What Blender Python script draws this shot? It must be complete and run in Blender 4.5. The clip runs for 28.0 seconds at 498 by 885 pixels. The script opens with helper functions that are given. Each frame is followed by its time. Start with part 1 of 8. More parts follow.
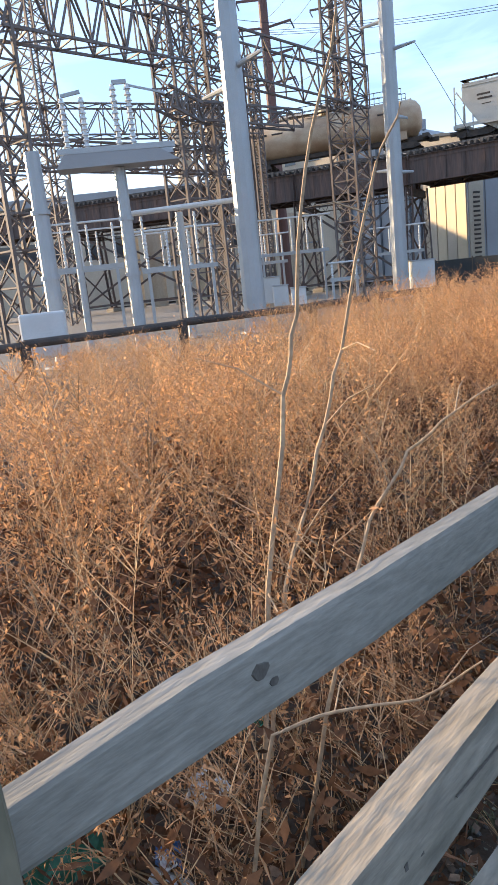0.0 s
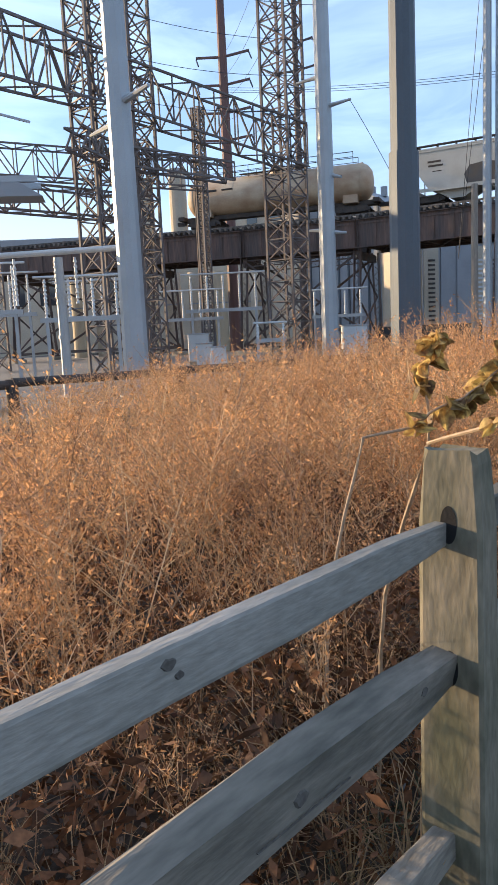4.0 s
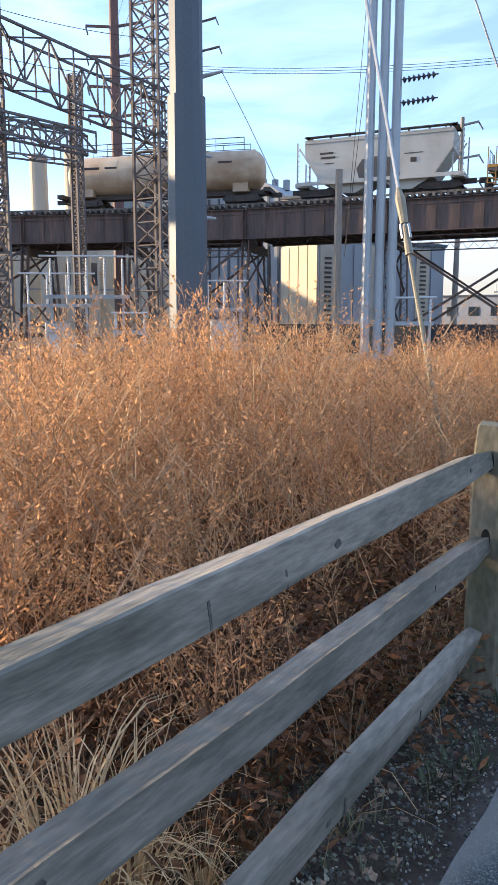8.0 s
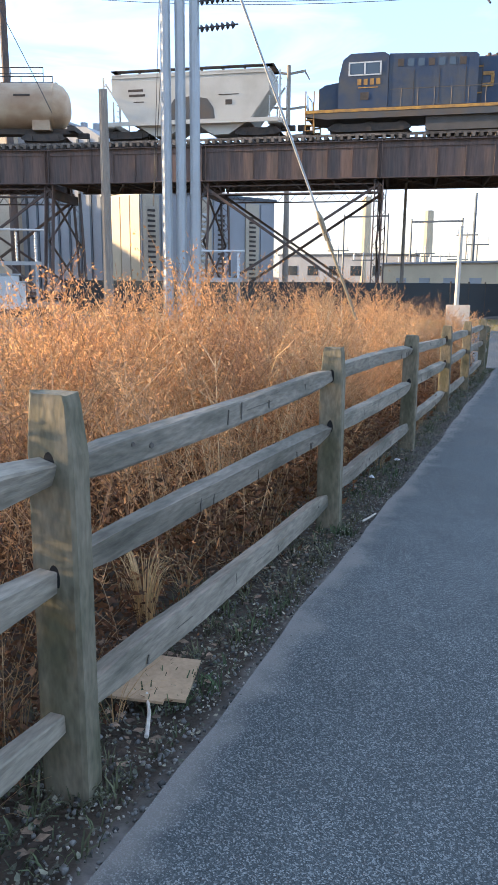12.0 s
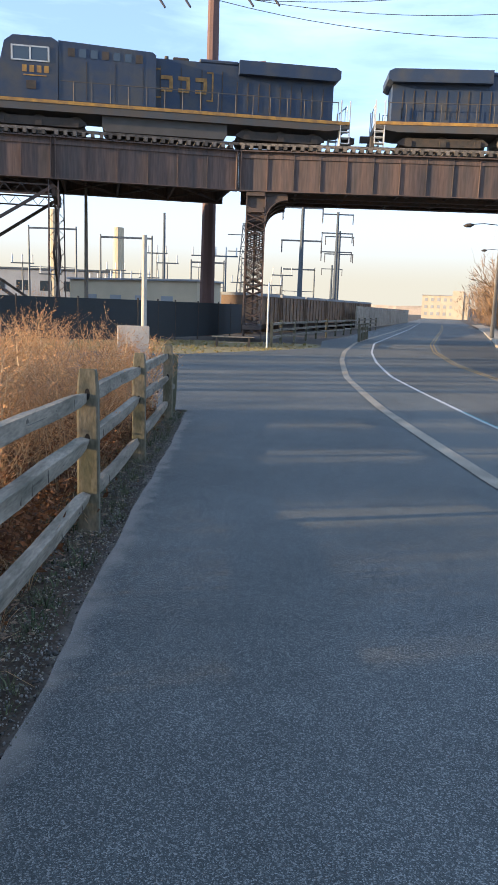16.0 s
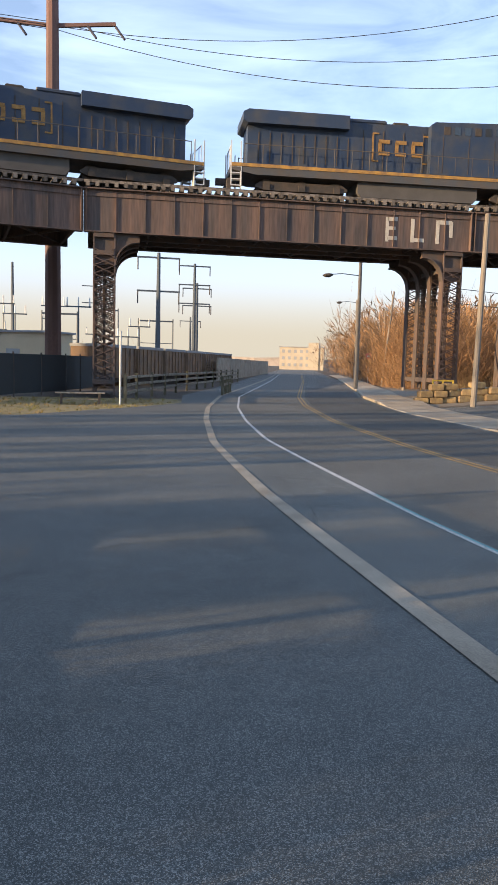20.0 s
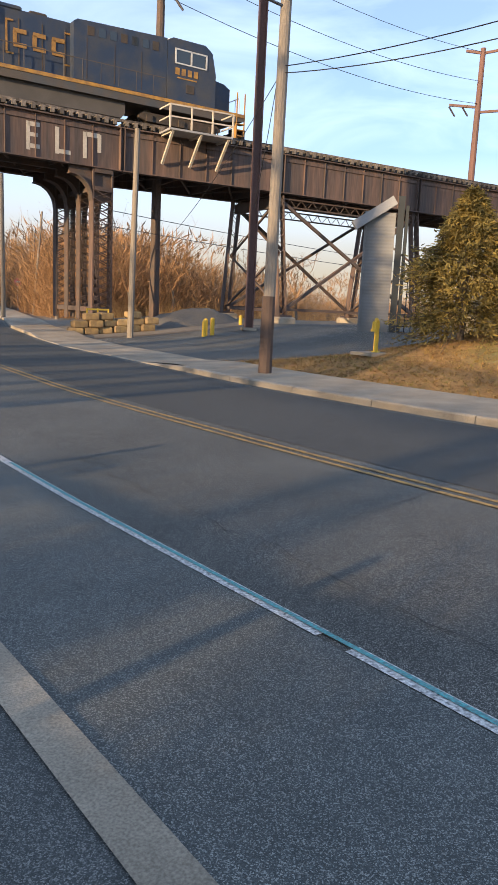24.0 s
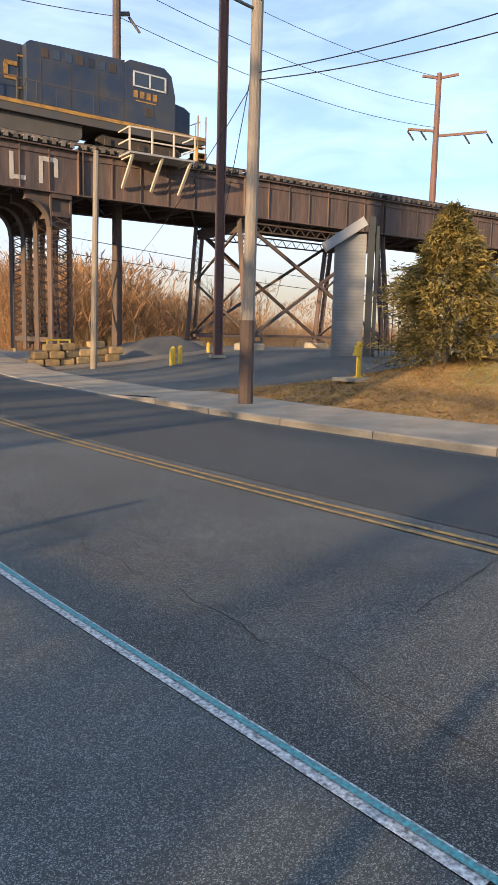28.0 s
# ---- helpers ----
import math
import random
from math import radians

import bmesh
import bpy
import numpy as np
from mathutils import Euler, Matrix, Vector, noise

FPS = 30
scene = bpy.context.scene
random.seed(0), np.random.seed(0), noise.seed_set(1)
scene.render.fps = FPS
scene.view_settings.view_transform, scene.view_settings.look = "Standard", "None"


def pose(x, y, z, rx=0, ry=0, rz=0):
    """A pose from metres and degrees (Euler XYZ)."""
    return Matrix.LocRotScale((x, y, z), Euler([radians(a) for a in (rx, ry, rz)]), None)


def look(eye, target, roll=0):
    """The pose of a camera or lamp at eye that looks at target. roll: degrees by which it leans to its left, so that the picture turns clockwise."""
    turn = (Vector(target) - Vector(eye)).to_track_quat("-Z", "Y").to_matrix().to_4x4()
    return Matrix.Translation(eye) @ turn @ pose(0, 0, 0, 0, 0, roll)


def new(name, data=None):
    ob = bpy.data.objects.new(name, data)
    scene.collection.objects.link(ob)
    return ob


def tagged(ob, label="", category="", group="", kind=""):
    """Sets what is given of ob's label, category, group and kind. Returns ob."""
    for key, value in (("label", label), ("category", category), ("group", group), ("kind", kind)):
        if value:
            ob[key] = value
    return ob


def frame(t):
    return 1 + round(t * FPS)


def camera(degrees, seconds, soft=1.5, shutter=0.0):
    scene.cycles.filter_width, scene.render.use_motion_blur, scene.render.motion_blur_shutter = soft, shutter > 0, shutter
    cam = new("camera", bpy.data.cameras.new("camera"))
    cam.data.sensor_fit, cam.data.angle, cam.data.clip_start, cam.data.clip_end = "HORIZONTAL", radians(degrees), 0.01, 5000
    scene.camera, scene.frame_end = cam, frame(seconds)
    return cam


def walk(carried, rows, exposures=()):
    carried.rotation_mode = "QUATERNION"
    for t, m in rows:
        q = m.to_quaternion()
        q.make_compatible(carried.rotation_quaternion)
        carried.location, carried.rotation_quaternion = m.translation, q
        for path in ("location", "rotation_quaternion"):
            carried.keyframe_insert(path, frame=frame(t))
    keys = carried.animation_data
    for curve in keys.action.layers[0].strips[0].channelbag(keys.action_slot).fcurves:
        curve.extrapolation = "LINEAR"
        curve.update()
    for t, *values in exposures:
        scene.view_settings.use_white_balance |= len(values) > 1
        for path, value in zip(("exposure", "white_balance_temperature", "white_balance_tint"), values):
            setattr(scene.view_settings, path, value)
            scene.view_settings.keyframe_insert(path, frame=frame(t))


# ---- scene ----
cam = camera(37.0, 28.0)
PATH = [
    (0, (0.073, -5.089, 1.484), (-1.23, -3.633, 1.056), -6.0),
    (0.5, (0.012, -4.507, 1.445), (-1.316, -3.059, 1.075), -4.9),
    (1, (-0.025, -3.96, 1.404), (-1.355, -2.502, 1.082), -3.7),
    (1.5, (0.001, -3.306, 1.392), (-1.334, -1.851, 1.074), -4.0),
    (2, (0.071, -2.715, 1.42), (-1.226, -1.228, 1.092), -5.2),
    (2.5, (0.141, -2.148, 1.37), (-1.077, -0.597, 1.038), -4.3),
    (4.5, (0.328, 0.034, 1.415), (-0.932, 1.56, 1.129), -2.4),
    (5, (0.389, 0.638, 1.396), (-0.827, 2.199, 1.104), -2.2),
    (5.5, (0.316, 1.201, 1.371), (-0.891, 2.768, 1.073), -1.7),
    (6, (0.383, 1.722, 1.375), (-0.829, 3.283, 1.072), -1.4),
    (6.5, (0.376, 2.219, 1.359), (-0.849, 3.77, 1.051), -0.8),
    (7, (0.366, 2.791, 1.344), (-0.825, 4.367, 1.035), -0.3),
    (7.5, (0.527, 3.177, 1.409), (-0.603, 4.797, 1.098), 0.4),
    (8, (0.395, 3.787, 1.385), (-0.67, 5.45, 1.068), 0.1),
    (8.5, (0.385, 4.402, 1.313), (-0.671, 6.07, 0.994), -0.9),
    (9, (0.4, 4.999, 1.271), (-0.626, 6.684, 0.948), -2.0),
    (9.5, (0.666, 5.314, 1.301), (-0.235, 7.065, 0.952), -1.7),
    (10, (0.692, 5.852, 1.268), (-0.201, 7.608, 0.921), -1.8),
    (10.5, (0.761, 6.445, 1.276), (-0.099, 8.216, 0.926), -1.5),
    (11, (0.78, 6.976, 1.265), (-0.021, 8.774, 0.912), -0.1),
    (11.5, (0.826, 7.53, 1.275), (0.116, 9.366, 0.921), 0.4),
    (12, (0.827, 8.134, 1.245), (0.117, 9.956, 0.826), 0.5),
    (12.5, (0.772, 8.795, 1.218), (0.095, 10.626, 0.784), 1.1),
    (14.5, (0.551, 11.431, 1.151), (-0.214, 13.242, 0.782), -1.3),
    (15, (0.542, 12.054, 1.158), (-0.042, 13.93, 0.788), -0.4),
    (15.5, (0.522, 12.712, 1.153), (0.298, 14.665, 0.786), 1.9),
    (16, (0.629, 13.351, 1.169), (0.682, 15.318, 0.811), 2.0),
    (16.5, (0.68, 14.022, 1.12), (0.813, 15.988, 0.779), 0.8),
    (17, (0.808, 14.584, 1.093), (1.121, 16.532, 0.767), 0.4),
    (17.5, (0.804, 15.338, 1.027), (1.185, 17.274, 0.702), 0.9),
    (18, (0.912, 15.805, 1.037), (1.358, 17.727, 0.711), 1.4),
    (18.5, (0.924, 16.183, 1.09), (1.376, 18.103, 0.756), 1.4),
    (19, (1.05, 16.7, 1.1), (1.477, 18.624, 0.757), 1.4),
    (19.5, (1.16, 17.169, 1.097), (1.577, 19.094, 0.748), 1.6),
    (20, (1.153, 17.57, 1.134), (1.566, 19.516, 0.923), 1.5),
    (20.5, (1.243, 17.952, 1.153), (1.769, 19.871, 0.957), -0.1),
    (21, (1.27, 18.189, 1.135), (1.928, 20.067, 0.936), 0.4),
    (21.5, (1.32, 18.513, 1.126), (2.095, 20.344, 0.915), 1.2),
    (22, (1.524, 18.909, 1.134), (2.398, 20.688, 0.871), 2.4),
    (22.5, (1.694, 19.255, 1.116), (2.639, 20.986, 0.782), 2.8),
    (24.5, (2.584, 20.09, 1.057), (3.868, 21.584, 0.709), 2.4),
    (25, (2.716, 20.253, 1.049), (4.033, 21.723, 0.724), 1.9),
    (25.5, (2.741, 20.424, 1.055), (4.015, 21.941, 0.781), 0.9),
    (26, (2.76, 20.648, 1.039), (4.068, 22.136, 0.769), 1.0),
    (26.5, (2.83, 20.802, 1.044), (4.234, 22.199, 0.766), 1.9),
    (27, (3.011, 20.98, 1.058), (4.401, 22.39, 0.773), 1.9),
    (27.5, (3.049, 21.188, 1.031), (4.426, 22.609, 0.743), 1.6),
    (28, (3.079, 21.472, 0.996), (4.374, 22.969, 0.707), 1.4),
]
EXPOSURE = [(0, 1.26, 5450, 11), (1, 0.99, 5500, 11), (2, 0.91, 5550, 11), (5, 0.93, 5370, 11), (6, 1.2, 5320, 11), (8, 1.26, 5220, 12), (10, 1.5, 5370, 12), (12, 1.73, 5500, 11), (14, 1.75, 5420, 11), (15, 1.68, 5370, 11), (16, 1.2, 5390, 10), (18, 1.39, 5440, 10), (19, 1.42, 5590, 11), (20, 0.94, 5760, 12), (22, 1.01, 5740, 13), (25, 0.76, 5840, 13), (26, 0.88, 5840, 13), (27, 0.84, 5790, 13), (28, 0.89, 5840, 13)]
walk(cam, [(t, look(eye, target, roll)) for t, eye, target, roll in PATH], EXPOSURE)

# ---- world, sun, exposure ----
SUN_TO = Vector((-0.955, -0.235, 0.178)).normalized()
world = bpy.data.worlds.new("sky")
scene.world = world
world.use_nodes = True
wn, wl = world.node_tree.nodes, world.node_tree.links
wn.clear()
w_out = wn.new("ShaderNodeOutputWorld")
w_bg = wn.new("ShaderNodeBackground")
w_sky = wn.new("ShaderNodeTexSky")
w_sky.sky_type, w_sky.sun_disc = "NISHITA", False
w_sky.sun_elevation = math.asin(SUN_TO.z)
w_sky.sun_rotation = math.atan2(SUN_TO.x, SUN_TO.y)
w_sky.air_density, w_sky.dust_density, w_sky.ozone_density = 1.0, 0.7, 2.2
w_co = wn.new("ShaderNodeTexCoord")
w_map = wn.new("ShaderNodeMapping")
w_map.inputs["Scale"].default_value = (1.2, 2.6, 7.0)
w_map.inputs["Rotation"].default_value = (0.25, 0.1, 0.6)
w_noise = wn.new("ShaderNodeTexNoise")
w_noise.inputs["Scale"].default_value = 2.3
w_noise.inputs["Detail"].default_value = 7.0
w_noise.inputs["Roughness"].default_value = 0.55
w_noise.inputs["Distortion"].default_value = 0.6
w_ramp = wn.new("ShaderNodeValToRGB")
w_ramp.color_ramp.elements[0].position, w_ramp.color_ramp.elements[0].color = 0.40, (0.16, 0.16, 0.16, 1)
w_ramp.color_ramp.elements[1].position, w_ramp.color_ramp.elements[1].color = 0.78, (0.44, 0.44, 0.44, 1)
w_mix = wn.new("ShaderNodeMixRGB")
w_mix.inputs["Color2"].default_value = (9.0, 10.0, 11.6, 1)
wl.new(w_co.outputs["Generated"], w_map.inputs["Vector"])
wl.new(w_map.outputs["Vector"], w_noise.inputs["Vector"])
wl.new(w_noise.outputs["Fac"], w_ramp.inputs["Fac"])
w_sep = wn.new("ShaderNodeSeparateXYZ")
w_low = wn.new("ShaderNodeMapRange")
w_low.inputs["From Min"].default_value, w_low.inputs["From Max"].default_value = 0.03, 0.25
w_low.inputs["To Min"].default_value, w_low.inputs["To Max"].default_value = 0.96, 0.0
w_low.interpolation_type = "SMOOTHSTEP"
w_tint = wn.new("ShaderNodeMixRGB")
w_tint.inputs["Color1"].default_value = (9.0, 10.0, 11.6, 1)
w_tint.inputs["Color2"].default_value = (3.7, 3.0, 1.9, 1)
w_max = wn.new("ShaderNodeMath")
w_max.operation = "MAXIMUM"
wl.new(w_co.outputs["Generated"], w_sep.inputs["Vector"])
wl.new(w_sep.outputs["Z"], w_low.inputs["Value"])
wl.new(w_low.outputs["Result"], w_tint.inputs["Fac"])
wl.new(w_low.outputs["Result"], w_max.inputs[0])
wl.new(w_ramp.outputs["Color"], w_max.inputs[1])
wl.new(w_tint.outputs["Color"], w_mix.inputs["Color2"])
wl.new(w_max.outputs["Value"], w_mix.inputs["Fac"])
wl.new(w_sky.outputs["Color"], w_mix.inputs["Color1"])
wl.new(w_mix.outputs["Color"], w_bg.inputs["Color"])
w_bg.inputs["Strength"].default_value = 0.112
wl.new(w_bg.outputs["Background"], w_out.inputs["Surface"])
sun_data = bpy.data.lights.new("sun", "SUN")
sun_data.energy, sun_data.angle, sun_data.color = 5.0, radians(0.6), (1.0, 0.66, 0.32)
sun = new("sun", sun_data)
sun.matrix_world = look(SUN_TO * 100, (0, 0, 0))


# ---- materials ----
def mat(name, col, rough=0.7, metal=0.0, var=0.25, scale=6.0, col2=None, spots=0.5, bump=0.15, fine=60.0, island=0.0, obrand=0.0,
        stretch=(1, 1, 1), trans=0.0, span=0.2):
    """A surface with two scales of variation, fine relief, and where asked a change from piece to piece."""
    m = bpy.data.materials.new(name)
    m.use_nodes = True
    n, l = m.node_tree.nodes, m.node_tree.links
    b = n["Principled BSDF"]
    b.inputs["Metallic"].default_value = metal
    co = n.new("ShaderNodeTexCoord")
    mp = n.new("ShaderNodeMapping")
    mp.inputs["Scale"].default_value = stretch
    l.new(co.outputs["Object"], mp.inputs["Vector"])
    big, small = n.new("ShaderNodeTexNoise"), n.new("ShaderNodeTexNoise")
    for tex, s, d in ((big, scale, 4.0), (small, fine, 3.0)):
        tex.inputs["Scale"].default_value, tex.inputs["Detail"].default_value = s, d
        l.new(mp.outputs["Vector"], tex.inputs["Vector"])
    ramp = n.new("ShaderNodeValToRGB")
    c2 = col2 or tuple(c * (1 - var) for c in col)
    ramp.color_ramp.elements[0].position, ramp.color_ramp.elements[0].color = spots - 0.14, (*c2, 1)
    ramp.color_ramp.elements[1].position, ramp.color_ramp.elements[1].color = spots + 0.14, (*col, 1)
    l.new(big.outputs["Fac"], ramp.inputs["Fac"])
    grain = n.new("ShaderNodeMapRange")
    grain.inputs["From Min"].default_value, grain.inputs["From Max"].default_value = 0.5 - span, 0.5 + span
    grain.inputs["To Min"].default_value, grain.inputs["To Max"].default_value = 1 - var, 1 + var
    l.new(small.outputs["Fac"], grain.inputs["Value"])
    mul = n.new("ShaderNodeMixRGB")
    mul.blend_type, mul.inputs["Fac"].default_value = "MULTIPLY", 1.0
    l.new(ramp.outputs["Color"], mul.inputs["Color1"])
    l.new(grain.outputs["Result"], mul.inputs["Color2"])
    last = mul.outputs["Color"]
    for amount, kind in ((island, "i"), (obrand, "o")):
        if amount:
            src = n.new("ShaderNodeNewGeometry").outputs["Random Per Island"] if kind == "i" else n.new("ShaderNodeObjectInfo").outputs["Random"]
            rng = n.new("ShaderNodeMapRange")
            rng.inputs["To Min"].default_value, rng.inputs["To Max"].default_value = 1 - amount, 1 + amount
            l.new(src, rng.inputs["Value"])
            mm = n.new("ShaderNodeMixRGB")
            mm.blend_type, mm.inputs["Fac"].default_value = "MULTIPLY", 1.0
            l.new(last, mm.inputs["Color1"])
            l.new(rng.outputs["Result"], mm.inputs["Color2"])
            last = mm.outputs["Color"]
    l.new(last, b.inputs["Base Color"])
    rr = n.new("ShaderNodeMapRange")
    rr.inputs["To Min"].default_value, rr.inputs["To Max"].default_value = max(rough - 0.12, 0.05), min(rough + 0.12, 1.0)
    l.new(big.outputs["Fac"], rr.inputs["Value"])
    l.new(rr.outputs["Result"], b.inputs["Roughness"])
    if bump:
        bp = n.new("ShaderNodeBump")
        bp.inputs["Strength"].default_value, bp.inputs["Distance"].default_value = bump, 0.02
        l.new(small.outputs["Fac"], bp.inputs["Height"])
        l.new(bp.outputs["Normal"], b.inputs["Normal"])
    if trans:
        tr = n.new("ShaderNodeBsdfTranslucent")
        l.new(last, tr.inputs["Color"])
        ms = n.new("ShaderNodeMixShader")
        ms.inputs["Fac"].default_value = trans
        l.new(b.outputs["BSDF"], ms.inputs[1])
        l.new(tr.outputs["BSDF"], ms.inputs[2])
        l.new(ms.outputs["Shader"], n["Material Output"].inputs["Surface"])
    return m


def asphalt(name, dark, light, share, tint2, chips=160.0, dusty=False):
    """Worn asphalt: a dark binder with paler stone chips, and broad stains."""
    m = bpy.data.materials.new(name)
    m.use_nodes = True
    n, l = m.node_tree.nodes, m.node_tree.links
    b = n["Principled BSDF"]
    b.inputs["Roughness"].default_value = 0.92
    co = n.new("ShaderNodeTexCoord")
    vor, big, mid = n.new("ShaderNodeTexVoronoi"), n.new("ShaderNodeTexNoise"), n.new("ShaderNodeTexNoise")
    vor.inputs["Scale"].default_value = chips
    big.inputs["Scale"].default_value, mid.inputs["Scale"].default_value = 0.45, 4.0
    big.inputs["Detail"].default_value = mid.inputs["Detail"].default_value = 5.0
    for tex in (vor, big, mid):
        l.new(co.outputs["Object"], tex.inputs["Vector"])
    sep = n.new("ShaderNodeSeparateColor")
    l.new(vor.outputs["Color"], sep.inputs["Color"])
    ramp = n.new("ShaderNodeValToRGB")
    e = ramp.color_ramp.elements
    e[0].position, e[0].color = 0.0, (*(c * 0.6 for c in dark), 1)
    e[1].position, e[1].color = 1.0, (*light, 1)
    e.new(1 - share).color = (*dark, 1)
    l.new(sep.outputs["Red"], ramp.inputs["Fac"])
    last = ramp.outputs["Color"]
    for tex, lo, hi, c in ((big, 0.38, 0.66, tint2), (mid, 0.35, 0.7, (0.84, 0.84, 0.84))):
        rng = n.new("ShaderNodeMapRange")
        rng.inputs["From Min"].default_value, rng.inputs["From Max"].default_value = lo, hi
        l.new(tex.outputs["Fac"], rng.inputs["Value"])
        mx = n.new("ShaderNodeMixRGB")
        mx.blend_type = "MULTIPLY"
        mx.inputs["Color2"].default_value = (*c, 1)
        l.new(rng.outputs["Result"], mx.inputs["Fac"])
        l.new(last, mx.inputs["Color1"])
        last = mx.outputs["Color"]
    if dusty:
        # sandy dust drifted over the ragged verge side of the footpath
        sp = n.new("ShaderNodeSeparateXYZ")
        l.new(co.outputs["Object"], sp.inputs["Vector"])
        wob = n.new("ShaderNodeMath")
        wob.operation, wob.inputs[1].default_value = "MULTIPLY_ADD", 0.34
        l.new(mid.outputs["Fac"], wob.inputs[0])
        l.new(sp.outputs["X"], wob.inputs[2])
        near_edge, along = n.new("ShaderNodeMapRange"), n.new("ShaderNodeMapRange")
        near_edge.interpolation_type = "SMOOTHSTEP"
        for node, src, lo, hi in ((near_edge, wob.outputs[0], 0.20, 0.02), (along, sp.outputs["Y"], 26.2, 25.2)):
            node.inputs["From Min"].default_value, node.inputs["From Max"].default_value = lo, hi
            l.new(src, node.inputs["Value"])
        near_edge.inputs["To Max"].default_value = 0.8
        both = n.new("ShaderNodeMath")
        both.operation = "MULTIPLY"
        l.new(near_edge.outputs["Result"], both.inputs[0])
        l.new(along.outputs["Result"], both.inputs[1])
        dust = n.new("ShaderNodeMixRGB")
        dust.inputs["Color2"].default_value = (0.215, 0.197, 0.172, 1)
        l.new(both.outputs[0], dust.inputs["Fac"])
        l.new(last, dust.inputs["Color1"])
        last = dust.outputs["Color"]
    l.new(last, b.inputs["Base Color"])
    bp = n.new("ShaderNodeBump")
    bp.inputs["Strength"].default_value, bp.inputs["Distance"].default_value = 0.35, 0.006
    l.new(vor.outputs["Distance"], bp.inputs["Height"])
    l.new(bp.outputs["Normal"], b.inputs["Normal"])
    return m


def glass(name, col, rough=0.1):
    m = bpy.data.materials.new(name)
    m.use_nodes = True
    b = m.node_tree.nodes["Principled BSDF"]
    b.inputs["Base Color"].default_value, b.inputs["Roughness"].default_value = (*col, 1), rough
    b.inputs["Specular IOR Level"].default_value = 0.9
    return m


def zoned(name, base, zones, rough=0.95, bump=0.4, fine=25.0):
    """Ground: a base colour pair and zones (x0, x1, y0, y1, soft, colour pair) of other stuff, with ragged borders."""
    m = bpy.data.materials.new(name)
    m.use_nodes = True
    n, l = m.node_tree.nodes, m.node_tree.links
    b = n["Principled BSDF"]
    b.inputs["Roughness"].default_value = rough
    co = n.new("ShaderNodeTexCoord")
    sep = n.new("ShaderNodeSeparateXYZ")
    big, mid, small = (n.new("ShaderNodeTexNoise") for _ in range(3))
    for tex, s in ((big, 0.35), (mid, 3.0), (small, fine)):
        tex.inputs["Scale"].default_value, tex.inputs["Detail"].default_value = s, 5.0
        l.new(co.outputs["Object"], tex.inputs["Vector"])
    l.new(co.outputs["Object"], sep.inputs["Vector"])

    def math_node(op, a, c):
        k = n.new("ShaderNodeMath")
        k.operation = op
        for i, v in enumerate((a, c)):
            if isinstance(v, (int, float)):
                k.inputs[i].default_value = v
            else:
                l.new(v, k.inputs[i])
        return k.outputs[0]

    def pair(p):
        r = n.new("ShaderNodeValToRGB")
        r.color_ramp.elements[0].position, r.color_ramp.elements[0].color = 0.36, (*p[0], 1)
        r.color_ramp.elements[1].position, r.color_ramp.elements[1].color = 0.64, (*p[1], 1)
        l.new(math_node("ADD", math_node("MULTIPLY", mid.outputs["Fac"], 0.5), math_node("MULTIPLY", small.outputs["Fac"], 0.5)), r.inputs["Fac"])
        return r.outputs["Color"]

    last = pair(base)
    wob = math_node("SUBTRACT", math_node("ADD", mid.outputs["Fac"], big.outputs["Fac"]), 1.0)
    for x0, x1, y0, y1, soft, p in zones:
        fac = None
        for axis, lo, hi in (("X", x0, x1), ("Y", y0, y1)):
            v = math_node("ADD", sep.outputs[axis], math_node("MULTIPLY", wob, soft * 2.0))
            for edge, sign in ((lo, 1), (hi, -1)):
                e = n.new("ShaderNodeMapRange")
                e.interpolation_type = "SMOOTHSTEP"
                e.inputs["From Min"].default_value, e.inputs["From Max"].default_value = edge - soft * sign, edge + soft * sign
                l.new(v, e.inputs["Value"])
                fac = e.outputs["Result"] if fac is None else math_node("MULTIPLY", fac, e.outputs["Result"])
        mx = n.new("ShaderNodeMixRGB")
        l.new(fac, mx.inputs["Fac"])
        l.new(last, mx.inputs["Color1"])
        l.new(pair(p), mx.inputs["Color2"])
        last = mx.outputs["Color"]
    l.new(last, b.inputs["Base Color"])
    bp = n.new("ShaderNodeBump")
    bp.inputs["Strength"].default_value, bp.inputs["Distance"].default_value = bump, 0.04
    l.new(small.outputs["Fac"], bp.inputs["Height"])
    l.new(bp.outputs["Normal"], b.inputs["Normal"])
    return m


STEEL_GREY = mat("galvanised_steel", (0.40, 0.42, 0.43), 0.5, 0.3, 0.12, 1.2, bump=0.05)
STEEL_DARK = mat("weathered_grey_steel", (0.095, 0.112, 0.13), 0.55, 0.25, 0.15, 1.0, bump=0.05)
LATTICE = mat("dull_lattice_steel", (0.165, 0.15, 0.145), 0.7, 0.2, 0.3, 2.0, col2=(0.13, 0.10, 0.085))
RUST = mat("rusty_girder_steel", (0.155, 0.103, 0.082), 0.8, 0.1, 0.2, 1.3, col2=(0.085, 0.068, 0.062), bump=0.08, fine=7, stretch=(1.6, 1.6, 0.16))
RUST_DARK = mat("dark_rusty_steel", (0.085, 0.072, 0.066), 0.8, 0.15, 0.3, 1.5, col2=(0.12, 0.08, 0.06), fine=25)
RUST_RED = mat("rust_red_pole", (0.18, 0.10, 0.082), 0.75, 0.1, 0.25, 0.8, col2=(0.12, 0.075, 0.066), stretch=(1, 1, 0.2))
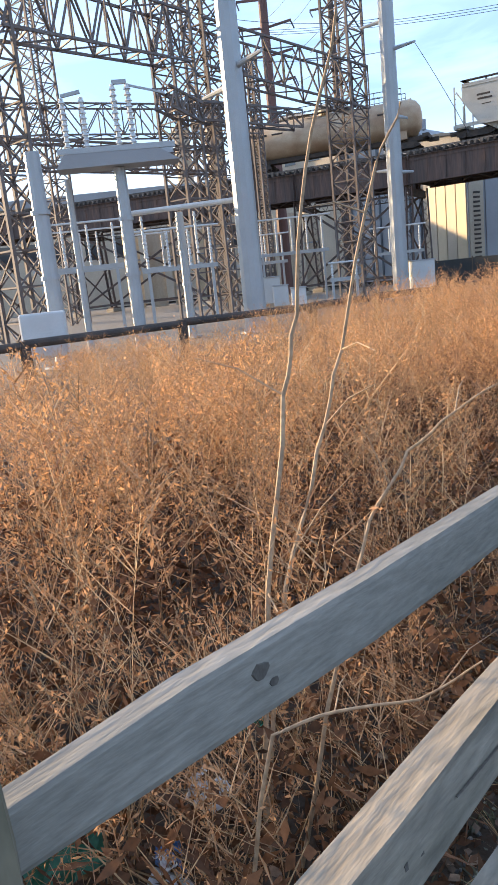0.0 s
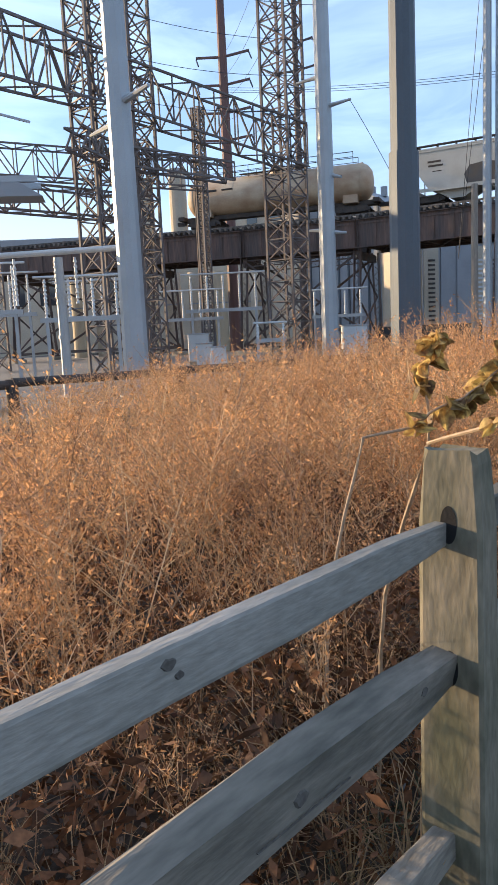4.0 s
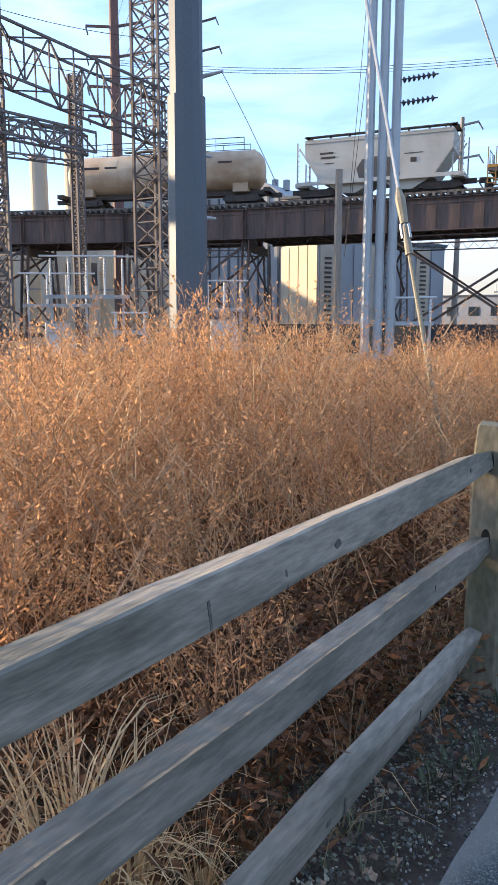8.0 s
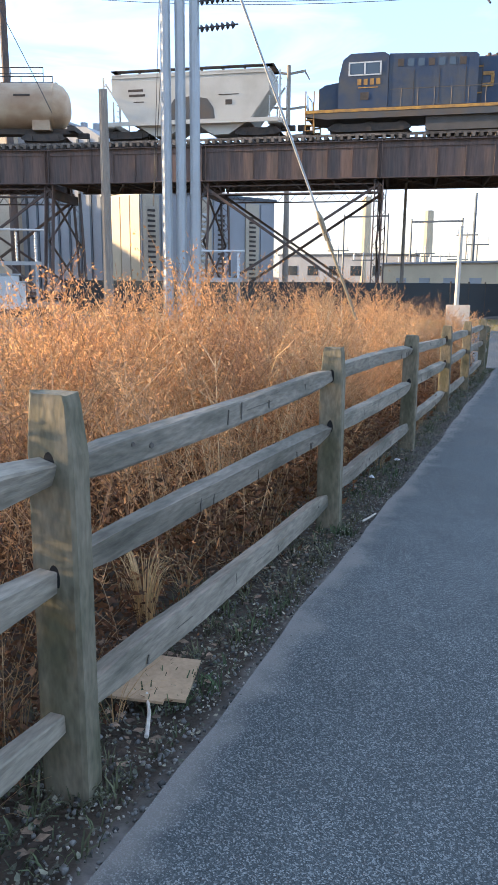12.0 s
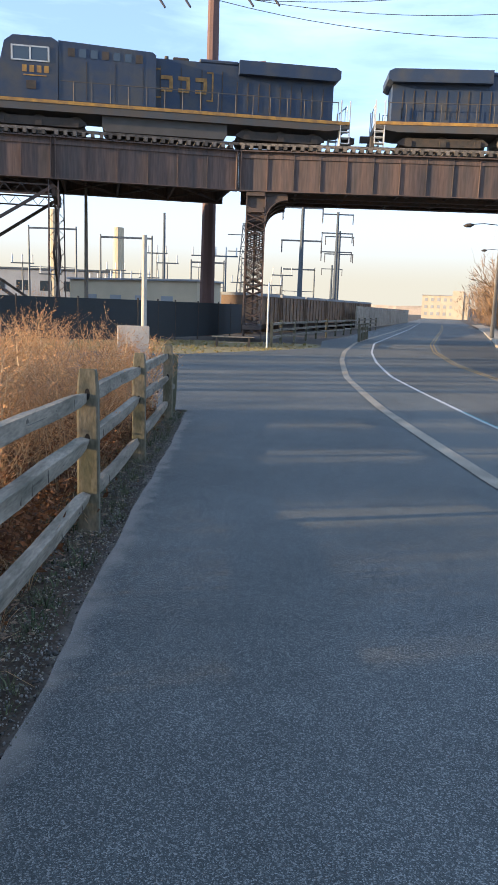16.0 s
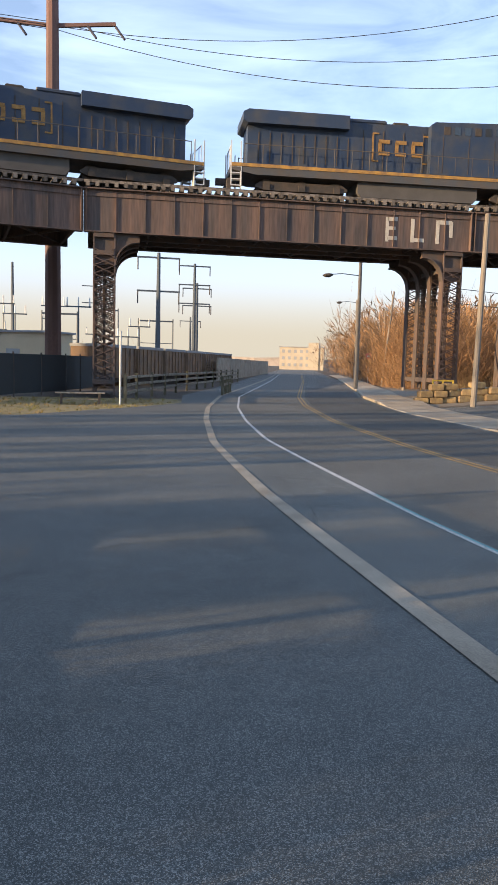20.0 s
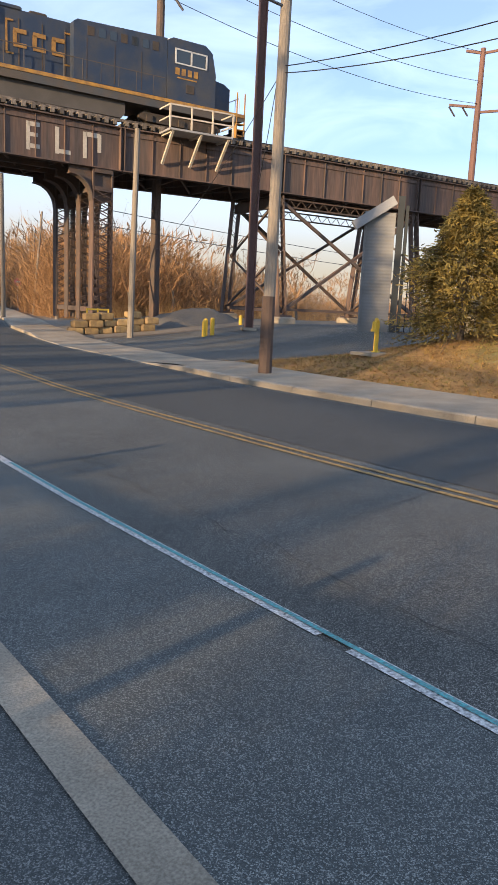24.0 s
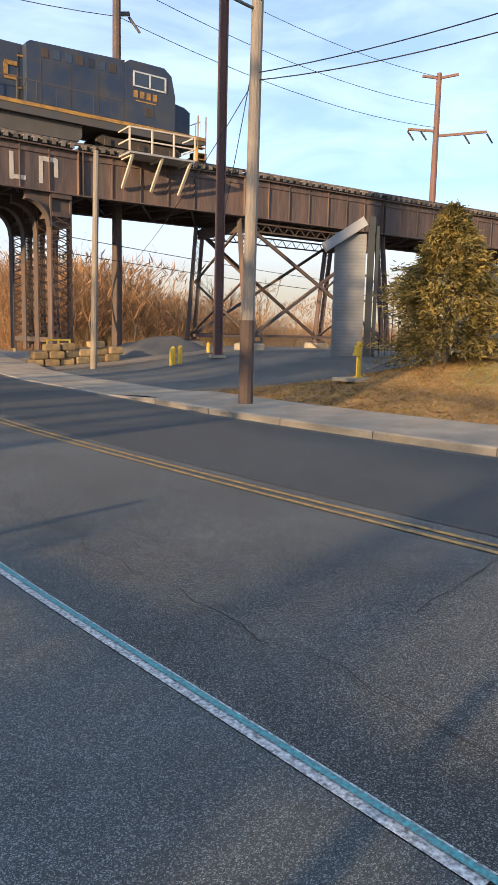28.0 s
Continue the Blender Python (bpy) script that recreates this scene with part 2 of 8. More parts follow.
TIE = mat("bridge_tie_timber", (0.17, 0.145, 0.12), 0.9, 0, 0.4, 5, col2=(0.05, 0.045, 0.04), obrand=0.5)
WOOD_GREY = mat("weathered_fence_wood", (0.255, 0.222, 0.17), 0.85, 0, 0.26, 2.6, col2=(0.10, 0.092, 0.065), spots=0.44, bump=0.25, fine=20, stretch=(3.2, 0.6, 3.2), obrand=0.18)
WOOD_POST = mat("mossy_fence_post", (0.195, 0.167, 0.115), 0.9, 0, 0.18, 3.0, col2=(0.085, 0.083, 0.047), bump=0.15, fine=24, stretch=(2.5, 2.5, 0.9), obrand=0.16)
# Near-black colour for the shade inside the post holes.
SLOT_SHADE = mat("slot_shade_black", (0.009, 0.008, 0.007), 0.95, 0, 0.3)
WOOD_POLE = mat("weathered_utility_pole", (0.27, 0.235, 0.19), 0.85, 0, 0.2, 2.0, bump=0.4, fine=12, stretch=(6, 6, 0.4), obrand=0.15)
POLE_BAND = mat("brown_pole_wrap", (0.105, 0.072, 0.055), 0.75, 0, 0.2, 3)
ASPHALT = asphalt("path_asphalt", (0.086, 0.097, 0.095), (0.31, 0.325, 0.305), 0.34, (0.78, 0.79, 0.80), 225.0)
ASPHALT_PATH = asphalt("footpath_asphalt", (0.078, 0.088, 0.087), (0.265, 0.272, 0.258), 0.37, (0.80, 0.81, 0.81), 235.0, dusty=True)
ASPHALT_ROAD = asphalt("road_asphalt", (0.070, 0.074, 0.069), (0.36, 0.36, 0.325), 0.34, (0.74, 0.73, 0.72), 205.0)
ASPHALT_NEW = asphalt("fresh_asphalt", (0.043, 0.047, 0.047), (0.155, 0.16, 0.15), 0.35, (0.85, 0.85, 0.86), 190.0)
STRIP = mat("weathered_concrete_strip", (0.33, 0.29, 0.222), 0.9, 0, 0.3, 1.6, col2=(0.21, 0.185, 0.14), bump=0.3, fine=90)
WALKWAY = mat("worn_pavement_concrete", (0.37, 0.305, 0.215), 0.9, 0, 0.25, 1.0, col2=(0.25, 0.205, 0.145), bump=0.3, fine=80)
WOOD_SAWN = mat("pale_sawn_rail", (0.31, 0.285, 0.24), 0.85, 0, 0.16, 2.6, col2=(0.215, 0.20, 0.165), bump=0.15, fine=40, stretch=(3.2, 0.6, 3.2), obrand=0.1)
KNOT = mat("dark_knot_wood", (0.125, 0.11, 0.09), 0.95, 0, 0.3, 20)
CONCRETE = mat("kerb_concrete", (0.37, 0.325, 0.25), 0.9, 0, 0.25, 1.2, col2=(0.26, 0.225, 0.17), bump=0.3, obrand=0.1)
PAINT_WHITE = mat("worn_white_paint", (0.60, 0.60, 0.57), 0.8, 0, 0.35, 48.0, col2=(0.13, 0.13, 0.13), spots=0.44)
PAINT_BLUE = mat("utility_marking_blue", (0.10, 0.36, 0.36), 0.8, 0, 0.3, 55.0, col2=(0.13, 0.19, 0.205), spots=0.44)
PAINT_YELLOW = mat("worn_yellow_paint", (0.44, 0.27, 0.065), 0.8, 0, 0.3, 12.0, col2=(0.17, 0.12, 0.06), spots=0.48)
YELLOW = mat("safety_yellow", (0.72, 0.48, 0.04), 0.55, 0, 0.12, 4)
LOCO_BLUE = mat("locomotive_blue", (0.026, 0.044, 0.085), 0.55, 0.05, 0.25, 1.0, col2=(0.062, 0.064, 0.068), spots=0.45, bump=0.03)
LOCO_GREY = mat("locomotive_grey", (0.075, 0.08, 0.085), 0.7, 0.05, 0.2, 1.0, col2=(0.10, 0.08, 0.06))
LOCO_EMBLEM = mat("faded_orange_emblem", (0.36, 0.20, 0.055), 0.7, 0, 0.35, 3)
LOCO_YELLOW = mat("locomotive_yellow", (0.46, 0.25, 0.045), 0.65, 0, 0.25, 2.5, col2=(0.26, 0.15, 0.05))
UNDER = mat("grimy_running_gear", (0.06, 0.055, 0.05), 0.85, 0.2, 0.35, 3, col2=(0.09, 0.07, 0.055))
TANK_FUEL = mat("dusty_fuel_tank", (0.105, 0.098, 0.09), 0.8, 0.05, 0.2, 1.5)
GLASS = glass("cab_glass", (0.03, 0.04, 0.05))
HOPPER = mat("pale_grey_hopper_paint", (0.50, 0.48, 0.42), 0.7, 0, 0.15, 0.6, col2=(0.40, 0.37, 0.31), spots=0.4, bump=0.05)
TANKER = mat("rust_stained_cream_tank", (0.52, 0.42, 0.29), 0.65, 0, 0.2, 0.5, col2=(0.34, 0.23, 0.14), spots=0.5, stretch=(1, 1, 1.6), bump=0.05)
RUBBER = mat("black_rubber", (0.03, 0.03, 0.03), 0.8)
INSULATOR = mat("glazed_insulator", (0.06, 0.055, 0.065), 0.3)
WIRE = mat("cable", (0.05, 0.05, 0.055), 0.6, 0.3, 0.1)
BEIGE = mat("beige_cladding", (0.50, 0.43, 0.32), 0.8, 0, 0.12, 0.3, col2=(0.42, 0.36, 0.27), bump=0.1, fine=8)
BLOCK = mat("yellowed_concrete_block", (0.33, 0.235, 0.10), 0.9, 0, 0.3, 2.5, col2=(0.17, 0.12, 0.07), bump=0.3, obrand=0.3)
BUFF = mat("buff_block_wall", (0.56, 0.47, 0.32), 0.85, 0, 0.12, 0.4, bump=0.1)
GREY_CLAD = mat("grey_cladding", (0.33, 0.34, 0.35), 0.7, 0.1, 0.15, 0.3, bump=0.05)
PALE = mat("pale_enamel", (0.60, 0.61, 0.60), 0.5, 0.05, 0.12, 1.0)
DARK_FENCE = mat("black_mesh_screen", (0.028, 0.035, 0.04), 0.8, 0, 0.2, 2)
TRAILER = mat("rusty_boxcar_boards", (0.26, 0.17, 0.10), 0.85, 0, 0.25, 1.0, col2=(0.17, 0.12, 0.085))
CORRUGATED = mat("corrugated_steel", (0.215, 0.22, 0.22), 0.55, 0.3, 0.15, 0.7, col2=(0.17, 0.172, 0.168))
STOCKADE = mat("pale_stockade_boards", (0.42, 0.36, 0.22), 0.85, 0, 0.2, 2, col2=(0.33, 0.28, 0.17), obrand=0.2)
CEDAR = mat("cedar_foliage", (0.31, 0.235, 0.06), 0.85, 0, 0.3, 3, col2=(0.14, 0.118, 0.038), island=0.45, bump=0, trans=0.28)
WEED = mat("dry_weed", (0.655, 0.37, 0.155), 0.9, 0, 0.2, 0.6, col2=(0.45, 0.248, 0.115), island=0.5, bump=0, trans=0.46)
WEED_STEM = mat("reddish_weed_stem", (0.38, 0.215, 0.115), 0.85, 0, 0.2, 1.2, col2=(0.56, 0.40, 0.21), island=0.5, bump=0, trans=0.15)
STRAW = mat("bleached_straw", (0.36, 0.25, 0.13), 0.9, 0, 0.2, 0.8, col2=(0.34, 0.22, 0.10), island=0.4, bump=0, trans=0.3)
TWIG = mat("bare_twig", (0.20, 0.135, 0.085), 0.9, 0, 0.25, 3, island=0.3, bump=0)
PALE_TWIG = mat("pale_sapling_bark", (0.42, 0.30, 0.18), 0.8, 0, 0.25, 8, bump=0.1)
BARK = mat("grey_bark", (0.14, 0.115, 0.09), 0.95, 0, 0.3, 8, bump=0.5)
LEAF = mat("curled_autumn_leaf", (0.52, 0.38, 0.11), 0.6, 0, 0.3, 30, col2=(0.24, 0.125, 0.045), island=0.5, obrand=0.6, bump=0, trans=0.42)
BRUSHWOOD = mat("tawny_brushwood", (0.37, 0.215, 0.095), 0.9, 0, 0.25, 0.25, col2=(0.25, 0.145, 0.07), island=0.4, bump=0, trans=0.25)
LITTER = mat("fallen_leaf", (0.21, 0.145, 0.092), 0.9, 0, 0.3, 9, col2=(0.11, 0.077, 0.052), island=0.75, bump=0)
DEADLEAF = mat("dead_brown_leaves", (0.205, 0.092, 0.036), 0.9, 0, 0.3, 2.0, col2=(0.10, 0.05, 0.024), island=0.6, bump=0, trans=0.2)
STONE = mat("loose_stone", (0.14, 0.133, 0.12), 0.9, 0, 0.3, 12, island=0.65)
CARD = mat("cardboard", (0.42, 0.29, 0.17), 0.9, 0, 0.12, 4, bump=0.1)
RUBBISH = mat("crumpled_white_plastic", (0.66, 0.67, 0.69), 0.5, 0, 0.15, 9)
PINK = mat("faded_red_cloth", (0.50, 0.10, 0.11), 0.9, 0, 0.25, 14, col2=(0.62, 0.2, 0.2))
SIGN_WHITE = mat("weathered_plywood", (0.55, 0.50, 0.42), 0.85, 0, 0.15, 3)
# Distance haze is painted into this paled brown.
HILL = mat("hazed_far_woods", (0.36, 0.31, 0.27), 0.95, 0, 0.2, 0.08, col2=(0.24, 0.21, 0.19), bump=0)
REED = mat("golden_reeds", (0.50, 0.33, 0.13), 0.9, 0, 0.25, 0.5, col2=(0.38, 0.23, 0.09), island=0.4, bump=0, trans=0.3)
GROUND = zoned("ground_soil", ((0.038, 0.029, 0.02), (0.085, 0.062, 0.042)), [
    (-0.17, 0.4, -30, 26.5, 0.05, ((0.10, 0.09, 0.078), (0.225, 0.205, 0.18))),
    (-400, -15.0, -60, 60, 1.2, ((0.165, 0.145, 0.118), (0.255, 0.225, 0.185))),
    (-30, 5.6, 41.5, 56.5, 0.5, ((0.16, 0.14, 0.06), (0.30, 0.23, 0.11))),
    (15.2, 60, -30, 39.3, 0.35, ((0.22, 0.12, 0.04), (0.42, 0.255, 0.085))),
    (20.6, 60, -30, 33.5, 1.2, ((0.15, 0.16, 0.04), (0.28, 0.24, 0.07))),
    (17.0, 90, 52.5, 90, 0.6, ((0.16, 0.14, 0.11), (0.24, 0.20, 0.15))),
])


# ---- building helpers ----
class Mesh:
    """Collects boxes, beams, cones and prisms for one mesh."""

    def __init__(self):
        self.v, self.f, self.starts = [], [], []

    def add(self, verts, faces):
        k = len(self.v)
        self.starts.append((k, len(self.f)))
        self.v.extend(tuple(p) for p in verts)
        self.f.extend(tuple(i + k for i in face) for face in faces)
        return self

    def box(self, c, s, m=None):
        h = [a / 2 for a in s]
        pts = [Vector((c[0] + sx * h[0], c[1] + sy * h[1], c[2] + sz * h[2])) for sx in (-1, 1) for sy in (-1, 1) for sz in (-1, 1)]
        if m is not None:
            pts = [m @ p for p in pts]
        return self.add(pts, [(0, 1, 3, 2), (4, 6, 7, 5), (0, 4, 5, 1), (2, 3, 7, 6), (0, 2, 6, 4), (1, 5, 7, 3)])

    def bevelled(self, c, s, b):
        """A box whose four upright edges and rim are chamfered by b."""
        x, y, z = (a / 2 for a in s)
        ring = [(-x + b, -y), (x - b, -y), (x, -y + b), (x, y - b), (x - b, y), (-x + b, y), (-x, y - b), (-x, -y + b)]
        lay = [(1 - b / max(x, b) * 1.0, -z), (1, -z + b), (1, z - b), (1 - b / max(x, b), z)]
        pts = [(c[0] + px * k, c[1] + py * k, c[2] + h) for k, h in lay for px, py in ring]
        fs = [tuple(range(7, -1, -1)), tuple(range(24, 32))]
        fs += [(r * 8 + i, r * 8 + (i + 1) % 8, r * 8 + 8 + (i + 1) % 8, r * 8 + 8 + i) for r in range(3) for i in range(8)]
        return self.add(pts, fs)

    def beam(self, p, q, w, h=None, up=(0, 0, 1)):
        p, q = Vector(p), Vector(q)
        d = (q - p).normalized()
        u = Vector(up)
        if abs(d.dot(u)) > 0.98:
            u = Vector((0, 1, 0))
        s = d.cross(u).normalized() * (w / 2)
        t = s.cross(d).normalized() * ((h or w) / 2)
        pts = [e + a * s + b * t for e in (p, q) for a, b in ((-1, -1), (1, -1), (1, 1), (-1, 1))]
        return self.add(pts, [(3, 2, 1, 0), (4, 5, 6, 7), (0, 1, 5, 4), (1, 2, 6, 5), (2, 3, 7, 6), (3, 0, 4, 7)])

    def cone(self, p, q, r0, r1=None, n=10, caps=True):
        p, q = Vector(p), Vector(q)
        r1 = r0 if r1 is None else r1
        d = (q - p).normalized()
        u = Vector((0, 0, 1)) if abs(d.z) < 0.95 else Vector((1, 0, 0))
        s = d.cross(u).normalized()
        t = s.cross(d)
        pts = [e + r * (math.cos(a) * s + math.sin(a) * t) for e, r in ((p, r0), (q, r1)) for a in (math.tau * i / n for i in range(n))]
        fs = [(i, (i + 1) % n, n + (i + 1) % n, n + i) for i in range(n)]
        if caps:
            fs += [tuple(range(n - 1, -1, -1)), tuple(range(n, 2 * n))]
        return self.add(pts, fs)

    def lathe(self, x, y, profile, n=9):
        """A turned shape about an upright axis: profile of (radius, height)."""
        ring = [(x + r * math.cos(a), y + r * math.sin(a), z) for r, z in profile for a in (math.tau * j / n for j in range(n))]
        k = len(profile)
        fs = [(i * n + j, i * n + (j + 1) % n, i * n + n + (j + 1) % n, i * n + n + j) for i in range(k - 1) for j in range(n)]
        return self.add(ring, fs + [tuple(range(n - 1, -1, -1)), tuple(range(k * n - n, k * n))])

    def tube(self, pts, r, n=5, taper=None):
        pts = [Vector(p) for p in pts]
        ring = []
        for i, p in enumerate(pts):
            d = (pts[min(i + 1, len(pts) - 1)] - pts[max(i - 1, 0)]).normalized()
            u = Vector((0, 0, 1)) if abs(d.z) < 0.9 else Vector((1, 0, 0))
            s = d.cross(u).normalized()
            t = s.cross(d)
            k = r if taper is None else r + (taper - r) * i / (len(pts) - 1)
            ring += [p + k * (math.cos(a) * s + math.sin(a) * t) for a in (math.tau * j / n for j in range(n))]
        fs = [(a * n + j, a * n + (j + 1) % n, a * n + n + (j + 1) % n, a * n + n + j) for a in range(len(pts) - 1) for j in range(n)]
        fs += [tuple(range(n - 1, -1, -1)), tuple(range(len(ring) - n, len(ring)))]
        return self.add(ring, fs)

    def prism(self, poly, y0, y1):
        """A polygon in x and z pushed from y0 to y1."""
        n = len(poly)
        pts = [(x, y, z) for y in (y0, y1) for x, z in poly]
        return self.add(pts, [tuple(range(n)), tuple(range(2 * n - 1, n - 1, -1))] + [(i, n + i, n + (i + 1) % n, (i + 1) % n) for i in range(n)])

    def data(self, name, material, smooth=False):
        me = bpy.data.meshes.new(name)
        me.from_pydata(self.v, [], self.f)
        me.materials.append(material)
        if smooth:
            me.shade_smooth()
        me.update()
        return me


def thing(name, label, category, m=None, group="", kind=""):
    ob = new(name)
    ob.empty_display_size = 0.2
    if m is not None:
        ob.matrix_world = m
    return tagged(ob, label, category, group, kind)


def part(name, mesh, material, parent, label="", smooth=False, at=None):
    ob = new(name, mesh.data(name, material, smooth) if isinstance(mesh, Mesh) else mesh)
    ob.parent = parent
    if at is not None:
        ob.matrix_basis = at
    return tagged(ob, label) if label else ob


def pieces(name, mesh, material, parent, at=None, per=1):
    """Each shape added to the mesh (or each run of per shapes) becomes a part of its own."""
    cuts = mesh.starts[::per] + [(len(mesh.v), len(mesh.f))]
    for (v0, f0), (v1, f1) in zip(cuts, cuts[1:]):
        one = Mesh()
        one.add(mesh.v[v0:v1], [tuple(i - v0 for i in f) for f in mesh.f[f0:f1]])
        part(name, one, material, parent, at=at)


def solo(name, mesh, material, label, category, m=None, group="", kind="", smooth=False):
    ob = new(name, mesh.data(name, material, smooth) if isinstance(mesh, Mesh) else mesh)
    if m is not None:
        ob.matrix_world = m
    return tagged(ob, label, category, group, kind)


def quads_mesh(name, verts, quads, material, second=None, which=None):
    """A mesh from arrays: verts n x 3, quads m x 4; where which is 1 the face takes the second material."""
    me = bpy.data.meshes.new(name)
    me.vertices.add(len(verts))
    me.vertices.foreach_set("co", np.ascontiguousarray(verts, np.float32).ravel())
    me.loops.add(quads.size)
    me.loops.foreach_set("vertex_index", np.ascontiguousarray(quads, np.int32).ravel())
    me.polygons.add(len(quads))
    me.polygons.foreach_set("loop_start", np.arange(0, quads.size, 4, dtype=np.int32))
    me.materials.append(material)
    if second is not None:
        me.materials.append(second)
        me.polygons.foreach_set("material_index", np.ascontiguousarray(which, np.int32))
    me.update(calc_edges=True)
    return me


def smooth01(t):
    t = np.clip(t, 0.0, 1.0)
    return t * t * (3 - 2 * t)


def fall(y):
    """The lie of the land along the path: it drops towards the underpass and levels out."""
    y = np.asarray(y, float)
    t = np.clip((y - 24) / 12, 0, 1)
    return np.where(y < 24, -0.026 * np.clip(y, -60, 24), -0.624 - 0.312 * (t - t * t / 2))


def land(x, y):
    x, y = np.asarray(x, float), np.asarray(y, float)
    z = fall(y)
    z = z + (-0.45 - z) * smooth01((-8 - x) / 8) * smooth01((75 - y) / 20)
    z = z + 2.05 * np.clip((x - 16.5) / 12.5, 0, 1) * smooth01((41 - y) / 6)
    z = z + 0.9 * smooth01((x - 17) / 14) * smooth01((y - 38) / 6) * smooth01((75 - y) / 12)
    return z


def lz(x, y):
    return float(land(x, y))


# ---- ground, path, road ----
def line_x(table):
    ys, xs = zip(*table)
    return lambda y: np.interp(y, ys, xs)


STRIP_X = line_x([(-60, 3.4), (0, 3.3), (20.8, 3.28), (24.5, 3.38), (27.7, 3.48), (35.2, 3.92), (42.6, 4.85), (49, 5.9), (60, 8.3), (72.5, 12.0), (100, 20), (140, 31), (300, 76)])
WHITE_X = line_x([(-60, 4.85), (21, 4.87), (25.7, 5.03), (29.4, 5.22), (36, 5.5), (42, 6.2), (49, 7.3), (59, 9.3), (72, 13.0), (100, 21.0), (140, 31.8), (300, 77)])
YELLOW_X = line_x([(-60, 8.1), (23, 8.18), (28, 8.4), (34, 8.65), (42, 9.3), (51, 10.9), (60, 13.1), (72, 16.6), (100, 24.8), (140, 36), (300, 81)])
KERB_X = line_x([(-60, 12.5), (26, 12.74), (34.7, 13.06), (41.8, 13.72), (46, 13.95), (50, 14.7), (60, 17.1), (67.7, 19.6), (100, 29.6), (140, 41), (300, 86)])


def rows_y(y0, y1):
    out, y = [], y0
    while y < y1:
        out.append(y)
        y += 0.25 if -8 <= y < 28.5 else (1.0 if y < 75 else 6.0)
    return out + [y1]


def ribbon(left, right, y0, y1, lift, cols=3):
    """A sheet between two lines over the land."""
    ys = rows_y(y0, y1)
    m = Mesh()
    for y in ys:
        a, b = float(left(y)), float(right(y))
        for i in range(cols + 1):
            x = a + (b - a) * i / cols
            m.v.append((x, y, lz(x, y) + lift))
    k = cols + 1
    m.f = [(r * k + i, r * k + i + 1, r * k + k + i + 1, r * k + k + i) for r in range(len(ys) - 1) for i in range(cols)]
    return m


def flat(c):
    return lambda y: c


def plus(fn, c):
    return lambda y: fn(y) + c


gx = np.concatenate([np.linspace(-1500, -90, 12), np.linspace(-80, -20, 16), np.linspace(-18, 40, 88), np.linspace(42, 100, 20), np.linspace(120, 1500, 12)])
gy = np.concatenate([np.linspace(-1500, -70, 10), np.linspace(-60, -12, 14), np.linspace(-10, 80, 120), np.linspace(84, 160, 16), np.linspace(180, 2500, 14)])
GX, GY = np.meshgrid(gx, gy)
GZ = land(GX, GY) - 0.03 + 0.02 * np.sin(GX * 1.7 + np.sin(GY * 0.9)) * np.cos(GY * 1.3)
nx, ny = len(gx), len(gy)
idx = np.arange(nx * ny).reshape(ny, nx)
gq = np.stack([idx[:-1, :-1], idx[:-1, 1:], idx[1:, 1:], idx[1:, :-1]], -1).reshape(-1, 4)
ground_me = quads_mesh("ground", np.stack([GX, GY, GZ], -1).reshape(-1, 3), gq, GROUND)
ground_me.shade_smooth()
solo("ground", ground_me, GROUND, "open ground of soil, dry grass and yard gravel", "ground", kind="structure")


def path_left(y):
    wob = 0.012 * math.sin(y * 0.9) + 0.009 * math.sin(y * 3.1 + 1) + 0.005 * math.sin(y * 8.7 + math.sin(y * 3))
    if y < 26.5:
        return -0.13 + wob
    if y < 28.5:
        return -0.13 - (y - 26.5) * 14
    if y < 41.5:
        return -28.0
    if y < 43.0:
        return -28.0 + (y - 41.5) * 17.6
    return float(np.interp(y, [43, 48.7, 52, 60, 72, 100, 140, 300], [-1.6, 3.0, 5.2, 6.2, 9.8, 17.6, 28.4, 73.4]))


solo("path", ribbon(path_left, plus(STRIP_X, 0.02), -60, 300, 0.012, 4), ASPHALT_PATH, "worn grey asphalt footpath and apron beside the road", "path", kind="structure")
solo("road", ribbon(plus(STRIP_X, 0.0), plus(KERB_X, 0.0), -60, 300, 0.008, 6), ASPHALT_ROAD, "two-lane asphalt road running under the viaduct", "road", kind="structure")
solo("road_patch", ribbon(plus(YELLOW_X, 0.35), plus(KERB_X, -0.25), 12, 78, 0.014, 4), ASPHALT_NEW, "dark resurfaced lane of the road", "road", kind="structure")
solo("road_shoulder", ribbon(plus(STRIP_X, 0.15), plus(WHITE_X, -0.05), -60, 160, 0.012, 3), ASPHALT, "lighter worn asphalt shoulder beside the edge line", "road", kind="structure")
drive = Mesh()
dpts = [[(float(KERB_X(y)) + 0.1 + (44 - float(KERB_X(y))) * i / 10, y + i * 0.35) for i in range(11)] for y in np.linspace(39.5, 50.5, 9)]
for row in dpts:
    drive.v += [(x, y, lz(x, y) + 0.02) for x, y in row]
drive.f = [(r * 11 + i, r * 11 + i + 1, r * 11 + 12 + i, r * 11 + 11 + i) for r in range(8) for i in range(10)]
skirt = len(drive.v)
drive.v += [(x, y - 0.25, z - 0.12) for x, y, z in drive.v[:11]]
drive.f += [(skirt + i, skirt + i + 1, i + 1, i) for i in range(10)]
solo("driveway", drive, ASPHALT_ROAD, "patched asphalt driveway branching off the road", "driveway", kind="structure")
strip_m = ribbon(STRIP_X, plus(STRIP_X, 0.19), -60, 150, 0.022, 2)
solo("kerb_strip", strip_m, STRIP, "flush pale concrete strip between path and road", "kerb", kind="structure")
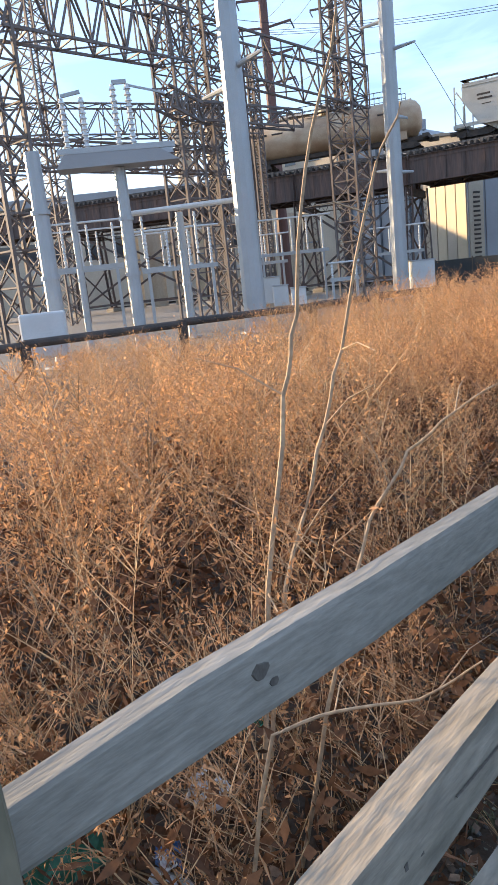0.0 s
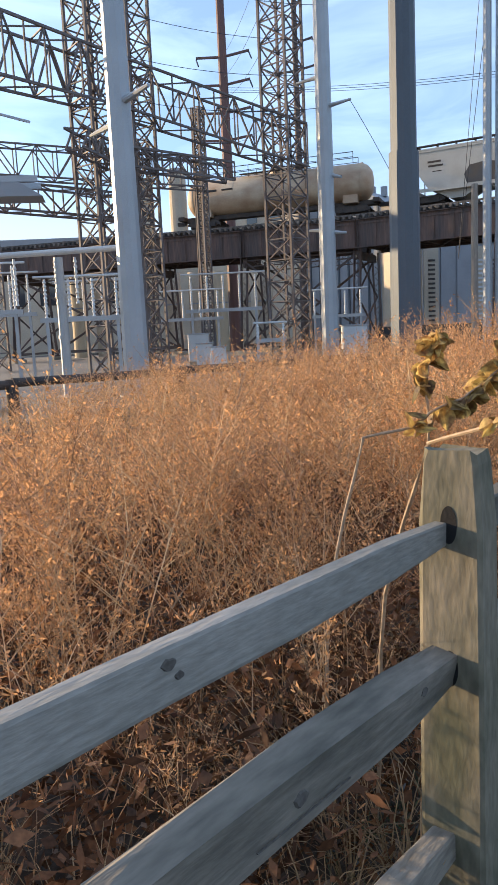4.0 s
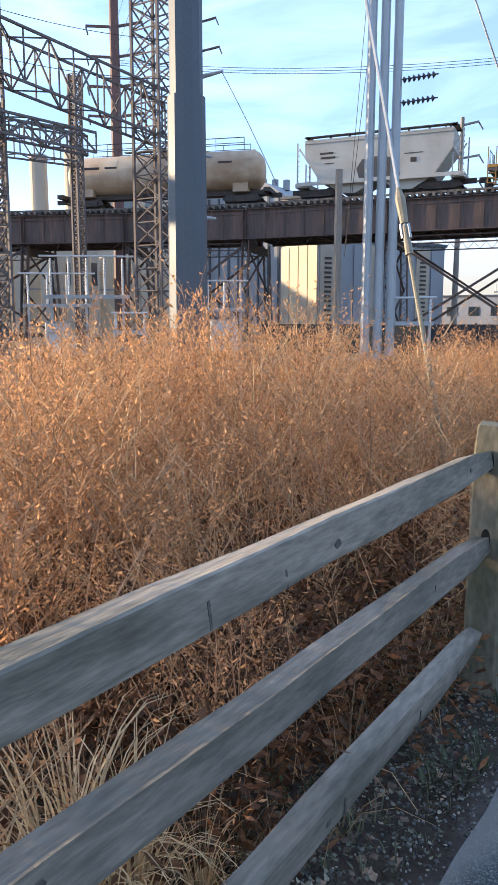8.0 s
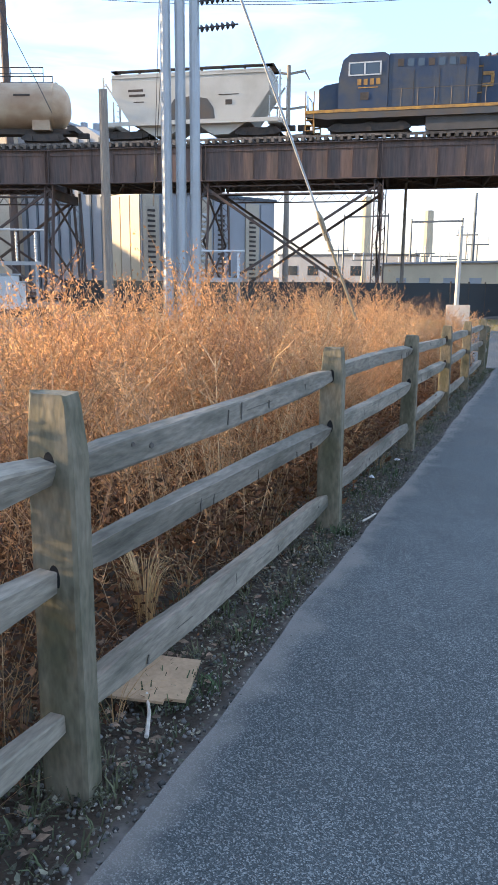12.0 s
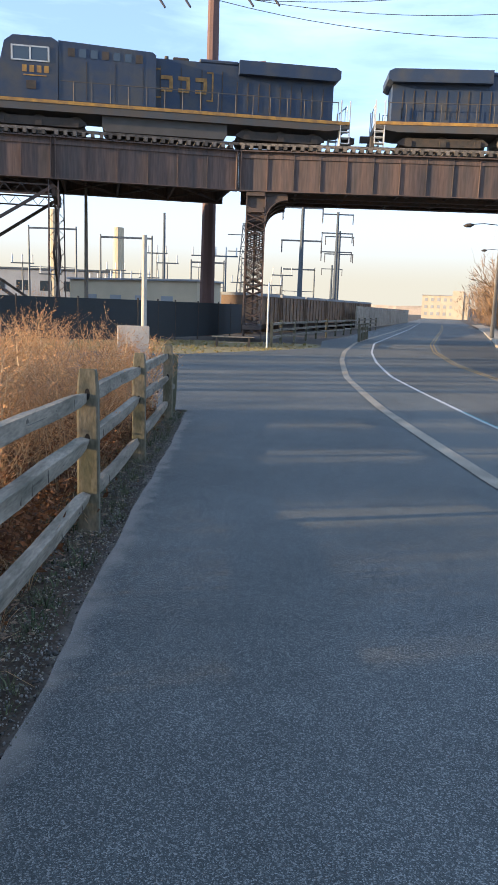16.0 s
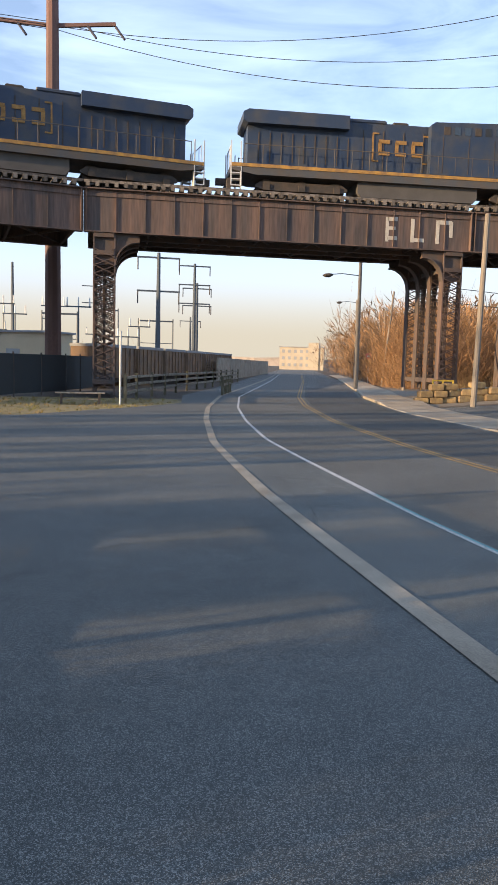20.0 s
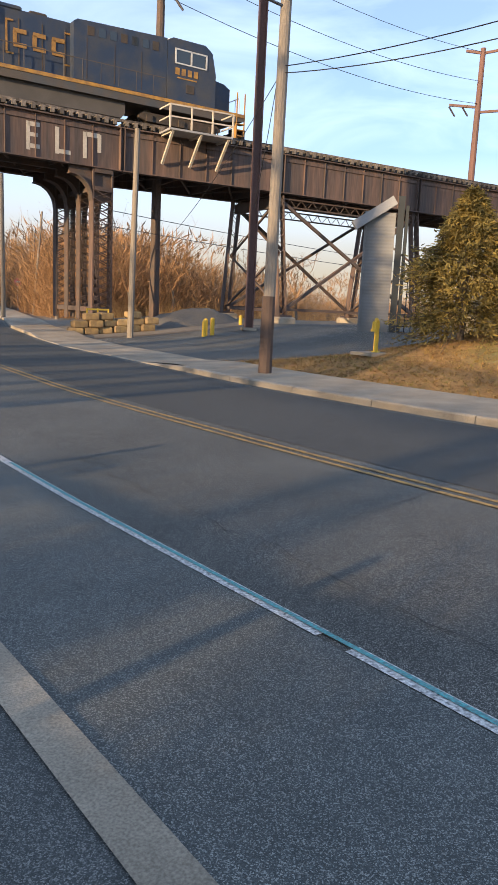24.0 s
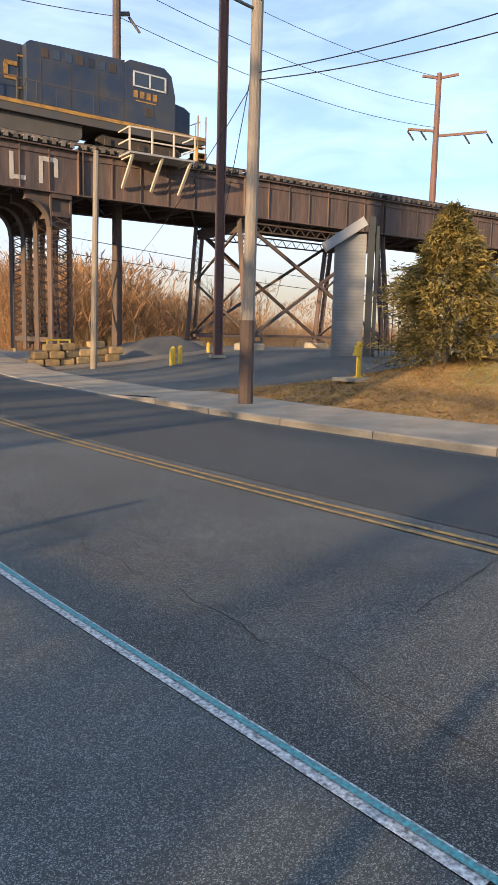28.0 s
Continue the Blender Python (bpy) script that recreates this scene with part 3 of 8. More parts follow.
solo("edge_line", ribbon(plus(WHITE_X, -0.048), plus(WHITE_X, 0.048), -60, 22.26, 0.016, 1), PAINT_WHITE, "worn white edge line on the road", "road marking", kind="structure")
solo("edge_line", ribbon(plus(WHITE_X, -0.048), plus(WHITE_X, 0.048), 22.48, 160, 0.016, 1), PAINT_WHITE, "worn white edge line on the road", "road marking", kind="structure")
solo("spray_marking", ribbon(plus(WHITE_X, 0.0), plus(WHITE_X, 0.034), 16, 27.5, 0.02, 1), PAINT_BLUE, "faded blue survey spray along the edge line", "road marking", kind="structure")
solo("centre_line", ribbon(plus(YELLOW_X, -0.125), plus(YELLOW_X, -0.055), -60, 160, 0.018, 1), PAINT_YELLOW, "worn double yellow centre line", "road marking", kind="structure")
solo("centre_line", ribbon(plus(YELLOW_X, 0.055), plus(YELLOW_X, 0.125), -60, 160, 0.018, 1), PAINT_YELLOW, "worn double yellow centre line", "road marking", kind="structure")


def kerb_height(y):
    return 0.03 + 0.12 * (1 - smooth01((y - 37.5) / 2) * smooth01((53.5 - y) / 2))


pave = Mesh()
ys = rows_y(-60, 150)
for y in ys:
    x = float(KERB_X(y))
    for dx, dz in ((0.14, 0.0), (1.2, 0.02), (2.4, 0.04)):
        pave.v.append((x + dx, y, lz(x, y) + float(kerb_height(y)) + dz))
    pave.v.append((x + 2.4, y, lz(x, y) - 0.1))
pave.f = [(r * 4 + i, r * 4 + i + 1, r * 4 + 5 + i, r * 4 + 4 + i) for r in range(len(ys) - 1) for i in range(3)]
pavement = solo("pavement", pave, WALKWAY, "pale concrete pavement behind the kerb", "pavement", kind="structure")
kerb = thing("kerb", "row of concrete kerb stones along the road", "kerb", kind="structure")
y = 8.0
while y < 110:
    y2 = y + 2.4
    a, b = float(KERB_X(y)), float(KERB_X(y2 - 0.02))
    za, zb = lz(a, y), lz(b, y2)
    ha, hb = float(kerb_height(y)), float(kerb_height(y2))
    k = Mesh()
    k.add([(a, y, za - 0.1), (a + 0.15, y, za - 0.1), (a + 0.15, y, za + ha), (a + 0.03, y, za + ha), (a, y, za + ha - 0.03),
           (b, y2 - 0.02, zb - 0.1), (b + 0.15, y2 - 0.02, zb - 0.1), (b + 0.15, y2 - 0.02, zb + hb), (b + 0.03, y2 - 0.02, zb + hb), (b, y2 - 0.02, zb + hb - 0.03)],
          [(0, 1, 2, 3, 4), (9, 8, 7, 6, 5), (0, 5, 6, 1), (1, 6, 7, 2), (2, 7, 8, 3), (3, 8, 9, 4), (4, 9, 5, 0)])
    part("kerb_stone", k, CONCRETE, kerb)
    y = y2

# ---- viaduct ----
PIERS = [(-88, 25.5), (-73, 34.0), (-60, 40.2), (-47.6, 45.4), (-39.8, 48.7), (-30.7, 51.7), (-20.1, 53.5), (-9.2, 55.2), (0.7, 56.9), (21.65, 56.2), (31.2, 54.7), (41.8, 53.5), (55.5, 51.8), (68, 50.2), (82, 48.6)]
GB, GT, WIDE, TRACK = 7.55, 9.72, 5.6, 2.55
RAIL = GT + 0.42


def via_y(x):
    return float(np.interp(x, [p[0] for p in PIERS], [p[1] for p in PIERS]))


def on_via(x, dy=0.0, z=0.0, span=0.6):
    """A pose on the viaduct: x along it, y across it from the near face."""
    a = math.atan2(via_y(x + span) - via_y(x - span), 2 * span)
    return Matrix.Translation((x, via_y(x), z)) @ Matrix.Rotation(a, 4, "Z") @ Matrix.Translation((0, dy, 0))


viaduct = thing("viaduct", "long rusty steel railway viaduct on braced trestle towers", "viaduct")
tie_m = Mesh().box((0, 0, 0), (0.2, WIDE + 0.5, 0.24)).data("tie", TIE)
for (x0, y0), (x1, y1) in zip(PIERS, PIERS[1:]):
    d = Vector((x1 - x0, y1 - y0, 0))
    long = d.length
    here = Matrix.Translation((x0, y0, 0)) @ Matrix.Rotation(math.atan2(d.y, d.x), 4, "Z")
    for side, off in (("near", 0.0), ("far", WIDE)):
        g = Mesh()
        g.box((long / 2, off + 0.15, (GB + GT) / 2), (long + 0.02, 0.05, GT - GB))
        part("girder_web", g, RUST, viaduct, at=here)
        fl = Mesh()
        for z in (GB + 0.03, GT - 0.03):
            fl.box((long / 2, off + 0.15, z), (long - 0.05, 0.42, 0.06))
        fl.box((long / 2, off + 0.1, GT - 0.32), (long - 0.06, 0.06, 0.16))
        pieces("girder_flange", fl, RUST, viaduct, here)
        n = max(4, round(long / 1.55))
        st = Mesh()
        for i in range(n + 1):
            xx = 0.12 + (long - 0.24) * i / n
            wide = 0.22 if i in (0, n) else 0.10
            st.box((xx, off + 0.15 - wide / 2, (GB + GT) / 2), (0.03, wide, GT - GB - 0.14))
            st.box((xx + 0.03, off + 0.15 - 0.03, (GB + GT) / 2), (0.12, 0.02, GT - GB - 0.14))
        pieces("stiffener", st, RUST, viaduct, here, per=2)
    cr = Mesh()
    n = max(2, round(long / 3.0))
    for i in range(n + 1):
        xx = 0.4 + (long - 0.8) * i / n
        cr.beam((xx, 0.2, GB + 0.5), (xx, WIDE, GB + 0.5), 0.12, 0.9)
        if i < n:
            cr.beam((xx, 0.3, GB + 0.14), (xx + (long - 0.8) / n, WIDE - 0.1, GB + 0.14), 0.1)
            cr.beam((xx, WIDE - 0.1, GB + 0.16), (xx + (long - 0.8) / n, 0.3, GB + 0.16), 0.1)
    pieces("cross_frame", cr, RUST_DARK, viaduct, here)
    dk = Mesh().box((long / 2, WIDE / 2 + 0.15, GT + 0.01), (long, WIDE - 0.6, 0.05))
    part("deck_plate", dk, RUST_DARK, viaduct, at=here)
    if x1 > -66 and x0 < 60:
        n = int(long / 0.47)
        for i in range(n):
            part("tie", tie_m, TIE, viaduct, at=here @ Matrix.Translation((0.2 + (long - 0.2) * i / n, WIDE / 2 + 0.12, GT + 0.17)))
    tk = Mesh()
    for off in (TRACK - 0.76, TRACK + 0.76):
        tk.box((long / 2, off, GT + 0.355), (long + 0.02, 0.07, 0.13))
    pieces("rail", tk, RUST_DARK, viaduct, here)
    part("guard_timber", Mesh().box((long / 2, 0.25, GT + 0.36), (long, 0.16, 0.14)), TIE, viaduct, at=here)


def laced(m, p, q, w, face, n):
    """Zigzag lacing bars between two lines offset by +-w/2 along face."""
    p, q, face = Vector(p), Vector(q), Vector(face)
    for i in range(n):
        a, b = p.lerp(q, i / n), p.lerp(q, (i + 1) / n)
        s = face * (w / 2) * (1 if i % 2 else -1)
        m.beam(a + s, b - s, 0.05, 0.02)


def leg(parent, p, q, along, w=0.5, material=RUST):
    """A built-up column: two channels and lacing on both faces."""
    a = Vector(along)
    across = Vector((-a.y, a.x, 0))
    m = Mesh()
    for s in (-1, 1):
        m.beam(Vector(p) + a * s * w / 2, Vector(q) + a * s * w / 2, 0.06, 0.42, up=across)
    for s in (-1, 1):
        laced(m, Vector(p) + across * s * 0.2, Vector(q) + across * s * 0.2, w, a, 16)
    m.box(Vector(p) + Vector((0, 0, 0.05)), (0.9, 0.9, 0.12))
    part("trestle_leg", m, material, parent)


def bent(i):
    (x, yy) = PIERS[i]
    m = on_via(x)
    along = (m.to_3x3() @ Vector((1, 0, 0)))
    pts = {}
    for key, off, lean in (("near", 0.35, -1.0), ("far", WIDE - 0.2, 1.0)):
        top = m @ Vector((0, off, GB))
        base = m @ Vector((0, off + lean, 0))
        base.z = lz(base.x, base.y) + 0.35
        leg(viaduct, base, top, along)
        ft = Mesh().bevelled((base.x, base.y, base.z - 0.35), (1.3, 1.3, 0.7), 0.08)
        part("footing", ft, CONCRETE, viaduct)
        pts[key] = (base, top)
    b = Mesh()
    for f0, f1 in ((0.06, 0.52), (0.52, 0.95)):
        for k0, k1 in (("near", "far"), ("far", "near")):
            b.beam(pts[k0][0].lerp(pts[k0][1], f0), pts[k1][0].lerp(pts[k1][1], f1), 0.12, 0.1)
    b.beam(pts["near"][0].lerp(pts["near"][1], 0.05), pts["far"][0].lerp(pts["far"][1], 0.05), 0.16, 0.2)
    b.beam(pts["near"][0].lerp(pts["near"][1], 0.93), pts["far"][0].lerp(pts["far"][1], 0.93), 0.2, 0.6)
    pieces("sway_brace", b, RUST_DARK, viaduct)
    return pts


BENTS = {i: bent(i) for i in (1, 2, 3, 4, 5, 6, 7, 10, 11, 12, 13)}
for i, j in ((6, 7), (4, 5), (2, 3), (10, 11), (12, 13)):
    for key in ("near", "far"):
        (p0, p1), (q0, q1) = BENTS[i][key], BENTS[j][key]
        br = Mesh()
        br.beam(p0.lerp(p1, 0.04), q0.lerp(q1, 0.96), 0.2, 0.16)
        br.beam(q0.lerp(q1, 0.04), p0.lerp(p1, 0.96), 0.2, 0.16)
        pieces("tower_brace", br, RUST_DARK, viaduct)
        lat = Mesh()
        for f in (0.9, 0.965):
            lat.beam(p0.lerp(p1, f), q0.lerp(q1, f), 0.1, 0.08)
        n = 26
        for k in range(n):
            u, v = k / n, (k + 1) / n
            f, g2 = (0.9, 0.965) if k % 2 else (0.965, 0.9)
            lat.beam(p0.lerp(p1, f).lerp(q0.lerp(q1, f), u), p0.lerp(p1, g2).lerp(q0.lerp(q1, g2), v), 0.05, 0.03)
        part("lattice_strut", lat, RUST_DARK, viaduct)
        part("ground_strut", Mesh().beam(p0.lerp(p1, 0.06), q0.lerp(q1, 0.06), 0.14, 0.14), RUST_DARK, viaduct)

for i, inward in ((8, 1), (9, -1)):
    x, yy = PIERS[i]
    m0 = on_via(x + inward * 0.4, span=0.3)
    for k, off in enumerate((0.3, 1.95, 3.6, 5.25)):
        c = Mesh()
        base = -0.1 if i == 9 else lz(x, yy) + 0.1
        # The nearest column takes RUST, the three behind it the darker RUST_DARK.
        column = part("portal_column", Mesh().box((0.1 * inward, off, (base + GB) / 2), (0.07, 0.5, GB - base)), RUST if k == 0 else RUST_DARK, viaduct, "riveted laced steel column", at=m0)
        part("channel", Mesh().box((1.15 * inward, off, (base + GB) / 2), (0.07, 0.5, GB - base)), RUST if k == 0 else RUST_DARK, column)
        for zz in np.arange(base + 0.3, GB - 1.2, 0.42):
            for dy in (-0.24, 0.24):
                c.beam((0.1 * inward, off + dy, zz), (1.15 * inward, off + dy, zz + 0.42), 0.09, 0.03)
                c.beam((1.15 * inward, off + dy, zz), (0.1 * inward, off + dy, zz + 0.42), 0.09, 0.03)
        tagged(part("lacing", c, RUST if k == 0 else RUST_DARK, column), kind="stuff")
        h = Mesh()
        r = 1.25
        arc = [(1.15 + r - r * math.cos(a), GB - r - 0.35 + r * math.sin(a)) for a in np.linspace(0, math.pi / 2, 9)]
        poly = [(0.1, GB - r - 0.35), (1.15, GB - r - 0.35)] + arc[1:] + [(1.15 + r, GB), (0.1, GB)]
        if inward < 0:
            poly = [(-a, b) for a, b in poly][::-1]
        h.prism(poly, off - 0.1, off + 0.1)
        rim = [(inward * a, b) for a, b in arc]
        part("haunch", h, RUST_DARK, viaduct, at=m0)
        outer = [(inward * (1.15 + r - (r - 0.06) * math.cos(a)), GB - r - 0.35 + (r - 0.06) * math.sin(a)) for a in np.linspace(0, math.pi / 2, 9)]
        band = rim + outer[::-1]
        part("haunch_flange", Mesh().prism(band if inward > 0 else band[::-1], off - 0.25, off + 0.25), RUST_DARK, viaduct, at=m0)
    cap = Mesh()
    for zz in (GB - 0.12, GB - 1.0):
        cap.box((0.6 * inward, WIDE / 2, zz), (1.0, WIDE, 0.22))
    cap.box((0.6 * inward, WIDE / 2, (0.45 if i == 9 else 0.0)), (1.1, WIDE, 0.25))
    for a, b in ((0.3, 1.95), (1.95, 3.6), (3.6, 5.25)):
        cap.beam((0.6 * inward, a, 0.3), (0.6 * inward, b, GB - 1.1), 0.08)
        cap.beam((0.6 * inward, b, 0.3), (0.6 * inward, a, GB - 1.1), 0.08)
    pieces("portal_bracing", cap, RUST_DARK, viaduct, m0)
# long underside beams of the road span
mid = Matrix.Translation((PIERS[8][0], PIERS[8][1], 0)) @ Matrix.Rotation(math.atan2(PIERS[9][1] - PIERS[8][1], PIERS[9][0] - PIERS[8][0]), 4, "Z")
for off in (1.95, 3.6):
    part("stringer", Mesh().box((10.5, off, GB + 0.25), (20.6, 0.3, 0.6)), RUST_DARK, viaduct, at=mid)

blocks = thing("block_wall", "low wall of yellowed concrete blocks round the portal foot", "wall")
block_rng = random.Random(15)
for row in range(3):
    for k in range(6):
        if row == 2 and k not in (1, 2, 4):
            continue
        bx = Mesh().bevelled((0, 0, 0), (0.74, 0.6, 0.36), 0.05)
        x, yy = 18.45 + k * 0.77 + (0.2 if row == 1 else 0.0), 54.75 - 0.05 * k + block_rng.uniform(-0.1, 0.1)
        part("concrete_block", bx, BLOCK, blocks, at=Matrix.Translation((x, yy, lz(x, yy) + 0.13 + row * 0.355)) @ Matrix.Rotation(block_rng.uniform(-0.2, 0.2), 4, "Z"))

# painted letters on the girder: E, L, and an open square
tag = thing("graffiti", "cream painted letters E L and a square on the girder", "graffiti", m=Matrix(mid))
for k, bars in enumerate(([(0, 0.55, 0.18, 1.3), (0.3, 1.1, 0.55, 0.2), (0.28, 0.62, 0.4, 0.18), (0.3, 0.1, 0.55, 0.2)],
                          [(0, 0.55, 0.2, 1.25), (0.38, 0.06, 0.62, 0.2)],
                          [(0, 0.55, 0.2, 1.25), (0.42, 1.08, 0.75, 0.22), (0.78, 0.72, 0.2, 0.85)])):
    gm = Mesh()
    for cx, cz, sx, sz in bars:
        gm.box((16.05 + k * 1.45 + cx, 0.115, GB + 0.46 + cz), (sx, 0.012, sz))
    part("painted_letter", gm, SIGN_WHITE, tag)

# inspection balcony on the girder
bal = thing("inspection_platform", "yellowish steel railed platform bracketed off the girder", "platform", m=on_via(25.4))
pm = Mesh().box((0, -0.75, GT + 0.0), (3.6, 1.5, 0.1))
part("platform_floor", pm, GREY_CLAD, bal)
for s in (-1.8, -0.6, 0.6, 1.8):
    part("post", Mesh().box((s, -1.46, GT + 0.62), (0.08, 0.08, 1.15)), SIGN_WHITE, bal)
rl = Mesh()
for z in (0.6, 1.18):
    rl.box((0, -1.46, GT + z), (3.6, 0.06, 0.07))
    for s in (-1.8, 1.8):
        rl.box((s, -0.75, GT + z), (0.06, 1.4, 0.07))
pieces("handrail", rl, SIGN_WHITE, bal)
for s in (-1.6, 0, 1.6):
    part("bracket", Mesh().beam((s, -1.4, GT - 0.06), (s, 0.0, GT - 1.5), 0.12, 0.14).beam((s, -1.4, GT - 0.08), (s, 0.05, GT - 0.08), 0.12, 0.12), SIGN_WHITE, bal)


# ---- train ----
def bogie(parent, x, axles, gap, label=""):
    t = Mesh()
    half = gap * (axles - 1) / 2 + 0.6
    for yy in (-1.05, 1.05):
        t.prism([(x - half, 0.62), (x - half + 0.3, 0.82), (x + half - 0.3, 0.82), (x + half, 0.62), (x + half, 0.5), (x + half - 0.5, 0.36), (x - half + 0.5, 0.36), (x - half, 0.5)], yy - 0.08, yy + 0.08)
        for i in range(axles):
            t.box((x + (i - (axles - 1) / 2) * gap, yy * 1.06, 0.52), (0.36, 0.2, 0.34))
    b = part("bogie", t, UNDER, parent, label)
    for i in range(axles):
        w = Mesh()
        xx = x + (i - (axles - 1) / 2) * gap
        for yy in (-0.76, 0.76):
            w.cone((xx, yy - 0.07, 0.5), (xx, yy + 0.07, 0.5), 0.5, n=18)
        w.cone((xx, -0.8, 0.5), (xx, 0.8, 0.5), 0.09, n=8)
        part("wheelset", w, UNDER, b)


def locomotive(m, label):
    """Nose towards +x, rail level at z 0."""
    lo = thing("locomotive", label, "locomotive", m, group="train")
    fr = Mesh().prism([(-10.6, 1.25), (-10.6, 1.62), (10.6, 1.62), (10.6, 1.25), (9.3, 1.05), (-9.3, 1.05)], -1.5, 1.5)
    part("underframe", fr, LOCO_GREY, lo)
    for s in (-1, 1):
        part("sill_stripe", Mesh().box((0, s * 1.515, 1.52), (21.2, 0.03, 0.17)), LOCO_YELLOW, lo)
    part("fuel_tank", Mesh().prism([(-3.4, 0.25), (-3.6, 0.5), (-3.6, 1.05), (3.3, 1.05), (3.3, 0.5), (3.1, 0.25)], -1.25, 1.25), TANK_FUEL, lo)
    bogie(lo, -6.7, 3, 1.95)
    bogie(lo, 6.7, 3, 1.95)
    part("nose", Mesh().prism([(8.1, 1.62), (8.1, 3.35), (9.5, 3.15), (9.85, 2.95), (9.85, 1.62)], -0.95, 0.95), LOCO_BLUE, lo)
    part("nose_panel", Mesh().box((9.87, 0, 2.3), (0.04, 1.86, 1.3)), LOCO_YELLOW, lo)
    cab = part("cab", Mesh().prism([(5.6, 1.62), (5.6, 4.55), (5.9, 4.72), (7.9, 4.72), (8.35, 4.4), (8.6, 3.35), (8.6, 1.62)], -1.5, 1.5), LOCO_BLUE, lo)
    for s in (-1, 1):
        part("side_window", Mesh().box((6.55, s * 1.505, 3.85), (0.8, 0.03, 0.62)), GLASS, cab)
        part("side_window", Mesh().box((7.5, s * 1.505, 3.85), (0.8, 0.03, 0.62)), GLASS, cab)
        fw = Mesh()
        for a in (6.08, 7.03, 7.97):
            fw.box((a, s * 1.52, 3.85), (0.09, 0.03, 0.78))
        for z in (3.5, 4.2):
            fw.box((7.02, s * 1.52, z), (1.95, 0.03, 0.07))
        part("window_frame", fw, PALE, cab)
        pieces("number_bar", Mesh().box((6.2, s * 1.51, 3.1), (0.24, 0.02, 0.34)).box((6.58, s * 1.51, 3.1), (0.24, 0.02, 0.34)).box((6.96, s * 1.51, 3.1), (0.24, 0.02, 0.34)).box((7.34, s * 1.51, 3.1), (0.24, 0.02, 0.34)).box((6.8, s * 1.51, 2.78), (1.2, 0.02, 0.06)), LOCO_YELLOW, cab)
        part("vent_grille", Mesh().box((7.0, s * 1.51, 2.3), (0.5, 0.03, 0.42)), UNDER, cab)
    for a in (-0.75, -0.25, 0.25, 0.75):
        part("windscreen", Mesh().box((8.49, a, 3.9), (0.04, 0.42, 0.62), Matrix.Rotation(0.0, 4, "Y")), GLASS, cab)
    part("headlight", Mesh().cone((8.35, 0.12, 4.52), (8.6, 0.12, 4.52), 0.11).cone((8.35, -0.14, 4.52), (8.6, -0.14, 4.52), 0.11), PALE, cab)
    part("roof_unit", Mesh().bevelled((6.8, 0, 4.82), (1.5, 1.4, 0.25), 0.06), PALE, cab)
    hood = part("long_hood", Mesh().prism([(-9.7, 1.62), (-9.7, 4.1), (-9.4, 4.3), (5.6, 4.3), (5.6, 1.62)], -0.95, 0.95), LOCO_BLUE, lo)
    part("equipment_housing", Mesh().prism([(0.4, 1.64), (0.4, 4.28), (0.6, 4.42), (5.58, 4.62), (5.58, 1.64)], -1.47, 1.47), LOCO_BLUE, lo)
    part("radiator_wing", Mesh().prism([(-9.75, 3.75), (-10.0, 3.9), (-10.0, 4.3), (-9.7, 4.45), (-4.2, 4.45), (-4.2, 3.75)], -1.4, 1.4), LOCO_BLUE, lo)
    part("roof_riser", Mesh().bevelled((-3.1, 0, 4.36), (2.2, 2.0, 0.2), 0.05), LOCO_BLUE, lo)
    part("exhaust", Mesh().bevelled((-1.0, 0, 4.45), (0.9, 0.8, 0.32), 0.05).cone((-0.2, 0.3, 4.3), (-0.2, 0.3, 4.62), 0.12), UNDER, lo)
    part("horn", Mesh().cone((1.6, 0.2, 4.6), (2.1, 0.2, 4.62), 0.05, 0.11).cone((1.6, -0.1, 4.6), (1.2, -0.1, 4.62), 0.05, 0.11).box((1.6, 0.05, 4.48), (0.1, 0.4, 0.3)), UNDER, lo)
    for s in (-1, 1):
        dr = Mesh()
        for k in range(9):
            dr.box((-9.1 + k * 0.62, s * 0.965, 2.65), (0.05, 0.04, 1.5))
        for k in range(4):
            dr.box((-3.3 + k * 1.15, s * 0.965, 2.85), (0.05, 0.03, 2.1))
        pieces("door_seam", dr, UNDER, hood)
        lg = Mesh()
        for k in range(3):
            cx = -2.1 + k * 0.95
            lg.box((cx, s * 0.985, 3.35), (0.62, 0.02, 0.2)).box((cx, s * 0.985, 2.72), (0.62, 0.02, 0.2)).box((cx - 0.24, s * 0.985, 3.03), (0.2, 0.02, 0.6))
        for cx in (-2.75, 0.45):
            lg.box((cx, s * 0.985, 3.03), (0.09, 0.02, 1.5))
            for z in (2.3, 3.76):
                lg.box((cx + (0.15 if cx < 0 else -0.15), s * 0.985, z), (0.36, 0.02, 0.08))
        pieces("emblem_bar", lg, LOCO_EMBLEM, hood)
        for k in range(7):
            part("vent_pane", Mesh().box((1.3 + k * 0.6, s * 1.475, 4.0 + k * 0.012), (0.36, 0.03, 0.42)), GLASS if k % 3 else UNDER, lo)
        for k in range(3):
            part("panel_seam", Mesh().box((1.1 + k * 1.5, s * 1.474, 2.7), (0.03, 0.02, 1.9)), UNDER, lo)
        hr = Mesh()
        for k in range(17):
            xx = -9.9 + k * 0.98
            hr.cone((xx, s * 1.46, 1.62), (xx, s * 1.46, 2.65), 0.022, n=5)
        hr.beam((-9.9, s * 1.46, 2.62), (5.5, s * 1.46, 2.62), 0.04)
        part("walkway_rail", hr, LOCO_GREY, lo)
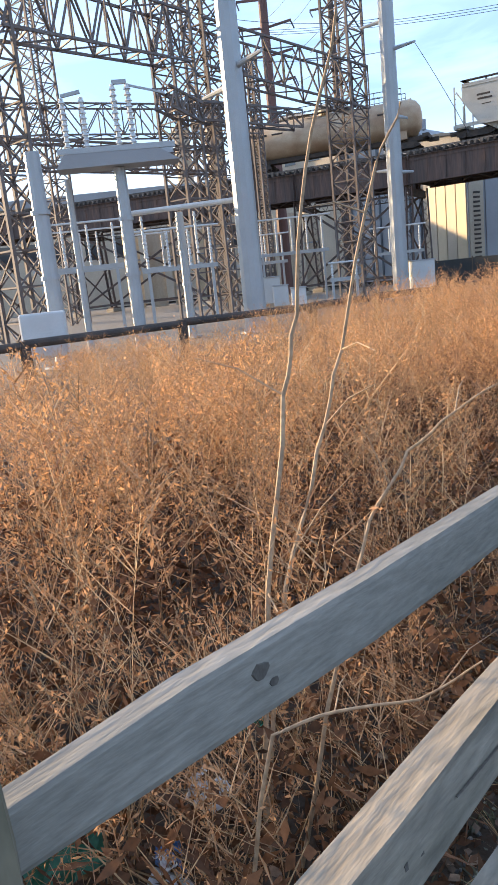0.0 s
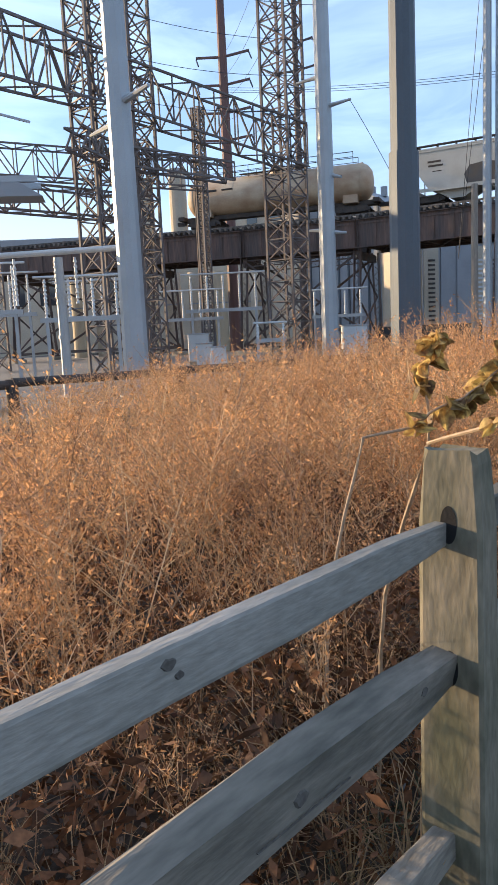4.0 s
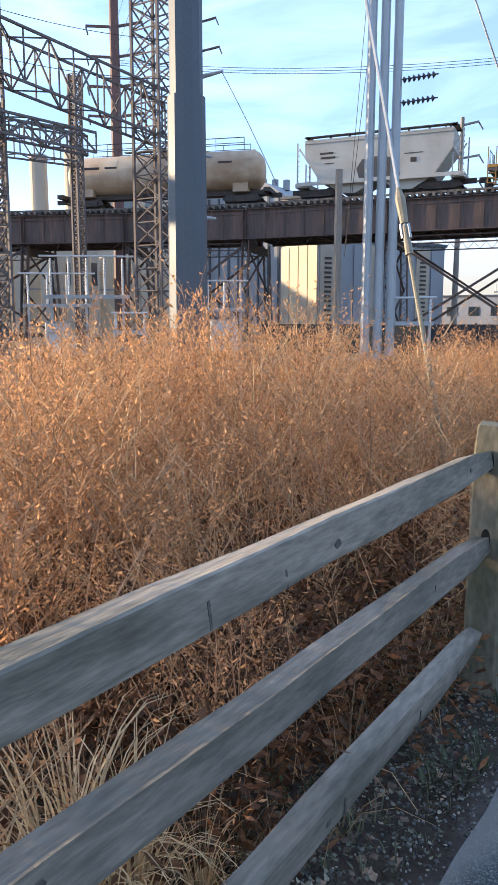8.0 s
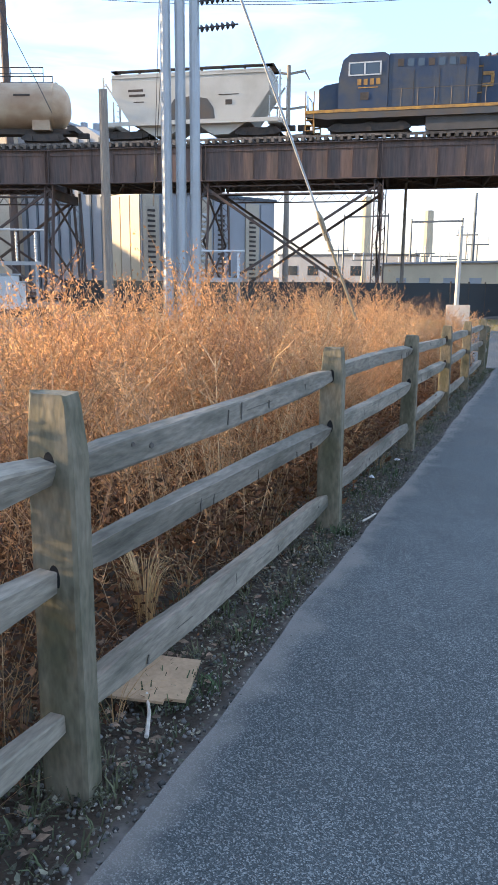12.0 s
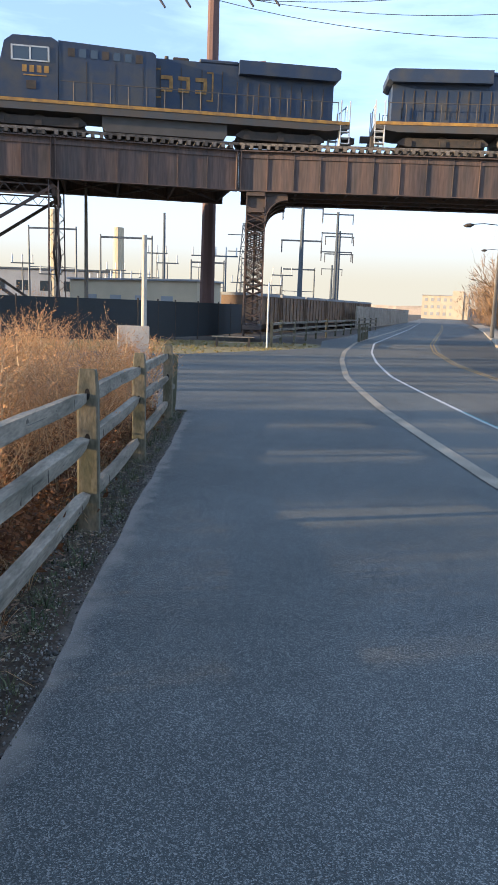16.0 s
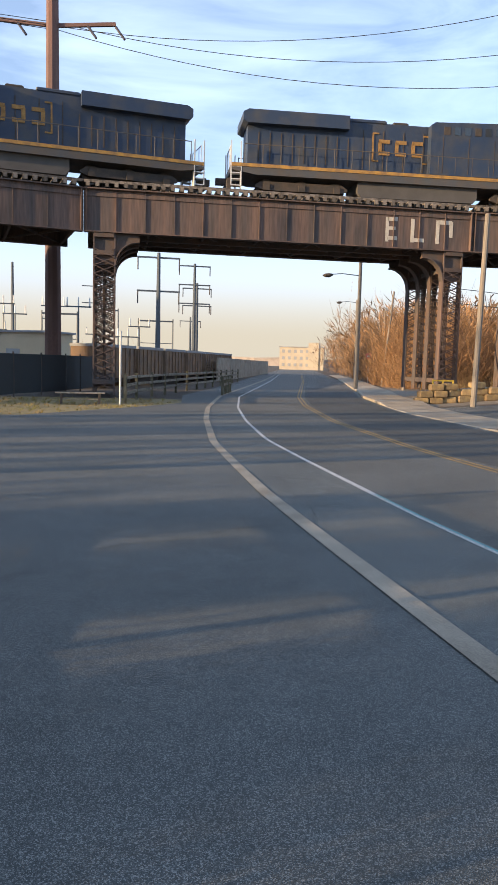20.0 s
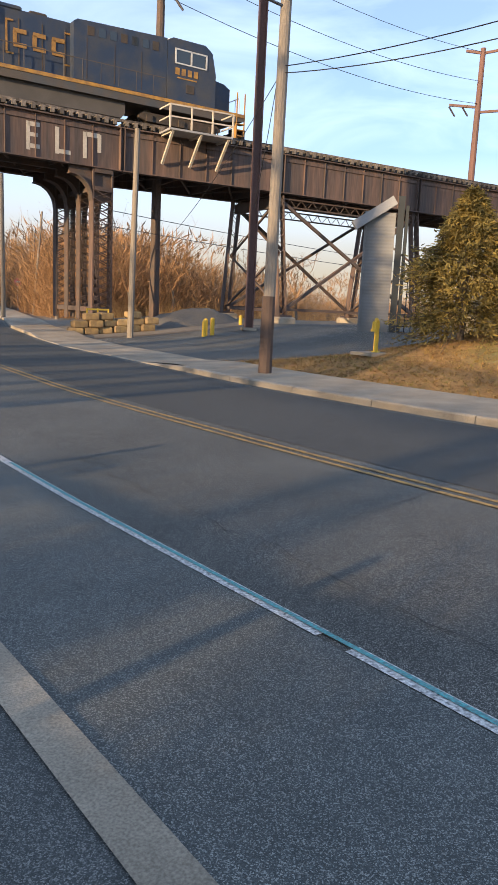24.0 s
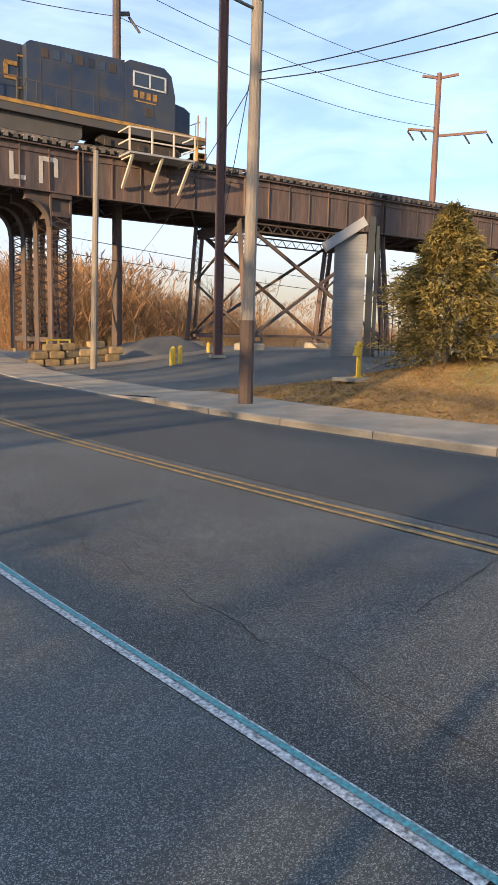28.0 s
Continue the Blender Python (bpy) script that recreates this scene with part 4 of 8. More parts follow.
    for e in (-1, 1):
        st = Mesh()
        for s in (-1.3, 1.3):
            for k in range(4):
                st.box((e * 10.35, s, 0.45 + k * 0.32), (0.5, 0.4, 0.05))
            st.box((e * 10.08, s, 0.95), (0.04, 0.44, 1.3))
            st.box((e * 10.62, s * 1.12, 1.6), (0.06, 0.06, 2.3))
            st.box((e * 10.1, s * 1.12, 1.6), (0.06, 0.06, 2.3))
        pieces("step_ladder", st, LOCO_YELLOW if e > 0 else PALE, lo)
        er = Mesh()
        for s in (-0.9, -0.45, 0.45, 0.9):
            er.cone((e * 10.6, s, 1.6), (e * 10.6, s, 2.65), 0.022, n=5)
        er.beam((e * 10.6, -0.9, 2.62), (e * 10.6, 0.9, 2.62), 0.04)
        part("end_rail", er, PALE, lo)
        part("coupler", Mesh().box((e * 10.95, 0, 0.9), (0.75, 0.3, 0.34)).box((e * 10.7, 0, 0.55), (0.2, 2.6, 0.6)), UNDER, lo)
    return lo


def hopper_car(m, label):
    h = thing("hopper_car", label, "railway wagon", m, group="train")
    side = [(-3.9, 1.15), (-5.2, 2.9), (-5.25, 3.95), (-5.0, 4.1), (5.0, 4.1), (5.25, 3.95), (5.2, 2.9), (3.9, 1.15)]
    part("body", Mesh().prism(side, -1.55, 1.55), HOPPER, h)
    part("roof", Mesh().prism([(-5.2, 4.08), (-5.2, 4.18), (5.2, 4.18), (5.2, 4.08)], -1.6, 1.6).prism([(-5.15, 4.18), (-5.15, 4.32), (5.15, 4.32), (5.15, 4.18)], -0.9, 0.9), HOPPER, h)
    part("roof_walk", Mesh().box((0, -0.95, 4.5), (10.6, 0.5, 0.06)).box((0, 0.95, 4.5), (10.6, 0.5, 0.06)).box((-5.2, 0, 4.5), (0.4, 2.4, 0.06)).box((5.2, 0, 4.5), (0.4, 2.4, 0.06)), UNDER, h)
    wk = Mesh()
    for k in range(8):
        for s in (-0.95, 0.95):
            wk.box((-4.9 + k * 1.4, s, 4.38), (0.06, 0.4, 0.22))
    part("walk_support", wk, UNDER, h)
    for s in (-1, 1):
        part("side_sill", Mesh().box((0, s * 1.56, 1.2), (11.6, 0.06, 0.26)), HOPPER, h)
        part("top_chord", Mesh().box((0, s * 1.57, 4.02), (10.4, 0.06, 0.16)), HOPPER, h)
        pieces("reporting_mark", Mesh().box((-3.6, s * 1.56, 3.2), (1.0, 0.015, 0.14)).box((-3.5, s * 1.56, 2.9), (1.1, 0.015, 0.14)).box((2.6, s * 1.56, 2.3), (0.42, 0.015, 0.3)).box((-3.4, s * 1.56, 2.5), (0.7, 0.015, 0.06)).box((2.6, s * 1.56, 2.75), (1.3, 0.015, 0.05)), UNDER, h)
        part("stain", Mesh().prism([(-1.2, 1.35), (-1.4, 2.0), (-1.0, 2.6), (0.2, 2.75), (1.2, 2.55), (1.6, 2.0), (1.7, 1.35)], s * 1.552, s * 1.557), LOCO_GREY, h)
    for x in (-2.0, 2.0):
        part("discharge_bay", Mesh().prism([(x - 1.7, 1.15), (x - 0.5, 0.45), (x + 0.5, 0.45), (x + 1.7, 1.15)], -1.2, 1.2), HOPPER, h)
    for e in (-1, 1):
        fr = Mesh().box((e * 5.55, 0, 1.15), (0.9, 2.9, 0.3))
        for s in (-1.4, 1.4):
            fr.box((e * 5.85, s, 2.6), (0.09, 0.09, 3.0)).box((e * 5.2, s, 1.9), (0.08, 0.08, 1.4))
            fr.beam((e * 4.0, s, 1.25), (e * 5.7, s, 3.7), 0.1)
            for k in range(7):
                fr.box((e * 5.87, s * 0.85, 1.5 + k * 0.36), (0.04, 0.5, 0.04))
        part("end_frame", fr, HOPPER, h)
        part("coupler", Mesh().box((e * 6.2, 0, 0.9), (0.9, 0.28, 0.32)), UNDER, h)
        bogie(h, e * 4.4, 2, 1.75)
    return h


def tank_car(m, label):
    t = thing("tank_car", label, "railway wagon", m, group="train")
    n, rings = 28, []
    for x, r in ((-8.0, 0.4), (-7.9, 0.9), (-7.6, 1.3), (-7.2, 1.5), (0, 1.53), (7.2, 1.5), (7.6, 1.3), (7.9, 0.9), (8.0, 0.4)):
        rings.append([(x, r * math.cos(a), 2.75 + r * math.sin(a)) for a in (math.tau * i / n for i in range(n))])
    b = Mesh()
    b.v = [p for r in rings for p in r]
    b.f = [(a * n + i, a * n + (i + 1) % n, a * n + n + (i + 1) % n, a * n + n + i) for a in range(len(rings) - 1) for i in range(n)]
    b.f += [tuple(range(n - 1, -1, -1)), tuple(range((len(rings) - 1) * n, len(rings) * n))]
    part("tank_shell", b, TANKER, t, smooth=True)
    bd = Mesh()
    for x in (-7.15, -3.5, 3.5, 7.15):
        bd.cone((x - 0.06, 0, 2.75), (x + 0.06, 0, 2.75), 1.55, n=28, caps=False)
    pieces("band", bd, TANKER, t)
    part("dome", Mesh().cone((0, 0, 4.2), (0, 0, 4.6), 0.6, n=16).cone((0.2, 0.1, 4.6), (0.2, 0.1, 4.75), 0.25, n=10), TANKER, t)
    part("top_walk", Mesh().box((0, -0.85, 4.32), (6.0, 0.5, 0.05)).box((0, 0.85, 4.32), (6.0, 0.5, 0.05)), UNDER, t)
    rl = Mesh()
    for s in (-1.1, 1.1):
        for k in range(7):
            rl.cone((-6.6 + k * 2.2, s, 4.05), (-6.6 + k * 2.2, s, 5.0), 0.025, n=5)
        rl.beam((-6.6, s, 4.98), (6.6, s, 4.98), 0.05)
        rl.beam((-6.6, s, 4.6), (6.6, s, 4.6), 0.04)
    part("top_rail", rl, UNDER, t)
    part("frame", Mesh().box((0, 0, 1.1), (17.0, 1.0, 0.36)).box((-8.4, 0, 1.15), (0.5, 2.8, 0.3)).box((8.4, 0, 1.15), (0.5, 2.8, 0.3)), UNDER, t)
    for s in (-1, 1):
        pieces("lettering_bar", Mesh().box((-5.6, s * 1.5, 3.15), (1.3, 0.03, 0.18)).box((-4.0, s * 1.5, 3.15), (1.0, 0.03, 0.14)).box((5.2, s * 1.5, 3.2), (1.1, 0.03, 0.12)), UNDER, t)
        part("saddle", Mesh().box((s * 6.3, 0, 1.5), (1.2, 2.2, 0.8)), TANKER, t)
        part("coupler", Mesh().box((s * 8.9, 0, 0.9), (0.8, 0.28, 0.32)), UNDER, t)
        bogie(t, s * 6.4, 2, 1.78)
    return t


def on_track(x, half, flip=False):
    """Stands on the rails at x, its bogies half metres either side."""
    a, b = on_via(x - half, TRACK, RAIL), on_via(x + half, TRACK, RAIL)
    p, q = a.translation, b.translation
    m = Matrix.Translation((p + q) / 2) @ Matrix.Rotation(math.atan2(q.y - p.y, q.x - p.x), 4, "Z")
    return m @ Matrix.Rotation(math.pi, 4, "Z") if flip else m


GAP_X = 7.6
locomotive(on_track(GAP_X + 11.2, 6.7), "dark blue diesel locomotive with yellow nose, leading the train")
locomotive(on_track(GAP_X - 11.2, 6.7, True), "dark blue diesel locomotive facing backwards behind the first")
hopper_car(on_track(GAP_X - 28.9, 4.4), "pale grey covered hopper wagon with dark smudge")
tank_car(on_track(GAP_X - 44.9, 6.4), "rust-stained cream tank wagon with top railing")


# ---- split-rail fence ----
FX = -0.405
POST_Y = [-10.86, -7.91, -4.96, -2.01, 0.96, 3.87, 6.86, 9.8, 12.71, 15.7, 18.66, 21.6, 25.3]
fence = thing("split_rail_fence", "weathered grey three-rail split wood fence along the path", "fence")
rng = random.Random(5)


def rough_bar(p, q, w, h, seed, n=10, ends=0.55, twist=0.38, rough=1.0):
    """A split rail: eight-sided, uneven along its length, its ends hewn thinner."""
    r = random.Random(seed)
    p, q = Vector(p), Vector(q)
    d = (q - p).normalized()
    s = d.cross(Vector((0, 0, 1))).normalized()
    t = s.cross(d)
    bow = r.uniform(-0.018, 0.018)
    skew = [1 + rough * (r.uniform(0.86, 1.12) - 1) for _ in range(8)]
    tw = r.uniform(-twist, twist)
    m = Mesh()
    shape = [(-1, -0.86), (-0.84, -1), (0.82, -1), (1, -0.84), (0.99, 0.86), (0.84, 1), (-0.86, 1), (-1, 0.84)]
    for i in range(n + 1):
        u = i / n
        e = min(1.0, min(u, 1 - u) * n / 1.2 * (1 - ends) + ends)
        ctr = p.lerp(q, u) + t * (bow * math.sin(u * math.pi)) + s * r.uniform(-0.005, 0.005)
        for k, (a, b) in enumerate(shape):
            j = skew[k] * (1 + rough * r.uniform(-0.05, 0.05))
            ca, sa = math.cos(tw * u), math.sin(tw * u)
            a2, b2 = a * ca - b * sa, a * sa + b * ca
            m.v.append(ctr + s * (a2 * w / 2 * j * (0.7 + 0.3 * e)) + t * (b2 * h / 2 * j * e))
    m.f = [(i * 8 + k, i * 8 + (k + 1) % 8, i * 8 + 8 + (k + 1) % 8, i * 8 + 8 + k) for i in range(n) for k in range(8)]
    m.f += [tuple(range(7, -1, -1)), tuple(range(n * 8, n * 8 + 8))]
    return m


def knot(p, size, r):
    """An uneven oval knot with a split in it, barely proud of the rail's face."""
    rim = [(size * 1.5 * math.cos(a) * r.uniform(0.75, 1.15), size * math.sin(a) * r.uniform(0.75, 1.15)) for a in (math.tau * j / 13 for j in range(13))]
    m = Mesh()
    m.v = [p + Vector((-0.004, y, z)) for y, z in rim] + [p + Vector((0.0006, y * 0.8, z * 0.8)) for y, z in rim]
    m.f = [(j, (j + 1) % 13, 13 + (j + 1) % 13, 13 + j) for j in range(13)] + [tuple(range(13, 26))]
    return m


RAILS_Z = (0.995, 0.672, 0.25)
for i, y in enumerate(POST_Y):
    z = lz(FX, y)
    w, dp, hh = 0.152 + rng.uniform(-0.006, 0.008), 0.085, 1.18 + rng.uniform(-0.03, 0.03)
    pm = Mesh()
    lay = [(-0.3, 1.05), (0.4, 1.0), (hh - 0.16, 0.97), (hh - 0.03, 0.82), (hh, 0.74)]
    ring = [(-0.5, -0.42), (-0.42, -0.5), (0.42, -0.5), (0.5, -0.42), (0.5, 0.42), (0.42, 0.5), (-0.42, 0.5), (-0.5, 0.42)]
    for h, k in lay:
        for a, b in ring:
            pm.v.append((a * w * k + rng.uniform(-0.003, 0.003), b * dp * (k if h < 0.9 else 0.5 + k / 2), h + (rng.uniform(-0.008, 0.008) if h > 1 else 0)))
    pm.f = [(r * 8 + k, r * 8 + (k + 1) % 8, r * 8 + 8 + (k + 1) % 8, r * 8 + 8 + k) for r in range(4) for k in range(8)] + [tuple(range(32, 40))]
    post = part("post", pm, WOOD_POST, fence, at=Matrix.Translation((FX + 0.02, y, z)) @ Matrix.Rotation(rng.uniform(-0.04, 0.04), 4, "Z") @ Matrix.Rotation(rng.uniform(-0.015, 0.015), 4, "X"))
    for rz in RAILS_Z:
        for s in (-1, 1):
            # Flat dark discs paint the shaded rail holes; the post is not cut.
            sm = Mesh().prism([(0.019 * math.sin(a), rz + 0.014 - 0.042 * math.cos(a)) for a in (math.tau * j / 16 for j in range(16))], s * dp * 0.46, s * (dp * 0.497))
            part("slot_disc", sm, SLOT_SHADE, post)
for i, (y0, y1) in enumerate(zip(POST_Y, POST_Y[1:])):
    for k, rz in enumerate(RAILS_Z):
        a = (FX + rng.uniform(-0.01, 0.012), y0 - 0.03, lz(FX, y0) + rz + rng.uniform(-0.02, 0.02))
        b = (FX + rng.uniform(-0.012, 0.01), y1 + 0.03, lz(FX, y1) + rz + rng.uniform(-0.02, 0.02) - (0.05 if k == 2 and i % 3 == 1 else 0))
        sawn = i < 4 and k == 0
        deep, tall = (0.032, 0.08) if sawn else (0.068, 0.104)
        if i == 2 and k == 1:
            a, b = (a[0], a[1], a[2] - 0.085), (b[0], b[1], b[2] - 0.03)
        rail = part("rail", rough_bar(a, b, deep, tall, i * 7 + k, twist=0.06 if sawn else 0.38, rough=0.3 if sawn else 1.0), WOOD_SAWN if sawn else WOOD_GREY, fence)
        rx = 0.51 * deep
        at = lambda u: Vector(a).lerp(Vector(b), u)
        if sawn:
            for u in (0.13, 0.44, 0.7):
                part("knot", knot(at(u) + Vector((rx - 0.001, 0, 0.006)), 0.010, rng), KNOT, rail)
                part("knot", knot(at(u + 0.006) + Vector((rx - 0.001, 0, -0.014)), 0.006, rng), KNOT, rail)
            continue
        for c in range(rng.randint(2, 3)):
            part("knot", knot(at(rng.uniform(0.08, 0.92)) + Vector((rx - 0.001, 0, rng.uniform(-0.022, 0.022))), rng.uniform(0.008, 0.015), rng), KNOT, rail)
        for c in range(rng.randint(3, 6)):
            p = at(rng.uniform(0.08, 0.92)) + Vector((rx - 0.0005, 0, -tall * 0.44))
            part("saw_mark", Mesh().beam(p, p + Vector((0, rng.uniform(-0.012, 0.012), rng.uniform(0.03, 0.075))), 0.004, rng.uniform(0.005, 0.009)), KNOT, rail)
        for c in range(2):
            u, du = rng.uniform(0.05, 0.8), rng.uniform(0.04, 0.14)
            dz = rng.uniform(-0.02, 0.02)
            part("crack", Mesh().beam(at(u) + Vector((rx - 0.001, 0, dz)), at(u + du) + Vector((rx - 0.001, 0, dz + rng.uniform(-0.012, 0.012))), 0.003, 0.0018), KNOT, rail)


# ---- dry weeds of the field ----
def plant_proto(r, bushy, fine):
    """One dead weed a metre high: a bent stem, rising side branches, curled leaves and a feathery head.
    Returns verts, quads and for each quad whether it is stem."""
    v, q, w = [], [], []

    def strip(p, d, width, bend, seg):
        side = np.cross(d, np.array([r.gauss(0, 1), r.gauss(0, 1), r.gauss(0, 0.3)]))
        side = side / np.linalg.norm(side)
        k, pos, step = len(v), np.array(p, float), np.array(d, float)
        mids = [pos]
        for i in range(seg + 1):
            ww = width * (1 - 0.7 * i / seg)
            v.append(pos - side * ww / 2)
            v.append(pos + side * ww / 2)
            pos = pos + step / seg
            step = step + np.array(bend) * np.linalg.norm(d) / seg
            mids.append(pos)
        for i in range(seg):
            q.append((k + 2 * i, k + 2 * i + 1, k + 2 * i + 3, k + 2 * i + 2))
            w.append(1)
        return mids

    def fleck(p, size, wide, up):
        d = np.array([r.gauss(0, 1), r.gauss(0, 1), r.gauss(up, 0.7)])
        d = d / np.linalg.norm(d) * r.uniform(0.5, 1.35) * size
        s = np.cross(d, np.array([r.gauss(0, 1), r.gauss(0, 1), r.gauss(0, 1)]))
        s = s / np.linalg.norm(s) * wide * r.uniform(0.5, 1.25)
        k = len(v)
        v.extend([p, p + d * 0.4 + s, p + d + s * 0.3, p + d * 0.55 - s])
        q.append((k, k + 1, k + 2, k + 3))
        w.append(0)

    lean = np.array([r.gauss(0, 0.14), r.gauss(0, 0.14), 0])
    mids = strip((0, 0, -0.05), np.array([0, 0, 1.02]) + lean, 0.0075, lean * 0.7 + np.array([r.gauss(0, 0.12), r.gauss(0, 0.12), 0]), 4)

    def along(u):
        x = min(max(u, 0.0), 0.999) * 4
        i = int(x)
        return mids[i] + (mids[i + 1] - mids[i]) * (x - i)

    for k in range(int(12 * bushy)):
        u = r.uniform(0.22, 0.95) if k % 3 else r.uniform(0.6, 0.97)
        a, steep = r.uniform(0, math.tau), r.uniform(0.7, 1.5)
        L = r.uniform(0.16, 0.34) * (1.25 - u * 0.7)
        d = np.array([math.cos(a), math.sin(a), steep]) * L * 0.75
        tw = strip(along(u), d, 0.0042, (math.cos(a) * 0.15, math.sin(a) * 0.15, r.uniform(-0.15, 0.4)), 2)
        for _ in range(fine):
            g = r.uniform(0.15, 1.08)
            p = tw[0] + (tw[2] - tw[0]) * g
            fleck(p + np.array([r.gauss(0, 0.008), r.gauss(0, 0.008), 0]), 0.027 * (1.15 - 0.4 * u), 0.0042, 0.6)
    for _ in range(int(9 * bushy)):
        fleck(along(r.uniform(0.06, 0.75)), 0.048, 0.0065, -0.6)
    for _ in range(int(14 * bushy)):
        u = r.uniform(0.74, 0.99)
        fleck(along(u) + np.array([r.gauss(0, 0.022), r.gauss(0, 0.022), r.gauss(0, 0.02)]), 0.028, 0.0042, 1.0)
    return np.array(v), np.array(q), np.array(w)


def grass_proto(r, tall, blades, seg=4):
    v, q = [], []
    for _ in range(blades):
        a, sp = r.uniform(0, math.tau), r.uniform(0.15, 0.9)
        out = np.array([math.cos(a), math.sin(a), 0])
        L = tall * r.uniform(0.6, 1.1)
        side = np.array([-out[1], out[0], 0]) * r.uniform(0.002, 0.0045)
        pos, k = out * r.uniform(0, 0.06), len(v)
        ang = 1.35 - sp * 0.4
        for i in range(seg + 1):
            v.append(pos - side * (1 - i / (seg + 1.5)))
            v.append(pos + side * (1 - i / (seg + 1.5)))
            pos = pos + (out * math.cos(ang) + np.array([0, 0, 1.0]) * math.sin(ang)) * L / seg
            ang -= sp * 2.48 / seg
        q += [(k + 2 * i, k + 2 * i + 1, k + 2 * i + 3, k + 2 * i + 2) for i in range(seg)]
    return np.array(v), np.array(q)


def scatter(protos, places, seed):
    """Stamps prototypes at (x, y, z, scale) rows, each turned at random."""
    r = np.random.RandomState(seed)
    pick = r.randint(0, len(protos), len(places))
    vs, qs, k = [], [], 0
    for i, (pv, pq) in enumerate(protos):
        rows = places[pick == i]
        if not len(rows):
            continue
        a = r.uniform(0, math.tau, len(rows))
        c, s = np.cos(a)[:, None], np.sin(a)[:, None]
        sc = rows[:, 3:4]
        x = (pv[None, :, 0] * c - pv[None, :, 1] * s) * sc + rows[:, 0:1]
        y = (pv[None, :, 0] * s + pv[None, :, 1] * c) * sc + rows[:, 1:2]
        z = pv[None, :, 2] * sc + rows[:, 2:3]
        vs.append(np.stack([x, y, z], -1).reshape(-1, 3))
        off = (np.arange(len(rows)) * len(pv))[:, None, None]
        qs.append((pq[None] + off + k).reshape(-1, 4))
        k += len(rows) * len(pv)
    return np.concatenate(vs), np.concatenate(qs)


def sow(label, protos, places, seed):
    """A stand of weeds: stems and leaves in one mesh of two materials."""
    r = np.random.RandomState(seed)
    pick = r.randint(0, len(protos), len(places))
    vs, qs, ws, k = [], [], [], 0
    for i, (pv, pq, pw) in enumerate(protos):
        rows = places[pick == i]
        if not len(rows):
            continue
        a = r.uniform(0, math.tau, len(rows))
        c, n = np.cos(a)[:, None], np.sin(a)[:, None]
        sc = rows[:, 3:4]
        wide = np.minimum(sc, 1.15) * r.uniform(0.85, 1.3, (len(rows), 1))
        tip = r.normal(0, 0.16, (len(rows), 2)) * sc
        tip[:, 0] -= np.where(rows[:, 0] > -1.3, 0.12, 0.0)
        up = pv[None, :, 2]
        x = (pv[None, :, 0] * c - pv[None, :, 1] * n) * wide + rows[:, 0:1] + tip[:, 0:1] * up ** 2
        y = (pv[None, :, 0] * n + pv[None, :, 1] * c) * wide + rows[:, 1:2] + tip[:, 1:2] * up ** 2
        z = up * sc + rows[:, 2:3]
        vs.append(np.stack([x, y, z], -1).reshape(-1, 3))
        qs.append((pq[None] + (np.arange(len(rows)) * len(pv))[:, None, None] + k).reshape(-1, 4))
        ws.append(np.tile(pw, len(rows)))
        k += len(rows) * len(pv)
    me = quads_mesh("weeds", np.concatenate(vs), np.concatenate(qs), WEED, WEED_STEM, np.concatenate(ws))
    solo("weeds", me, WEED, label, "weeds", kind="stuff")


def tallness(x, y):
    """How high the weeds stand: patches, lower towards the yard."""
    base = 1.10 + 0.15 * np.sin(x * 0.55 + 1.0) * np.cos(y * 0.42) + 0.13 * np.sin(y * 1.1 + x * 0.8) + 0.13 * np.sin(x * 2.3 + 1.5 * np.sin(y * 0.9)) * np.sin(y * 1.9 + 0.7 * x)
    base = base - 0.22 * smooth01((2 - y) / 5) + 0.27 * smooth01((y - 2.5) / 4) * smooth01((x + 8) / 3)
    base = base - 0.38 * smooth01((-4 - x) / 4) * smooth01((10 - y) / 6) - 0.34 * smooth01((-2.6 - x) / 1.5) * smooth01((y - 15) / 3)
    for bx, by, wide, rise in ((-1.9, 5.0, 1.0, 0.22), (-4.6, 10.2, 2.0, 0.02), (-2.1, 13.3, 0.9, 0.34), (-1.7, 16.0, 0.6, 0.18), (-2.4, 18.8, 1.2, 0.2), (-3.4, 3.0, 1.2, -0.12), (-4.0, 4.7, 1.8, -0.3), (-0.95, 8.5, 0.6, 0.34), (-4.9, 14.0, 1.8, -0.34)):
        base = base + rise * np.exp(-((x - bx) ** 2 + (y - by) ** 2) / (wide * wide))
    low = 1 - 0.62 * smooth01((y - 5) / 5)
    return base * (0.66 + 0.34 * smooth01((x + 15.5) / 5)) * (1 - 0.42 * low * (1 - smooth01((-0.75 - x) / 1.7)))


def yard_edge(y):
    return np.interp(y, [-8, 0.5, 9.4, 16.4, 24.5, 30], [-17.5, -16.2, -14.5, -12.5, -10.9, -10.5])


